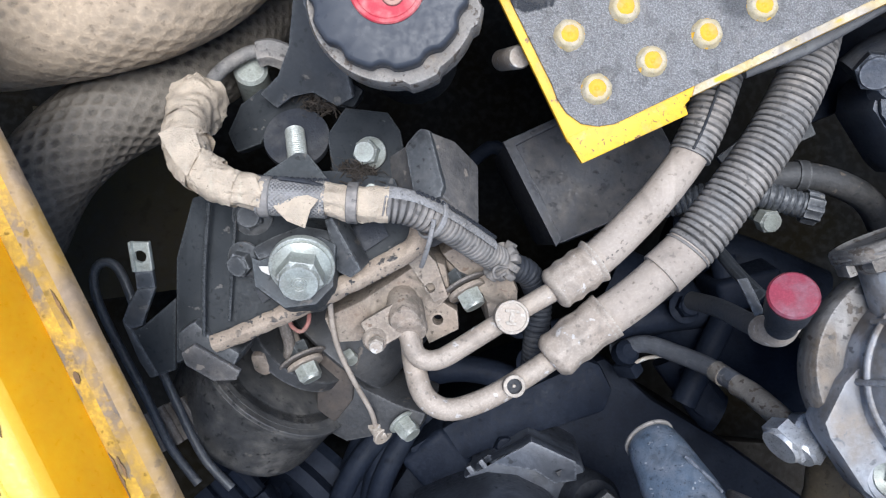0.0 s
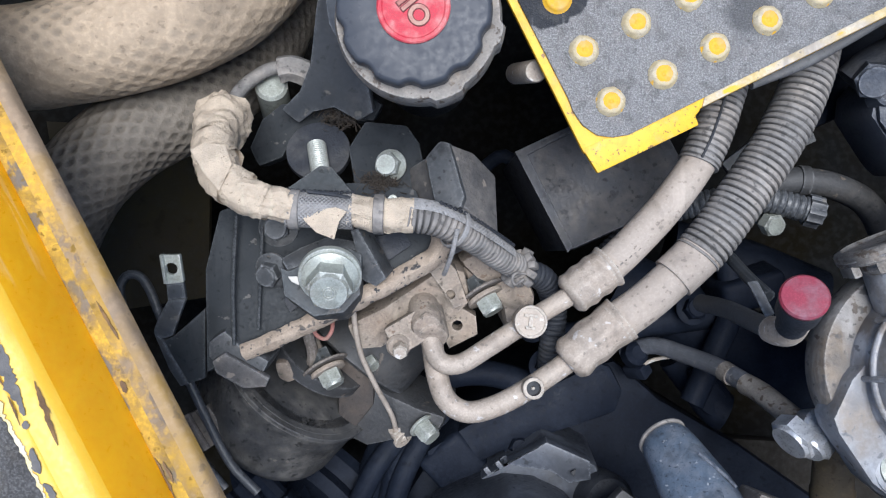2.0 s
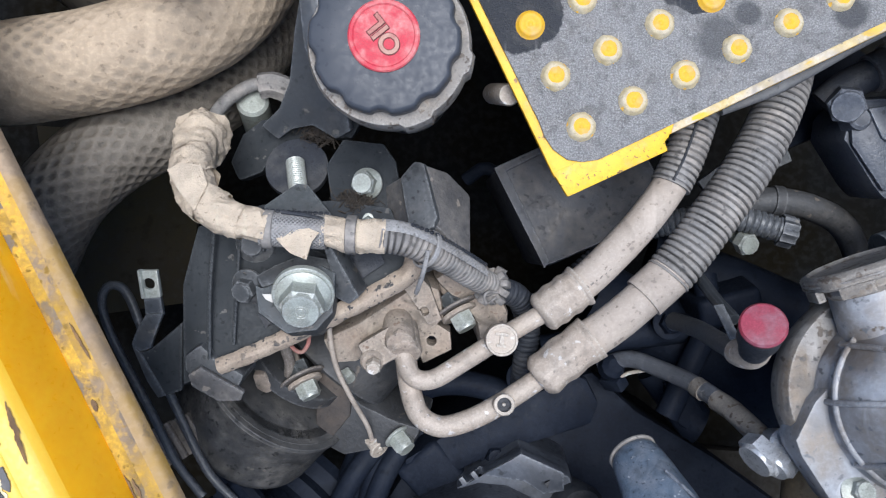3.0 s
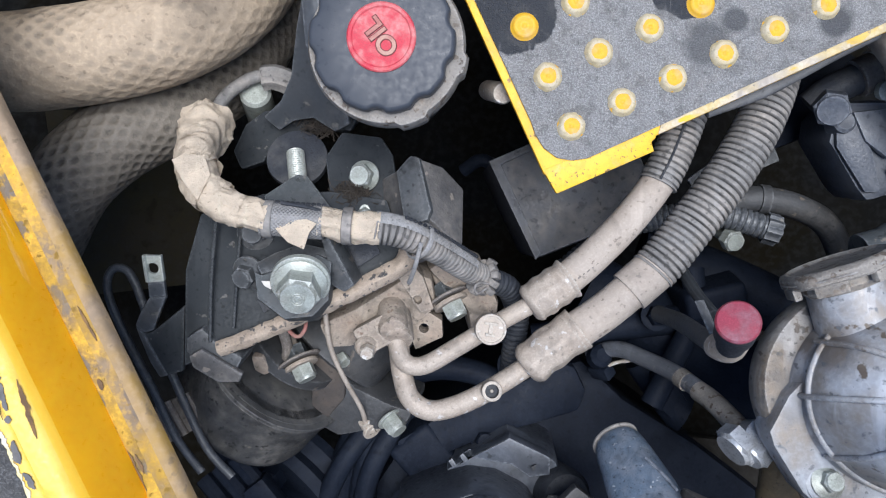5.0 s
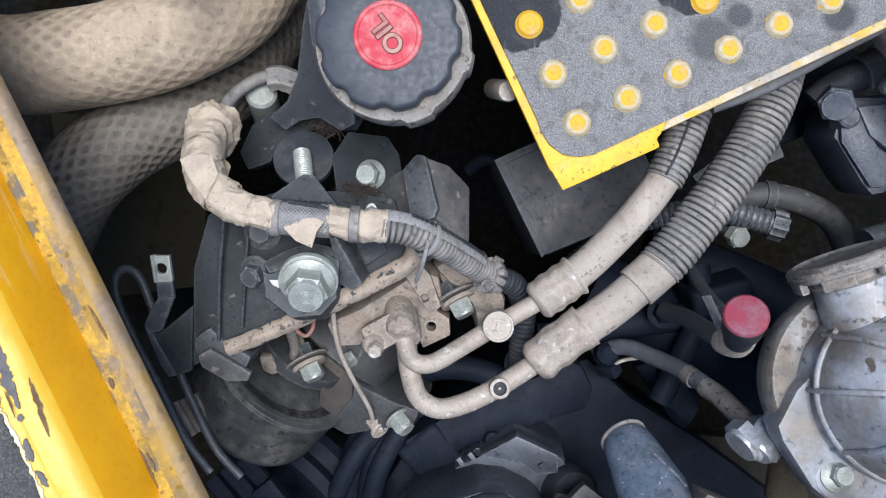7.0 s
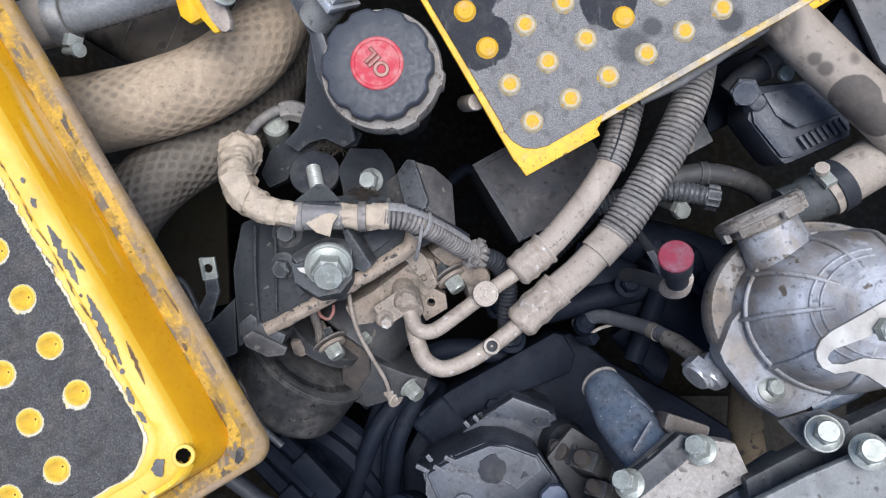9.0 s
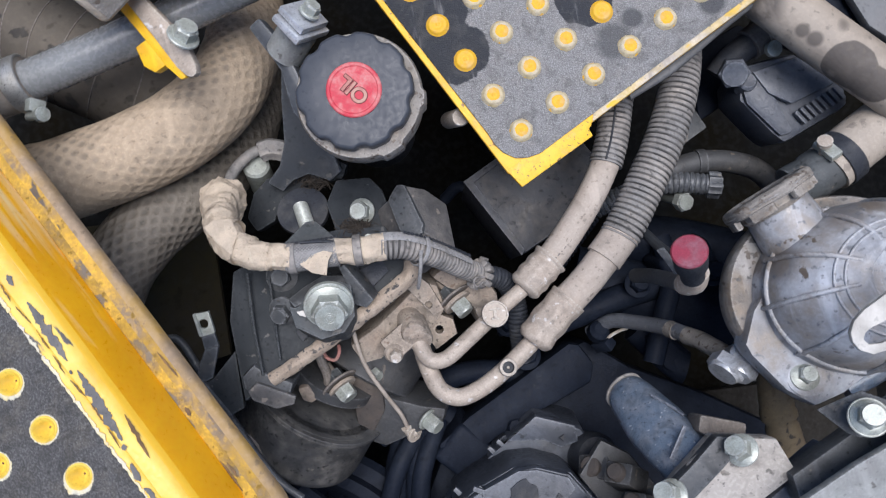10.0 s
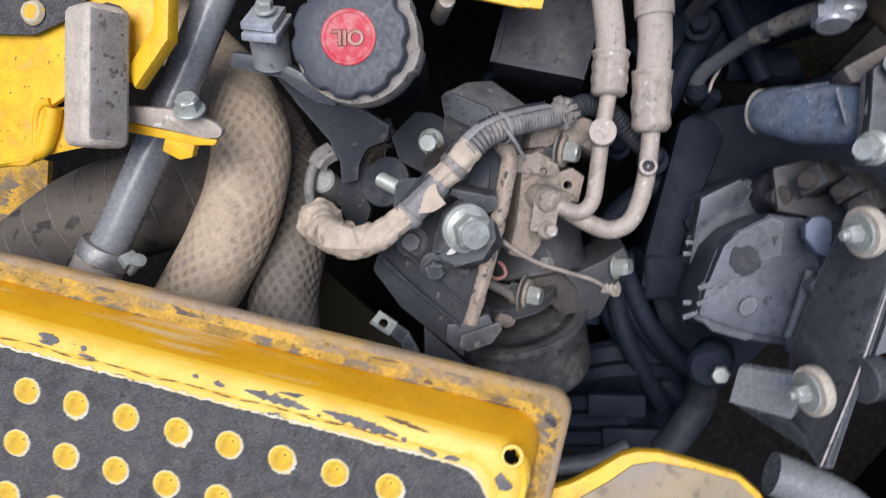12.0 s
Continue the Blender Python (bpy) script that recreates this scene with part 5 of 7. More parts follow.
part("ridge", tube([(-0.1207, 0.0196, 0.0090), (-0.1220, -0.0146, 0.0120), (-0.1226, -0.0421, 0.0150)], 0.0010, 8, 0.006), BLACK, mb)
# Thin black sheets stand in for the shade inside two uncut slots.
part("slot", slab([(-0.1081, -0.0239, 0.0140), (-0.0938, -0.0179, 0.0140), (-0.0910, -0.0234, 0.0140), (-0.1037, -0.0320, 0.0150)], 0.0012, 0.0002), RUBBER, mb, "black sheet standing for the shade in a slot")
part("slot", slab([(-0.0536, 0.0117, 0.0090), (-0.0358, 0.0161, 0.0090), (-0.0316, 0.0069, 0.0100), (-0.0455, -0.0023, 0.0110), (-0.0527, 0.0020, 0.0110)], 0.0012, 0.0002), RUBBER, mb, "black sheet standing for the shade in a slot")
part("rear_plate", slab([(-0.0714, 0.0694, -0.0140), (-0.0609, 0.0869, -0.0180), (-0.0343, 0.0836, -0.0180), (-0.0263, 0.0720, -0.0140), (-0.0187, 0.0324, -0.0060), (-0.0510, 0.0282, -0.0040), (-0.0668, 0.0430, -0.0100)], 0.008, 0.002), BLACK, mb, "black rear plate")
part("upright", slab([(-0.1330, 0.0938, -0.0440), (-0.1193, 0.1033, -0.0420), (-0.0888, 0.1052, -0.0360), (-0.0597, 0.1082, -0.0300), (-0.0527, 0.0962, -0.0300), (-0.0599, 0.0880, -0.0320), (-0.0849, 0.0897, -0.0360), (-0.1083, 0.0836, -0.0400), (-0.1189, 0.0670, -0.0440), (-0.1360, 0.0613, -0.0480), (-0.1426, 0.0750, -0.0480)], 0.014, 0.004), BLACK, mb, "black steel upright")

# tension block with large bolt
tb = thing("tension_block", (-0.0798, -0.0005, 0.0300), "black steel tension block with white paint mark and large bolt", "block")
part("block", slab([(-0.1010, -0.0070, 0.0330), (-0.0680, 0.0070, 0.0310), (-0.0590, 0.0020, 0.0310), (-0.0600, -0.0210, 0.0360), (-0.0690, -0.0310, 0.0380), (-0.0860, -0.0330, 0.0390), (-0.1030, -0.0210, 0.0370), (-0.1060, -0.0040, 0.0340)], 0.032, 0.004), IRON, tb, "front of the block")
part("shoulder", slab([(-0.1070, 0.0000, 0.0280), (-0.0960, 0.0070, 0.0250), (-0.0800, 0.0140, 0.0220), (-0.0640, 0.0100, 0.0220), (-0.0590, 0.0030, 0.0270), (-0.0680, 0.0060, 0.0290), (-0.1020, -0.0080, 0.0310)], 0.026, 0.003), BLACK_DUSTY, tb, "sloping back of the block")
part("wedge", slab([(-0.0660, 0.0150, 0.0330), (-0.0610, 0.0170, 0.0330), (-0.0460, -0.0130, 0.0290), (-0.0520, -0.0170, 0.0240), (-0.0610, -0.0130, 0.0240), (-0.0620, 0.0010, 0.0280)], 0.016, 0.0012), BLACK_DUSTY, tb, "dusty triangular gusset")
BW = Vector((0.07, -0.48, 0.87))
mh = axis((-0.0765, -0.0085, 0.0380), BW) @ pose(0, 0, 0.0217)
part("head_mark", join(ring(0.0020, 0.0027, 0.0006, mh, 20), ring(0.0036, 0.0042, 0.0005, mh, 24)), ZINC, tb, "raised rings on the bolt head")
part("paint_mark", slab([(-0.1000, -0.0100, 0.0400), (-0.0950, -0.0100, 0.0400), (-0.0920, -0.0120, 0.0400), (-0.0940, -0.0150, 0.0400), (-0.0980, -0.0130, 0.0400)], 0.0012, 0.0003), WHITE, tb, "white paint mark")
bolt((-0.0765, -0.0085, 0.0380), BW, 0.0222, 0.014, "", parent=tb, washer=0.0178, flange=0.0160, wh=0.0045, spin=12)
bolt((-0.114, -0.007, 0.01), (-0.30, -0.35, 0.88), 0.0130, 0.008, "dusty dark flange bolt beside the tension block", "bracket bolts", flange=0.0115, mat=BLACK_DUSTY, shank=0.02)
# wedge block with threaded stud
wb = thing("adjuster", (-0.0856, 0.0458, 0.0000), "black adjuster wedge with threaded steel stud and round rubber washer", "adjuster")
part("wedge", slab([(-0.1065, 0.0422, 0.0080), (-0.0872, 0.0566, 0.0020), (-0.0799, 0.0560, 0.0020), (-0.0563, 0.0277, 0.0140), (-0.0591, 0.0135, 0.0180), (-0.1026, 0.0298, 0.0140)], 0.03, 0.002), IRON, wb)
part("threaded_stud", tube([(-0.0851, 0.0387, -0.0040), (-0.0894, 0.0578, -0.0140), (-0.0925, 0.0721, -0.0220)], 0.0062, 20, 0.00035, lambda s, a: 0.0062 - 0.0005 * (0.5 + 0.5 * math.cos(2 * math.pi * s / 0.0015 + a))), ZINC, wb, "bare threaded stud")
part("rubber_washer", lathe([(0.008, 0), (0.0205, 0.0), (0.021, 0.002), (0.0205, 0.005), (0.009, 0.0055)], axis((-0.0919, 0.0675, -0.0300), (0.0, 0.35, 0.94)), 48), RUBBER, wb, "round black rubber washer")
# bolts on the bracket
bolt((-0.0441, 0.0570, -0.0090), (-0.22, -0.05, 0.97), 0.0135, 0.009, "zinc flange bolt on the black rear plate", "bracket bolts", flange=0.0100)
bolt((-0.0426, 0.0301, -0.0040), (0.0, -0.3, 0.95), 0.0135, 0.008, "zinc flange bolt half under the taped harness", "bracket bolts", flange=0.0105)
bolt((-0.1119, 0.0190, 0.0040), (0.0, -0.1, 1), 0.014, 0.008, "dusty dark flange bolt on the bracket", "bracket bolts", flange=0.012, mat=BLACK_DUSTY)
# right hand block
rb = thing("bearing_block", (-0.0014, 0.0435, 0.0000), "dusty black cast block beside the compressor", "block")
part("top", slab([(-0.0240, 0.0602, 0.0140), (-0.0136, 0.0697, 0.0100), (-0.0071, 0.0678, 0.0120), (-0.0001, 0.0353, 0.0260), (-0.0020, 0.0290, 0.0280), (-0.0150, 0.0212, 0.0200), (-0.0208, 0.0460, 0.0160)], 0.04, 0.004), BLACK_DUSTY, rb)
part("flank", slab([(-0.0099, 0.0670, 0.0120), (0.0075, 0.0637, 0.0000), (0.0219, 0.0498, -0.0080), (0.0211, 0.0129, 0.0100), (0.0160, 0.0117, 0.0120), (-0.0000, 0.0312, 0.0260)], 0.04, 0.004), FLANK, rb, "dust-covered flank")
# clamping bolts seen from the side
for at, way in (((0.0139, -0.0257, -0.0260), (0.46, -0.84, 0.3)), ((-0.0921, -0.0756, -0.0520), (0.46, -0.84, 0.3))):
    cb = thing("bolt_stack", at, "dusty bolt with large washers clamping the compressor ear", "bolt", "clamping bolts")
    m = axis(at, way)
    part("washer", ring(0.004, 0.0165, 0.0018, m @ pose(0, 0, -0.003)), TAN_DARK, cb)
    part("washer", ring(0.004, 0.0125, 0.003, m @ pose(0, 0, 0.000)), TAN, cb)
    part("head", hexagon(0.014, 0.010, m @ pose(0, 0, 0.003)), ZINC, cb)
    part("nut", hexagon(0.014, 0.010, m @ pose(0, 0, -0.013)), IRON, cb)
    part("shank", lathe([(0.004, -0.022), (0.004, 0.0)], m, 14), TAN, cb)

# debris
for heap, (spot_, n_) in enumerate((((-0.0508, 0.0445, 0.0000), 420), ((-0.0770, 0.0920, -0.0260), 260))):
    rnd = random.Random(9 + heap)
    bits = []
    for i in range(n_):
        c = Vector(spot_) + Vector((rnd.gauss(0, 0.006), rnd.gauss(0, 0.0035), rnd.uniform(-0.010, 0.002)))
        d = Vector((rnd.uniform(-1, 1), rnd.uniform(-1, 1), rnd.uniform(-0.4, 0.5))).normalized() * rnd.uniform(0.0008, 0.004)
        bits.append(tube([c - d, c + Vector((0, 0, rnd.uniform(0, 0.001))), c + d], rnd.uniform(0.00012, 0.0005), 4, 0.003))
    tagged(single("leaf_litter", join(*bits), DEBRIS, "dark oily leaf litter caught beside a bolt", "debris"), kind="stuff")

# ---- taped harness ----
wh_ = thing("wiring_harness", (-0.0925, 0.0266, 0.0450), "wiring harness wrapped in torn masking tape and split conduit", "wiring harness")


def wrap(r):
    def form(s, a):
        lap = (s / 0.026 + a / 6.2832) % 1.0
        x, y = math.cos(a), math.sin(a)
        fold = abs(noise.noise((s * 75, x * 1.3, y * 1.3)))
        flat = 0.05 * math.cos(3 * a + 4 * noise.noise((s * 30, 0.0, 2.0)))
        return r * (0.98 + 0.08 * lap - 0.34 * fold + flat + 0.11 * noise.noise((s * 60, x * 1.2 + 5, y * 1.2)) - 0.10 * abs(noise.noise((s * 190 + 3 * a, x * 3, y * 3))))
    return form


TAPED = [(-0.1478, 0.0878, -0.0100), (-0.1465, 0.0801, 0.0040), (-0.1439, 0.0672, 0.0240), (-0.1394, 0.0545, 0.0360), (-0.1318, 0.0434, 0.0430), (-0.1204, 0.0353, 0.0480), (-0.1079, 0.0308, 0.0500), (-0.0941, 0.0275, 0.0500)]


def tape_radius(s):
    return float(np.interp(s, [0.0, 0.012, 0.034, 0.06, 0.1], [0.0188, 0.0176, 0.0124, 0.0128, 0.0098]))


part("tape", tube(TAPED, 0.0145, 48, 0.0012, lambda s, a: wrap(tape_radius(s))(s, a)), TAPE, wh_, "torn cream masking tape")
part("tape", tube([(-0.0639, 0.0257, 0.0470), (-0.0539, 0.0238, 0.0470), (-0.0457, 0.0237, 0.0460), (-0.0292, 0.0229, 0.0450)], 0.0102, 36, 0.0012, wrap(0.0103)), TAPE, wh_, "cream masking tape")
at_, run_ = line(TAPED, 0.002)
rnd = random.Random(21)
for k in range(7):
    i0 = 12 + k * (len(at_) - 24) // 7
    n_ = rnd.randint(6, 9)
    s0 = run_[i0]
    wide_ = tape_radius(s0 + 0.007) * rnd.uniform(1.00, 1.04)
    lean = Vector((rnd.uniform(-1, 1), rnd.uniform(-1, 1), rnd.uniform(-0.5, 0.5))) * 0.0022
    mid_ = i0 + n_ // 2
    strip_pts = [Vector(at_[i0]) - lean, Vector(at_[mid_]), Vector(at_[min(len(at_) - 1, i0 + n_)]) + lean]
    turn_ = rnd.uniform(0, 6)
    part("tape_turn", tube(strip_pts, wide_, 44, 0.0011, lambda s, a, w_=wide_, q=k * 7.3, t_=turn_: w_ * (0.97 + 0.05 * math.cos(a - t_) - 0.22 * abs(noise.noise((s * 130 + q, math.cos(a) * 1.5, math.sin(a) * 1.5))) + 0.07 * math.cos(3 * a + t_) - 0.08 * abs(noise.noise((s * 300, math.cos(a) * 4 + q, math.sin(a) * 4)))), cap=False), TAPE, wh_, "overlapping turn of masking tape", sharp=25)
part("tape_flag", slab([(-0.1496, 0.0599, 0.0520), (-0.1424, 0.0637, 0.0510), (-0.1312, 0.0626, 0.0500), (-0.1270, 0.0520, 0.0530), (-0.1331, 0.0368, 0.0560), (-0.1420, 0.0477, 0.0550)], 0.0006, 0.0001), TAPE, wh_, "loose flap of tape")
part("tape_flag", slab([(-0.1073, 0.0351, 0.0580), (-0.0970, 0.0366, 0.0580), (-0.0941, 0.0289, 0.0590), (-0.0994, 0.0236, 0.0580), (-0.1053, 0.0274, 0.0580)], 0.0006, 0.0001), TAPE, wh_, "loose flap of tape")
part("tape_flag", slab([(-0.0912, 0.0248, 0.0540), (-0.0704, 0.0273, 0.0580), (-0.0644, 0.0248, 0.0590), (-0.0687, 0.0196, 0.0600), (-0.0711, 0.0099, 0.0600), (-0.0806, 0.0136, 0.0580), (-0.0867, 0.0193, 0.0570)], 0.0006, 0.0001), TAPE, wh_, "loose flap of tape")
weave = [(-0.0987, 0.0274, 0.0470), (-0.0788, 0.0261, 0.0470), (-0.0622, 0.0254, 0.0470)]
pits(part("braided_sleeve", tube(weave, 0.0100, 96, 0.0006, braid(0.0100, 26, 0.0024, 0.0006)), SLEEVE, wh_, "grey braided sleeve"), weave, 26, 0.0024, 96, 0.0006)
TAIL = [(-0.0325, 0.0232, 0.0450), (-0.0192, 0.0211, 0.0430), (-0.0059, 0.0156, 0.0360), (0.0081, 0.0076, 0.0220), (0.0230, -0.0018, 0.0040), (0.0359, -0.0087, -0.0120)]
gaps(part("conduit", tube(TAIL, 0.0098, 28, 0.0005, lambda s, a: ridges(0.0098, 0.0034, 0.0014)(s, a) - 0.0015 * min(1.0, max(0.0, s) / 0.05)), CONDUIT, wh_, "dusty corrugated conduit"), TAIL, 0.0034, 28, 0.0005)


def net(points, r, a0, a1, cells, pitch):
    """A woven net laid round one side of a tube, from the angle a0 to a1."""
    p, u = line(points, 0.0006)
    t = np.gradient(p, axis=0)
    t /= np.linalg.norm(t, axis=1)[:, None]
    x = np.cross(t[0], (0.1, 0.2, 1.0))
    n, verts, faces = 44, [], []
    for i in range(len(p)):
        x = x - t[i] * (x @ t[i])
        x /= np.linalg.norm(x)
        y = np.cross(t[i], x)
        for k in range(n):
            a = a0 + (a1 - a0) * k / (n - 1)
            weave_ = abs(math.sin(cells * a * 0.5 + math.pi * u[i] / pitch) * math.sin(cells * a * 0.5 - math.pi * u[i] / pitch))
            rr = r + 0.0004 * noise.noise((u[i] * 90, a * 2, 0.0)) - 0.0006 * weave_
            verts.append(tuple(p[i] + rr * (math.cos(a) * x + math.sin(a) * y)))
    for i in range(len(p) - 1):
        for k in range(n - 1):
            q = i * n + k
            faces.append((q, q + 1, q + n + 1, q + n))
    bm = shape(verts, faces)
    bmesh.ops.recalc_face_normals(bm, faces=bm.faces)
    bmesh.ops.solidify(bm, geom=list(bm.faces), thickness=0.0005)
    return bm


def eyelets(points, r, a, gap):
    """The row of loops along the cut edge of a net."""
    p, u = line(points, 0.0006)
    t = np.gradient(p, axis=0)
    t /= np.linalg.norm(t, axis=1)[:, None]
    x, out, last = np.cross(t[0], (0.1, 0.2, 1.0)), [], -1.0
    for i in range(len(p)):
        x = x - t[i] * (x @ t[i])
        x /= np.linalg.norm(x)
        y = np.cross(t[i], x)
        if u[i] - last >= gap:
            last = u[i]
            way = Vector(math.cos(a) * x + math.sin(a) * y)
            out.append(ring(0.0006, 0.0014, 0.0008, axis(Vector(p[i]) + way * r, way + Vector((0, 0, 0.6))), 10, 0.0002))
    return join(*out)


part("net", net(TAIL[:5], 0.0102, radians(165), radians(262), 26, 0.0024), SLEEVE, wh_, "grey woven net over the conduit")
part("net_edge", eyelets(TAIL[1:5], 0.0109, radians(222), 0.0029), RUBBER, wh_, "row of dark loops along the cut net")
part("net_edge", eyelets(weave, 0.0103, radians(205), 0.0030), RUBBER, wh_, "row of dark loops along the cut net")
way_ = (V(TAIL[5]) - V(TAIL[4])).normalized()
for k in range(12):
    a = k * math.pi / 6
    part("cuff_block", box((0.0052, 0.0046, 0.0065), axis(V(TAIL[5]) - way_ * 0.001, way_) @ pose(0, 0, 0, 0, 0, math.degrees(a)) @ pose(0.0100 + 0.0008 * math.sin(k * 2.3), 0, 0.0012 * math.sin(k * 1.7), 0, 8 * math.sin(k), 5 * math.cos(k * 2.1)), 0.0009), CONDUIT, wh_)
part("cuff_band", ring(0.0076, 0.0100, 0.004, axis(V(TAIL[5]) + way_ * 0.0008, way_), 32), RUBBER, wh_, "dark band behind the cuff")
part("lead", tube([(0.0390, -0.0120, -0.0040), (0.0320, -0.0110, 0.0040), (0.0290, -0.0140, 0.0060), (0.0310, -0.0180, 0.0040), (0.0370, -0.0150, -0.0020)], 0.0009, 8, 0.002), CONDUIT, wh_, "thin loose lead")
tie_ = (V(TAIL[3]) - V(TAIL[1])).normalized()
part("cable_tie", ring(0.0104, 0.0117, 0.0032, axis(V(TAIL[2]) - tie_ * 0.0015, tie_, (0.2, 0.3, 1)), 32), SLEEVE, wh_, "grey plastic cable tie")
part("cable_tie_tail", tube([(-0.0050, 0.0150, 0.0470), (-0.0075, 0.0035, 0.0440), (-0.0105, -0.0055, 0.0330), (-0.0125, -0.0105, 0.0240)], 0.0014, 8, 0.002), SLEEVE, wh_, "loose end of the cable tie")
part("cable", tube([(0.0395, -0.0102, -0.0200), (0.0540, -0.0172, -0.0300), (0.0613, -0.0350, -0.0400), (0.0604, -0.0578, -0.0460), (0.0595, -0.0848, -0.0600)], 0.0085, 20, 0.0006, ridges(0.0085, 0.0034, 0.0011)), RUBBER, wh_, "black corrugated cable")
part("clip", ring(0.0098, 0.0112, 0.006, axis((-0.0970, 0.0271, 0.0470), V((-0.0788, 0.0261, 0.0470)) - V((-0.0987, 0.0274, 0.0470))), 24), CONDUIT, wh_)
part("clip", ring(0.0098, 0.0112, 0.006, axis((-0.0509, 0.0239, 0.0470), V((-0.0456, 0.0236, 0.0470)) - V((-0.0589, 0.0244, 0.0470))), 24), CONDUIT, wh_)
part("braid_edge", tube([(-0.0862, 0.0364, 0.0520), (-0.0713, 0.0343, 0.0530), (-0.0631, 0.0321, 0.0530)], 0.0012, 8, 0.002), RUBBER, wh_)
part("loop_wire", tube([(-0.1461, 0.0986, -0.0220), (-0.1431, 0.1092, -0.0300), (-0.1362, 0.1181, -0.0360), (-0.1239, 0.1261, -0.0400), (-0.1101, 0.1260, -0.0420), (-0.0954, 0.1215, -0.0460), (-0.0892, 0.1148, -0.0500)], 0.0046, 14, 0.003), CONDUIT, wh_, "grey looped cable")
sp = thing("sender", (-0.1291, 0.1156, -0.0700), "grey zinc sender with a wire on the bracket", "sender")
part("body", lathe([(0.011, -0.03), (0.011, 0.012), (0.009, 0.014), (0.004, 0.014)], axis((-0.1272, 0.1127, -0.0580), (0.1, 0.25, 0.95)), 28), ZINC, sp)
part("connector", tube([(-0.1192, 0.1250, -0.0400), (-0.1113, 0.1260, -0.0400), (-0.1016, 0.1232, -0.0430)], 0.0085, 24, 0.0006, lambda s, a: 0.0085 * (1 + 0.07 * math.cos(9 * a) + 0.05 * noise.noise((s * 300, a, 0)))), CONDUIT, sp, "taped black connector")

# thin wire with terminal, pink wire
tw = thing("ground_wire", (-0.0532, -0.0947, -0.0400), "thin grey wire with a crimped ring terminal", "wire")
part("wire", tube([(-0.0695, -0.0324, -0.0140), (-0.0686, -0.0483, -0.0200), (-0.0659, -0.0653, -0.0300), (-0.0580, -0.0880, -0.0460), (-0.0495, -0.1107, -0.0660), (-0.0471, -0.1279, -0.0840)], 0.0018, 10, 0.003), HOSE, tw)
part("terminal", join(ring(0.003, 0.0075, 0.003, axis((-0.0437, -0.1314, -0.0860), (0.6, -0.5, 0.6))), tube([(-0.0485, -0.1239, -0.0800), (-0.0455, -0.1305, -0.0860), (-0.0403, -0.1296, -0.0860)], 0.0045, 12, 0.002)), PIPE, tw, "corroded ring terminal")
single("pink_wire", tube([(-0.0977, -0.0442, -0.0300), (-0.0953, -0.0498, -0.0280), (-0.0891, -0.0526, -0.0260), (-0.0849, -0.0474, -0.0260), (-0.0849, -0.0421, -0.0300)], 0.0014, 8, 0.002), PINK, "thin faded pink wire loop", "wire")
single("wire", tube([(-0.1036, -0.0415, -0.0400), (-0.1027, -0.0517, -0.0420), (-0.1013, -0.0650, -0.0500), (-0.1051, -0.0832, -0.0600)], 0.004, 10, 0.003), TAN_DARK, "dusty brown wire under the bracket", "wire")

# lever
lv = thing("lever", (-0.1676, -0.0376, 0.0200), "bent grey steel lever with a slotted tip", "lever")
part("tip", slab([(-0.1770, 0.0030, 0.0240), (-0.1660, 0.0030, 0.0240), (-0.1650, -0.0130, 0.0200), (-0.1750, -0.0140, 0.0200)], 0.0025, 0.0006, holes=[((-0.1710, -0.0050, 0.0220), 0.0036)]), ZINC, lv, "bare punched tip")
part("tip_fold", slab([(-0.1770, 0.0030, 0.0260), (-0.1750, 0.0030, 0.0260), (-0.1740, -0.0140, 0.0220), (-0.1760, -0.0140, 0.0210)], 0.004, 0.0008), ZINC, lv)
part("tip_fold", slab([(-0.1660, 0.0030, 0.0260), (-0.1650, 0.0030, 0.0260), (-0.1640, -0.0130, 0.0220), (-0.1660, -0.0130, 0.0220)], 0.004, 0.0008), ZINC, lv)
part("neck", slab([(-0.1750, -0.0140, 0.0200), (-0.1650, -0.0130, 0.0200), (-0.1650, -0.0230, 0.0150), (-0.1760, -0.0240, 0.0150)], 0.004, 0.0010), ARM, lv)
part("arm", slab([(-0.1760, -0.0240, 0.0150), (-0.1650, -0.0230, 0.0150), (-0.1730, -0.0390, 0.0080), (-0.1760, -0.0460, 0.0060), (-0.1830, -0.0480, 0.0060), (-0.1880, -0.0430, 0.0060), (-0.1830, -0.0330, 0.0090)], 0.004, 0.0012), ARM, lv, "dark bent arm with worn edges")
part("arm_side", slab([(-0.1880, -0.0430, 0.0060), (-0.1830, -0.0480, 0.0060), (-0.1780, -0.0590, 0.0040), (-0.1690, -0.0760, -0.0010), (-0.1750, -0.0780, -0.0020), (-0.1810, -0.0670, 0.0000)], 0.006, 0.0012), BLACK_DUSTY, lv, "dusty folded side")
part("base", slab([(-0.1830, -0.0490, 0.0050), (-0.1760, -0.0460, 0.0050), (-0.1560, -0.0290, 0.0060), (-0.1590, -0.0730, 0.0000), (-0.1700, -0.0760, -0.0030), (-0.1790, -0.0590, 0.0030)], 0.005, 0.001), BLACK, lv, "black folded base plate")

# ---- dark box beneath the step ----
bx = thing("box", (0.0965, 0.0453, -0.0950), "dusty black steel box beneath the step plate", "box")
part("body", slab([(0.0427, 0.0759, -0.0960), (0.0955, 0.0998, -0.0960), (0.1478, 0.1072, -0.0960), (0.1752, 0.0553, -0.0960), (0.1365, 0.0241, -0.0960), (0.0809, 0.0004, -0.0960)], 0.12, 0.006), BOXTOP, bx)
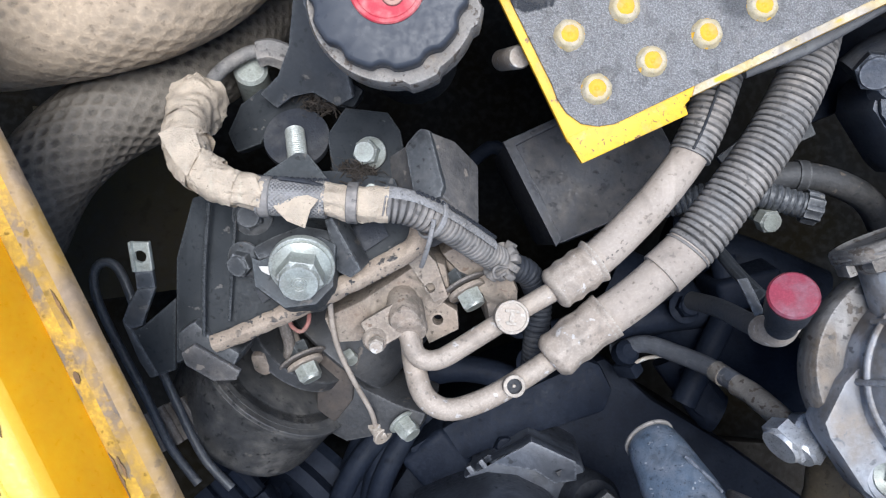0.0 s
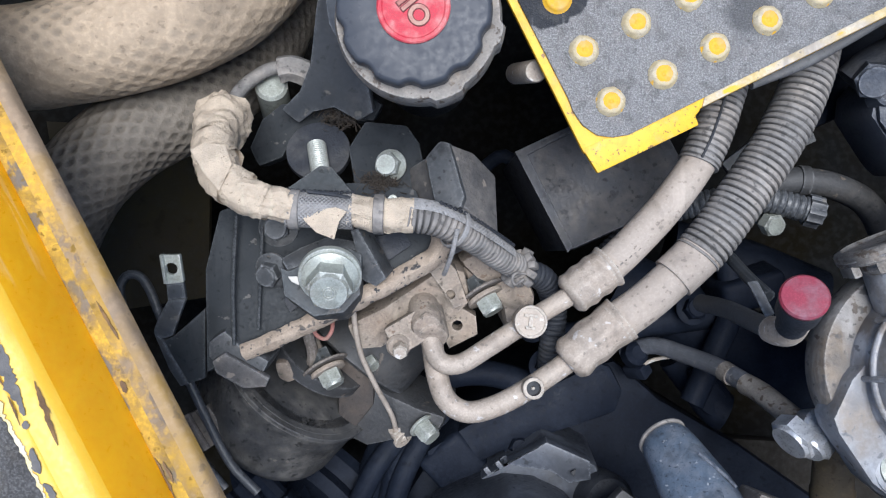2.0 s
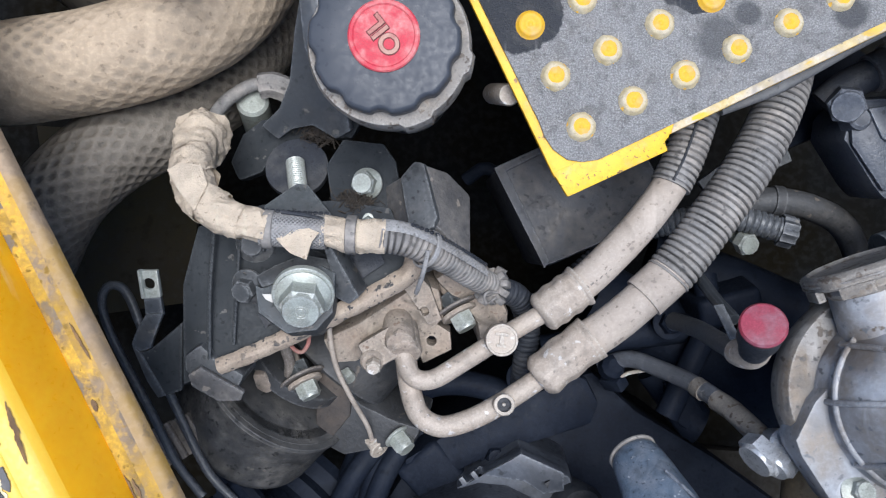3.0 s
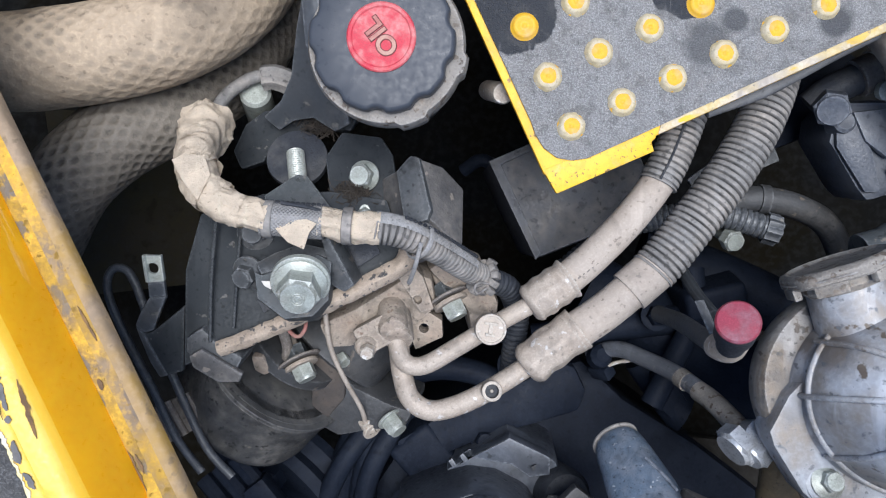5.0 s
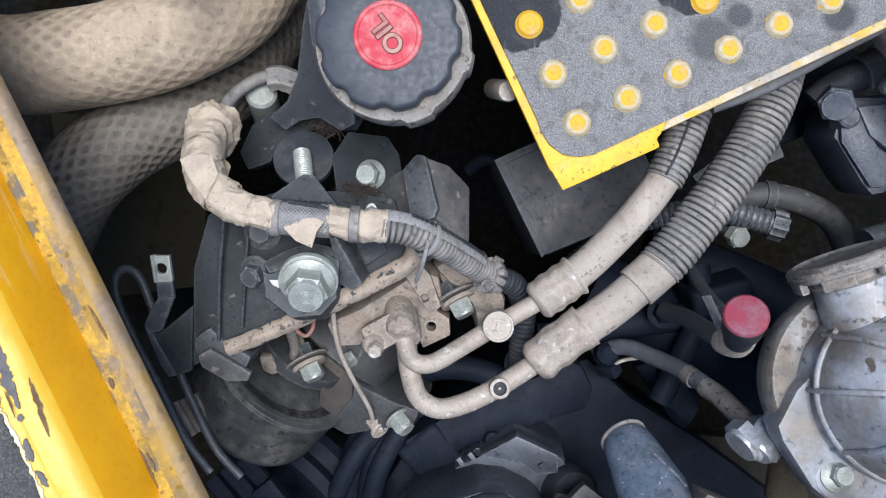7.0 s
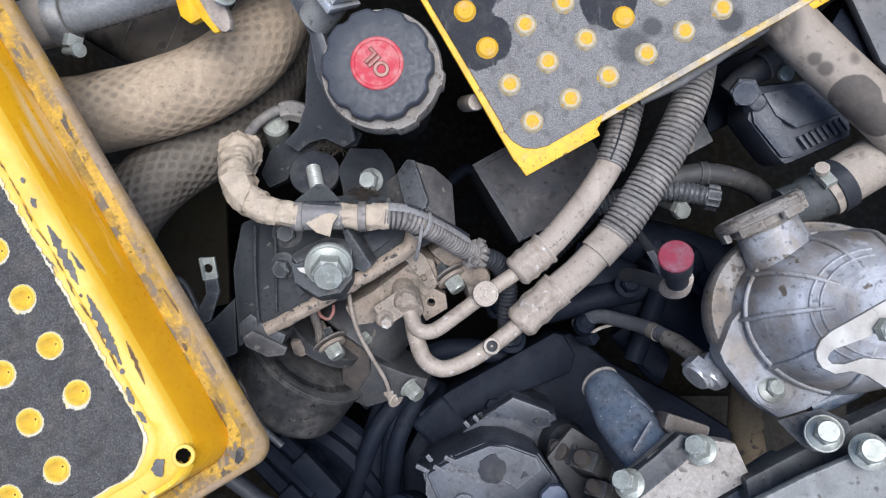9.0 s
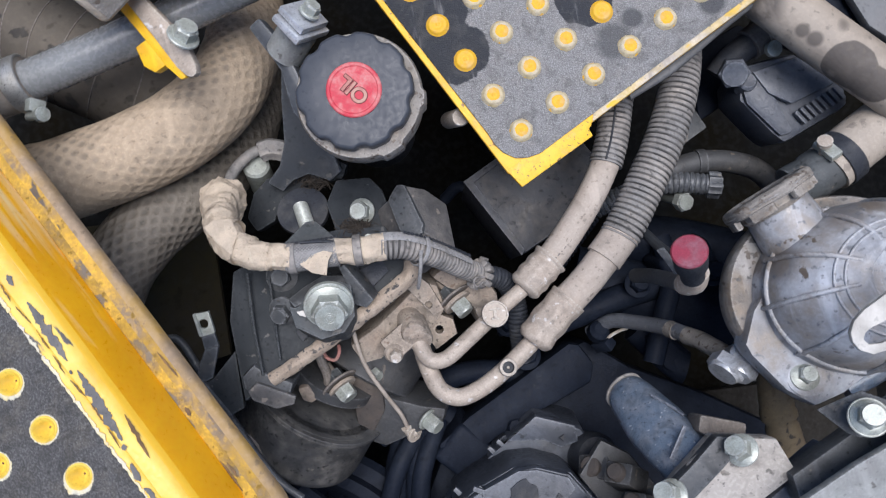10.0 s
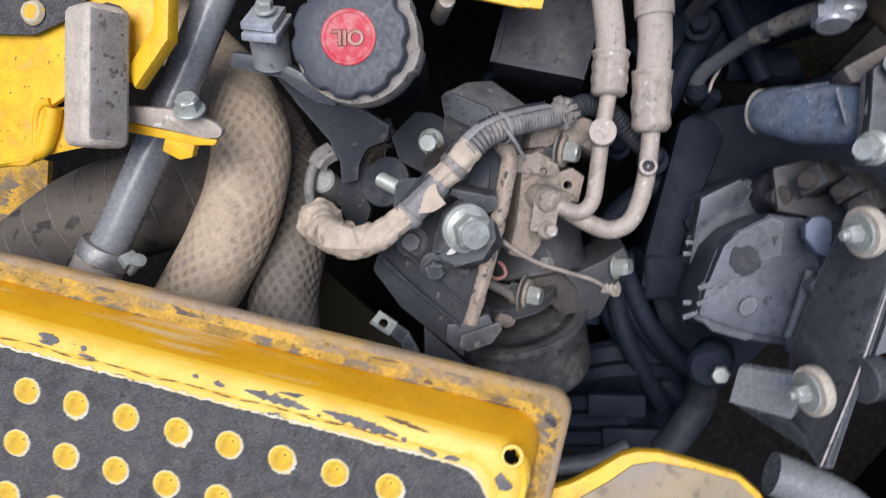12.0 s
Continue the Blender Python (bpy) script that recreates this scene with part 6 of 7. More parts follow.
part("rim", slab([(0.0424, 0.0756, -0.0930), (0.0950, 0.0994, -0.0930), (0.0951, 0.0947, -0.0930), (0.0521, 0.0732, -0.0930), (0.0847, 0.0058, -0.0930), (0.0804, 0.0005, -0.0930)], 0.006, 0.001), BOXTOP, bx)

# ---- red-capped sensor ----
rs = thing("pressure_switch", (0.1779, -0.0259, 0.0600), "red capped switch on a dusty grey elbow", "switch")
RW = (V((0.1640, -0.0224, 0.0940)) - V((0.1748, -0.0383, 0.0580))).normalized()
part("cap", lathe([(0.0105, -0.004), (0.0118, -0.002), (0.0118, 0.0), (0.0108, 0.0012), (0.001, 0.0016)], axis((0.1640, -0.0224, 0.0940), RW), 36), REDCAP, rs, "faded red cap")
part("body", lathe([(0.0085, -0.045), (0.0085, -0.03), (0.0112, -0.022), (0.0116, -0.003)], axis((0.1640, -0.0224, 0.0940), RW), 36), RUBBER, rs, "black rubber body")
part("elbow", tube([(0.1820, -0.0382, 0.0480), (0.1830, -0.0457, 0.0360), (0.1810, -0.0467, 0.0270), (0.1801, -0.0460, 0.0200)], 0.0082, 20, 0.003), PIPE, rs, "dusty elbow")
# Lower run of the elbow, its colour darkened for the shade it enters.
part("pipe", tube([(0.1813, -0.0465, 0.0280), (0.1780, -0.0442, 0.0100), (0.1735, -0.0380, -0.0300), (0.1667, -0.0354, -0.0600)], 0.0062, 16, 0.004), ENGINE_LIGHT, rs, "dark pipe")
part("tab", slab([(0.1621, -0.0174, 0.0300), (0.1680, -0.0166, 0.0300), (0.1712, -0.0255, 0.0340), (0.1752, -0.0355, 0.0360), (0.1705, -0.0376, 0.0340), (0.1661, -0.0268, 0.0320)], 0.003, 0.0006), BLACK_DUSTY, rs)
part("rod", tube([(0.1701, -0.0017, -0.0200), (0.1708, -0.0154, 0.0100), (0.1744, -0.0259, 0.0300)], 0.004, 10, 0.004), BLACK, rs)

# ---- pump with domed housing ----
pump = thing("pump", (0.3062, -0.0711, 0.0200), "silver cast aluminium pump housing with ribbed dome and filler neck", "pump")
PM = axis((0.3066, -0.0741, 0.0220), (0.06, 0.12, 1.0), (1, 0, 0)) @ Matrix.Diagonal((1, 0.80, 1, 1))
part("dome", lathe([(0.070, -0.06), (0.078, -0.05), (0.0795, -0.01), (0.0788, -0.002), (0.078, 0.001), (0.077, 0.003), (0.076, 0.014), (0.070, 0.034), (0.056, 0.050), (0.040, 0.058), (0.036, 0.0592), (0.033, 0.0604), (0.029, 0.0600)], PM, 80), PUMPALU, pump, "ribbed cast dome")
mouth = part("threaded_mouth", join(ring(0.0225, 0.029, 0.020, PM @ pose(0, 0, 0.0402), 48), lathe([(0.0225, 0.030), (0.0225, 0.036), (0.008, 0.041)], PM, 32)), PUMPALU, pump, "threaded open mouth")
for k in range(6):
    part("thread", join(ring(0.0195, 0.0230, 0.0014, PM @ pose(0, 0, 0.0420 + 0.0030 * k), 40)), PUMPALU, mouth)
for k, a in enumerate((146, 178, 214, 110, 74, 252)):
    rib = [PM @ Vector((r * math.cos(radians(a + tw)), r * math.sin(radians(a + tw)), h)) for r, h, tw in ((0.036, 0.058, 0), (0.056, 0.0505, 1), (0.070, 0.0345, 2), (0.0765, 0.014, 3), (0.078, 0.003, 3))]
    part("rib", tube(rib, 0.0019, 10, 0.004), PUMPALU, pump)
part("rim_band", tube([PM @ Vector((0.0765 * math.cos(radians(a)), 0.0765 * math.sin(radians(a)), 0.010)) for a in range(100, 262, 12)], 0.0022, 10, 0.005), PUMPALU, pump)
part("foot_plate", slab([(0.2333, -0.0621, 0.0300), (0.2220, -0.0745, 0.0300), (0.2109, -0.0972, 0.0300), (0.2138, -0.1062, 0.0300), (0.2328, -0.1353, 0.0300), (0.2511, -0.1506, 0.0300), (0.2735, -0.1455, 0.0300), (0.3087, -0.1283, 0.0300), (0.3236, -0.1214, 0.0300), (0.3073, -0.1008, 0.0300)], 0.026, 0.004), PUMPALU, pump, "flat cast foot plate")
part("rear_rim", lathe([(0.060, -0.03), (0.0865, -0.03), (0.088, -0.026), (0.088, -0.012), (0.086, -0.009), (0.076, -0.008)], PM @ pose(-0.008, 0.004, 0), 80), PUMPRIM, pump, "dark stained rear rim")
for r_, h_ in ((0.0445, 0.0562), (0.0505, 0.0532)):
    part("ring_rib", tube([PM @ Vector((r_ * math.cos(radians(a)), r_ * math.sin(radians(a)), h_ - 0.0002)) for a in range(90, 271, 10)], 0.0011, 10, 0.004), PUMPALU, pump)
part("boss", lathe([(0.018, -0.006), (0.016, 0.002), (0.013, 0.003)], axis((0.2501, -0.1269, 0.0270), (0.05, 0.1, 1)), 32), PUMPALU, pump)
bolt((0.2478, -0.1273, 0.0290), (0.1, 0.25, 0.95), 0.012, 0.006, "", parent=pump, flange=0.011)
part("plug", join(lathe([(0.011, -0.02), (0.011, 0.004), (0.009, 0.006)], axis((0.2243, -0.0859, 0.0020), (-0.35, 0.1, 0.9)), 28), hexagon(0.014, 0.006, axis((0.2221, -0.0845, 0.0060), (-0.35, 0.1, 0.9)))), PUMPALU, pump, "hex plug")
part("spout", tube([(0.2785, -0.1447, 0.0200), (0.3089, -0.1338, 0.0220), (0.3217, -0.1251, 0.0240)], 0.009, 16, 0.004), BOOT, pump)
NW = Vector((-0.35, 0.92, -0.06)).normalized()
part("filler_neck", lathe([(0.030, -0.055), (0.026, -0.035), (0.0235, -0.005)], axis((0.2551, 0.0023, 0.0220), NW), 40), PUMPALU, pump, "filler neck")
FC = axis((0.2476, 0.0096, 0.0300), NW) @ Matrix.Scale(0.90, 4)
fcap = part("filler_cap", lathe([(0.024, -0.020), (0.028, -0.016), (0.0285, -0.011), (0.036, -0.0105), (0.0375, -0.009), (0.0375, -0.0035), (0.036, -0.0015), (0.033, -0.0005), (0.0315, -0.0022), (0.030, -0.0028), (0.012, -0.0022), (0.001, -0.0020)], FC, 72, lambda a, k: 1.0 + (0.03 * math.cos(6 * a) if 3 <= k <= 6 else 0.0) + 0.012 * noise.noise((math.cos(a) * 3, math.sin(a) * 3, k * 0.3))), COLLAR, pump, "dusty rusted filler cap")
for k in range(6):
    a = k * 60 + 22
    part("cap_ear", box((0.021, 0.0055, 0.008), FC @ pose(0.0335 * math.cos(radians(a)), 0.0335 * math.sin(radians(a)), -0.0135, 0, 0, a + 90), 0.0015), COLLAR, fcap)
part("cap_seam", ring(0.0370, 0.0381, 0.0016, FC @ pose(0, 0, -0.0072), 72), PUMPRIM, fcap, "dark seam round the cap")
# white lever over the pump
wl = thing("lever", (0.2543, -0.0923, 0.1300), "white painted steel lever with a long slot", "lever")
part("arm", slab([(0.2343, -0.0933, 0.1320), (0.2341, -0.0876, 0.1320), (0.2378, -0.0812, 0.1320), (0.2451, -0.0760, 0.1320), (0.2583, -0.0701, 0.1320), (0.2723, -0.0636, 0.1320), (0.2916, -0.0546, 0.1320), (0.2962, -0.0699, 0.1320), (0.2770, -0.0784, 0.1320), (0.2680, -0.0814, 0.1320), (0.2562, -0.0848, 0.1320), (0.2472, -0.0871, 0.1320), (0.2428, -0.0893, 0.1320), (0.2409, -0.0931, 0.1320), (0.2435, -0.0964, 0.1320), (0.2509, -0.0970, 0.1320), (0.2634, -0.0941, 0.1320), (0.2765, -0.0960, 0.1320), (0.2843, -0.1037, 0.1320), (0.2820, -0.1186, 0.1320), (0.2645, -0.1054, 0.1320), (0.2547, -0.1018, 0.1320), (0.2446, -0.1027, 0.1320), (0.2373, -0.0987, 0.1320)], 0.004, 0.0008), WHITE, wl)
bolt((0.2774, -0.0779, 0.1340), (0.1, 0.1, 1), 0.014, 0.008, "", parent=wl)

# outlet hose with clamp
oh = thing("outlet_hose", (0.3363, 0.0320, 0.0000), "dusty beige rubber hose clamped onto the pump outlet", "hose")
part("hose", tube([(0.3186, 0.0182, -0.0080), (0.3394, 0.0302, -0.0060), (0.3683, 0.0442, -0.0060), (0.4288, 0.0705, -0.0100), (0.4911, 0.0974, -0.0150)], 0.0205, 36, 0.006), BEIGE, oh)
part("outlet", tube([(0.2864, 0.0084, -0.0100), (0.3026, 0.0136, -0.0090), (0.3220, 0.0203, -0.0080)], 0.0175, 28, 0.004, lambda s, a: 0.0175 if s < 0.02 else 0.019), IRON, oh, "cast outlet stub")
OW = V((0.3683, 0.0442, -0.0060)) - V((0.3186, 0.0182, -0.0080))
bnd = part("band", ring(0.0203, 0.0219, 0.013, axis((0.3234, 0.0210, -0.0070), OW), 48), RUBBER, oh, "dark steel clamp band")
part("screw", lathe([(0.0035, -0.012), (0.0035, 0.0), (0.0056, 0.0), (0.0056, 0.004), (0.003, 0.0045)], axis((0.3086, 0.0357, 0.0140), (-0.2, 0.5, 0.85)), 24), PIPE, bnd, "slotted clamp screw")
part("tab", box((0.02, 0.010, 0.006), axis((0.3120, 0.0316, 0.0100), (-0.2, 0.5, 0.85)), 0.001), ZINC, bnd)

# upper beige pipe with dark stains, grey panels beyond
bpipe = thing("pipe", (0.3258, 0.1191, 0.0180), "thick dusty beige pipe with dark wet stains", "pipe")
part("tube", tube([(0.2652, 0.1861, 0.0180), (0.2931, 0.1505, 0.0180), (0.3212, 0.1172, 0.0180), (0.3493, 0.0862, 0.0180), (0.4133, 0.0151, 0.0180)], 0.0205, 40, 0.006), STAINED, bpipe)
single("panel", slab([(0.3522, 0.1953, -0.0100), (0.4506, 0.1976, -0.0100), (0.4373, 0.0629, -0.0100), (0.3781, 0.1231, -0.0100)], 0.01, 0.002), GREYPANEL, "grey dusty steel panel behind the pipe", "panel")
single("dark_tank", tube([(0.3509, 0.1645, -0.0600), (0.3886, 0.1365, -0.0600), (0.4442, 0.0870, -0.0600)], 0.035, 32, 0.006), ENGINE, "rounded dark tank behind the beige pipe", "tank")

# ---- sensor box with ribs ----
sb = thing("relay_box", (0.3264, 0.0851, -0.0450), "black plastic housing with moulded ribs", "housing")
part("body", slab([(0.2800, 0.1060, -0.0420), (0.2900, 0.1190, -0.0400), (0.3310, 0.1200, -0.0380), (0.3400, 0.1100, -0.0380), (0.3670, 0.0830, -0.0400), (0.3670, 0.0680, -0.0420), (0.3090, 0.0470, -0.0460), (0.3000, 0.0580, -0.0460), (0.2790, 0.0900, -0.0460)], 0.06, 0.009), PLASTIC, sb)
part("lid", slab([(0.2900, 0.1100, -0.0340), (0.3280, 0.1150, -0.0340), (0.3350, 0.1060, -0.0340), (0.3560, 0.0880, -0.0350), (0.3170, 0.0780, -0.0360), (0.3000, 0.0900, -0.0350)], 0.006, 0.002), BOXLID, sb, "dusty raised lid")
part("flank", slab([(0.2800, 0.1040, -0.0380), (0.2910, 0.1100, -0.0360), (0.3070, 0.0830, -0.0370), (0.3160, 0.0550, -0.0420), (0.3050, 0.0540, -0.0420), (0.2830, 0.0860, -0.0420)], 0.008, 0.003), PLASTIC, sb)
for k in range(8):
    t = k / 7
    c = V((0.3230, 0.0660, -0.0400)) * (1 - t) + V((0.3590, 0.0800, -0.0400)) * t
    part("rib", box((0.0034, 0.013, 0.005), axis(c, (0, 0, 1), (0.82, 0.5, 0)), 0.0012), PLASTIC, sb)
part("corner_screw", lathe([(0.008, -0.01), (0.008, 0.003), (0.006, 0.005), (0.001, 0.004)], axis((0.2858, 0.1032, -0.0400), (0, 0.1, 1)), 20), PLASTIC, sb)
sf = thing("hose_fitting", (0.2763, 0.1183, -0.0350), "black hex fitting with a clamped dusty hose", "fitting")
part("elbow", tube([(0.2674, 0.1153, -0.0500), (0.2786, 0.1255, -0.0450), (0.2943, 0.1338, -0.0400), (0.3137, 0.1431, -0.0380), (0.3346, 0.1587, -0.0380)], 0.011, 20, 0.004), RUBBER, sf)
part("nut", hexagon(0.022, 0.012, axis((0.2762, 0.1142, -0.0380), (-0.3, -0.4, 0.85))), PLASTIC, sf)
part("sleeve", tube([(0.2939, 0.1336, -0.0390), (0.3061, 0.1393, -0.0380), (0.3187, 0.1442, -0.0380)], 0.0135, 24, 0.003), TAN_DARK, sf, "dusty hose end")
part("band", ring(0.0135, 0.0150, 0.009, axis((0.3046, 0.1389, -0.0380), V((0.3187, 0.1442, -0.0380)) - V((0.2939, 0.1336, -0.0390))), 36), PIPE, sf, "worm drive clamp band")
part("screw", lathe([(0.0065, 0), (0.0065, 0.005), (0.004, 0.006)], axis((0.3055, 0.1234, -0.0260), (0.1, -0.2, 0.95)), 20), ZINC, sf)
single("shield", slab([(0.2439, 0.1014, -0.0950), (0.2575, 0.1057, -0.0950), (0.2674, 0.0812, -0.0950), (0.2057, 0.0531, -0.0950), (0.1962, 0.0654, -0.0950)], 0.006, 0.001), BLACK_DUSTY, "dark dusty steel shield behind the conduit", "shield")
single("dark_bracket", slab([(0.2722, 0.1537, -0.1100), (0.3224, 0.1718, -0.1100), (0.3531, 0.1532, -0.1100), (0.3136, 0.1344, -0.1100), (0.3134, 0.1085, -0.1150), (0.2703, 0.0909, -0.1200)], 0.03, 0.004), ENGINE, "dark steel bracket in shade", "bracket")

# small hoses below the conduit
sh = thing("heater_hose", (0.2594, 0.0489, -0.0850), "dusty grey-brown hose with a joint ring", "hose")
part("hose", tube([(0.1938, 0.0367, -0.0950), (0.2240, 0.0477, -0.0880), (0.2492, 0.0507, -0.0850), (0.2809, 0.0445, -0.0880), (0.3098, 0.0284, -0.0980), (0.3374, -0.0121, -0.1200)], 0.0098, 24, 0.004), DARKCAST, sh)
part("joint", tube([(0.2472, 0.0508, -0.0850), (0.2544, 0.0503, -0.0850)], 0.0112, 24, 0.002), DARKCAST, sh)
sc = thing("cut_conduit", (0.2393, 0.0313, -0.0760), "corrugated conduit with a ragged cut end", "conduit")
part("conduit", tube([(0.1489, 0.0282, -0.1100), (0.1886, 0.0371, -0.0950), (0.2219, 0.0371, -0.0840), (0.2501, 0.0292, -0.0780)], 0.0095, 24, 0.0008, ridges(0.0095, 0.0045, 0.0014)), ARM, sc)
part("cut_end", tube([(0.2501, 0.0292, -0.0780), (0.2557, 0.0276, -0.0770), (0.2587, 0.0269, -0.0770)], 0.0112, 36, 0.001, lambda s, a: 0.0112 + 0.0018 * math.sin(10 * a) * 0.5), ARM, sc)
part("cable", tube([(0.0936, -0.0210, -0.1050), (0.1163, -0.0016, -0.1050), (0.1484, 0.0270, -0.1080)], 0.0125, 24, 0.0008, ridges(0.0125, 0.0048, 0.0016)), RUBBER, sc)
bolt((0.2269, 0.0205, -0.0880), (0.2, -0.3, 0.9), 0.015, 0.010, "dull steel bolt deep in the bay", "deep bolts", shank=0.03)

# ---- fuel pipe with union nut ----
fp = thing("fuel_pipe", (0.2013, -0.0947, -0.0700), "dark steel pipe with dusty sleeve and union nut", "pipe")
part("pipe", tube([(0.1400, -0.0842, -0.1700), (0.1584, -0.0759, -0.1500), (0.1768, -0.0805, -0.1300), (0.1952, -0.0879, -0.1000), (0.2102, -0.1004, -0.0600), (0.2187, -0.1146, -0.0180)], 0.0070, 20, 0.004), HAZE, fp)
part("sleeve", tube([(0.1962, -0.0888, -0.0980), (0.1995, -0.0915, -0.0900)], 0.0077, 24, 0.002), COLLAR, fp, "dusty band on the pipe")
part("sleeve", tube([(0.2040, -0.0952, -0.0780), (0.2102, -0.1004, -0.0600), (0.2187, -0.1146, -0.0180)], 0.0077, 24, 0.004), COLLAR, fp, "dusty paint on the pipe")
FW = V((0.2187, -0.1146, -0.0180)) - V((0.2102, -0.1004, -0.0600))
FW.z *= 0.35
part("union_nut", hexagon(0.026, 0.012, axis((0.2138, -0.1149, -0.0160), (-0.72, -0.52, 0.25))), BRIGHT, fp, "bright union nut")
part("union_body", join(hexagon(0.024, 0.012, axis((0.2221, -0.1167, -0.0140), (-0.62, -0.6, 0.3))), lathe([(0.011, -0.02), (0.012, 0.004), (0.010, 0.006)], axis((0.2227, -0.1119, -0.0120), (0.1, 0.2, 0.95)), 24)), BRIGHT, fp)
single("beige_hose", tube([(0.2845, -0.1238, -0.0950), (0.2727, -0.1634, -0.0900), (0.2751, -0.2005, -0.0950), (0.2922, -0.2446, -0.1200)], 0.0145, 28, 0.003, lambda s, a: 0.0145 + (0.0012 if abs(s - 0.058) < 0.005 else -0.0014 if abs(s - 0.066) < 0.003 else 0)), OCHRE, "ochre-beige hose dropping into the bay", "hose")
single("dark_hose", tube([(0.1906, -0.0893, -0.1900), (0.2065, -0.1112, -0.1900), (0.2237, -0.1354, -0.1850), (0.2290, -0.1386, -0.1840)], 0.017, 20, 0.005), ENGINE, "dark rubber hose stub in shade", "hose")
wt = thing("wire_terminal", (0.1460, -0.0925, -0.1600), "grimy wire terminal with a curl of wire", "terminal")
part("lug", join(lathe([(0.010, 0), (0.010, 0.01), (0.006, 0.014)], axis((0.1441, -0.0857, -0.1620), (0.2, 0.3, 0.9)), 12), box((0.012, 0.012, 0.02), pose(*(0.1494, -0.0977, -0.1650), 20, 30, 40), 0.002)), ENGINE, wt)
part("wire", tube([(0.1457, -0.0970, -0.1600), (0.1597, -0.0887, -0.1560), (0.1756, -0.0850, -0.1500)], 0.0016, 8, 0.003), PIPE, wt)

# ---- rubber boot ----
BT = [(0.1348, -0.1254, -0.0480), (0.1396, -0.1351, -0.0340), (0.1458, -0.1500, -0.0160), (0.1530, -0.1644, 0.0040), (0.1597, -0.1762, 0.0160)]
boot = thing("rubber_boot", BT[3], "blue-grey rubber boot over a cable end", "boot")
part("sleeve", tube(BT, 0.026, 44, 0.003, lambda s, a: 0.0226 * min(1.0, 0.62 + 0.38 * math.sqrt(max(0.0, s) / 0.045)) * (1.0 + 0.055 * math.cos(4 * a + 0.6) * min(1.0, max(0.0, s) / 0.03) + 0.02 * noise.noise((s * 60, math.cos(a), math.sin(a))))), BOOT, boot, sharp=70)
bd = (V(BT[1]) - V(BT[0])).normalized()
part("rim", ring(0.0135, 0.0172, 0.002, axis(V(BT[0]) - bd * 0.001, bd), 40), CONDUIT, boot, "worn pale rim")
part("label_bar", box((0.026, 0.0035, 0.0016), axis(V((0.1473, -0.1548, 0.0330)), (0.1, 0.1, 1), (0.62, 0.78, 0)), 0.0006), VALVE, boot)
part("seam", tube([(0.1458, -0.1260, -0.0080), (0.1560, -0.1350, 0.0020), (0.1626, -0.1424, 0.0080)], 0.0012, 8, 0.003), VALVE, boot)
part("tail", tube([(0.1603, -0.1703, 0.0000), (0.1792, -0.1739, 0.0100), (0.1978, -0.1730, 0.0200)], 0.018, 24, 0.005), RUBBER, boot)

# ---- engine mount bracket with bolts ----
eb = thing("engine_bracket", (0.1708, -0.1907, 0.0500), "dust-caked steel mount bracket with two large bolts", "bracket")
part("top_plate", slab([(0.1655, -0.1486, 0.0600), (0.2059, -0.1580, 0.0620), (0.2146, -0.1837, 0.0620), (0.1841, -0.1978, 0.0620), (0.1424, -0.2177, 0.0620), (0.1180, -0.1832, 0.0600)], 0.02, 0.003), DUSTPLATE, eb, "dust-caked top plate")
part("edge_plate", slab([(0.1658, -0.1481, 0.0635), (0.1872, -0.1530, 0.0635), (0.1652, -0.1703, 0.0635), (0.1273, -0.1957, 0.0635), (0.1174, -0.1817, 0.0635), (0.1454, -0.1636, 0.0635)], 0.012, 0.0015), BLACK_DUSTY, eb)
part("rear_block", slab([(0.1682, -0.1390, 0.0300), (0.1998, -0.1519, 0.0300), (0.1942, -0.1673, 0.0320), (0.1748, -0.1613, 0.0320), (0.1637, -0.1504, 0.0300)], 0.03, 0.003), TAN_DARK, eb, "rusty block")
bolt((0.1800, -0.1603, 0.0640), (-0.52, 0.45, 0.72), 0.0145, 0.013, "", parent=eb, flange=0.0110)
bolt((0.1281, -0.1808, 0.0620), (-0.52, 0.45, 0.72), 0.0145, 0.013, "", parent=eb, flange=0.0110)
# rails
single("frame_rail", slab([(0.2487, -0.1738, 0.0480), (0.1707, -0.2149, 0.0480), (0.0266, -0.2726, 0.0480), (0.0731, -0.2975, 0.0480), (0.2135, -0.2317, 0.0480)], 0.03, 0.003), HAZE, "dusty dark steel frame rail", "rail")
single("frame_rail", slab([(0.2005, -0.2189, 0.0800), (0.1363, -0.2431, 0.0800), (0.0494, -0.2785, 0.0800), (0.0991, -0.3051, 0.0800), (0.1689, -0.2709, 0.0800)], 0.012, 0.002), RAIL, "pale dusty steel rail", "rail")
single("fender", slab([(0.1716, -0.2410, 0.1040), (0.0826, -0.2847, 0.1040), (0.1245, -0.3184, 0.1040)], 0.006, 0.002), YELLOW, "yellow painted steel fender edge", "fender")
tab = thing("pump_tab", (0.2480, -0.1454, 0.0900), "dark steel tab bolted to the pump foot", "tab")
part("plate", slab([(0.2324, -0.1424, 0.0700), (0.2518, -0.1357, 0.0780), (0.2578, -0.1332, 0.0820), (0.2703, -0.1411, 0.0920), (0.2728, -0.1477, 0.0920), (0.2581, -0.1613, 0.0900), (0.2486, -0.1615, 0.0860), (0.2431, -0.1582, 0.0820)], 0.005, 0.001), BLACK_DUSTY, tab)
bolt((0.2527, -0.1480, 0.0940), (-0.25, 0.30, 0.92), 0.0145, 0.012, "", parent=tab, washer=0.0125, flange=0.0112)
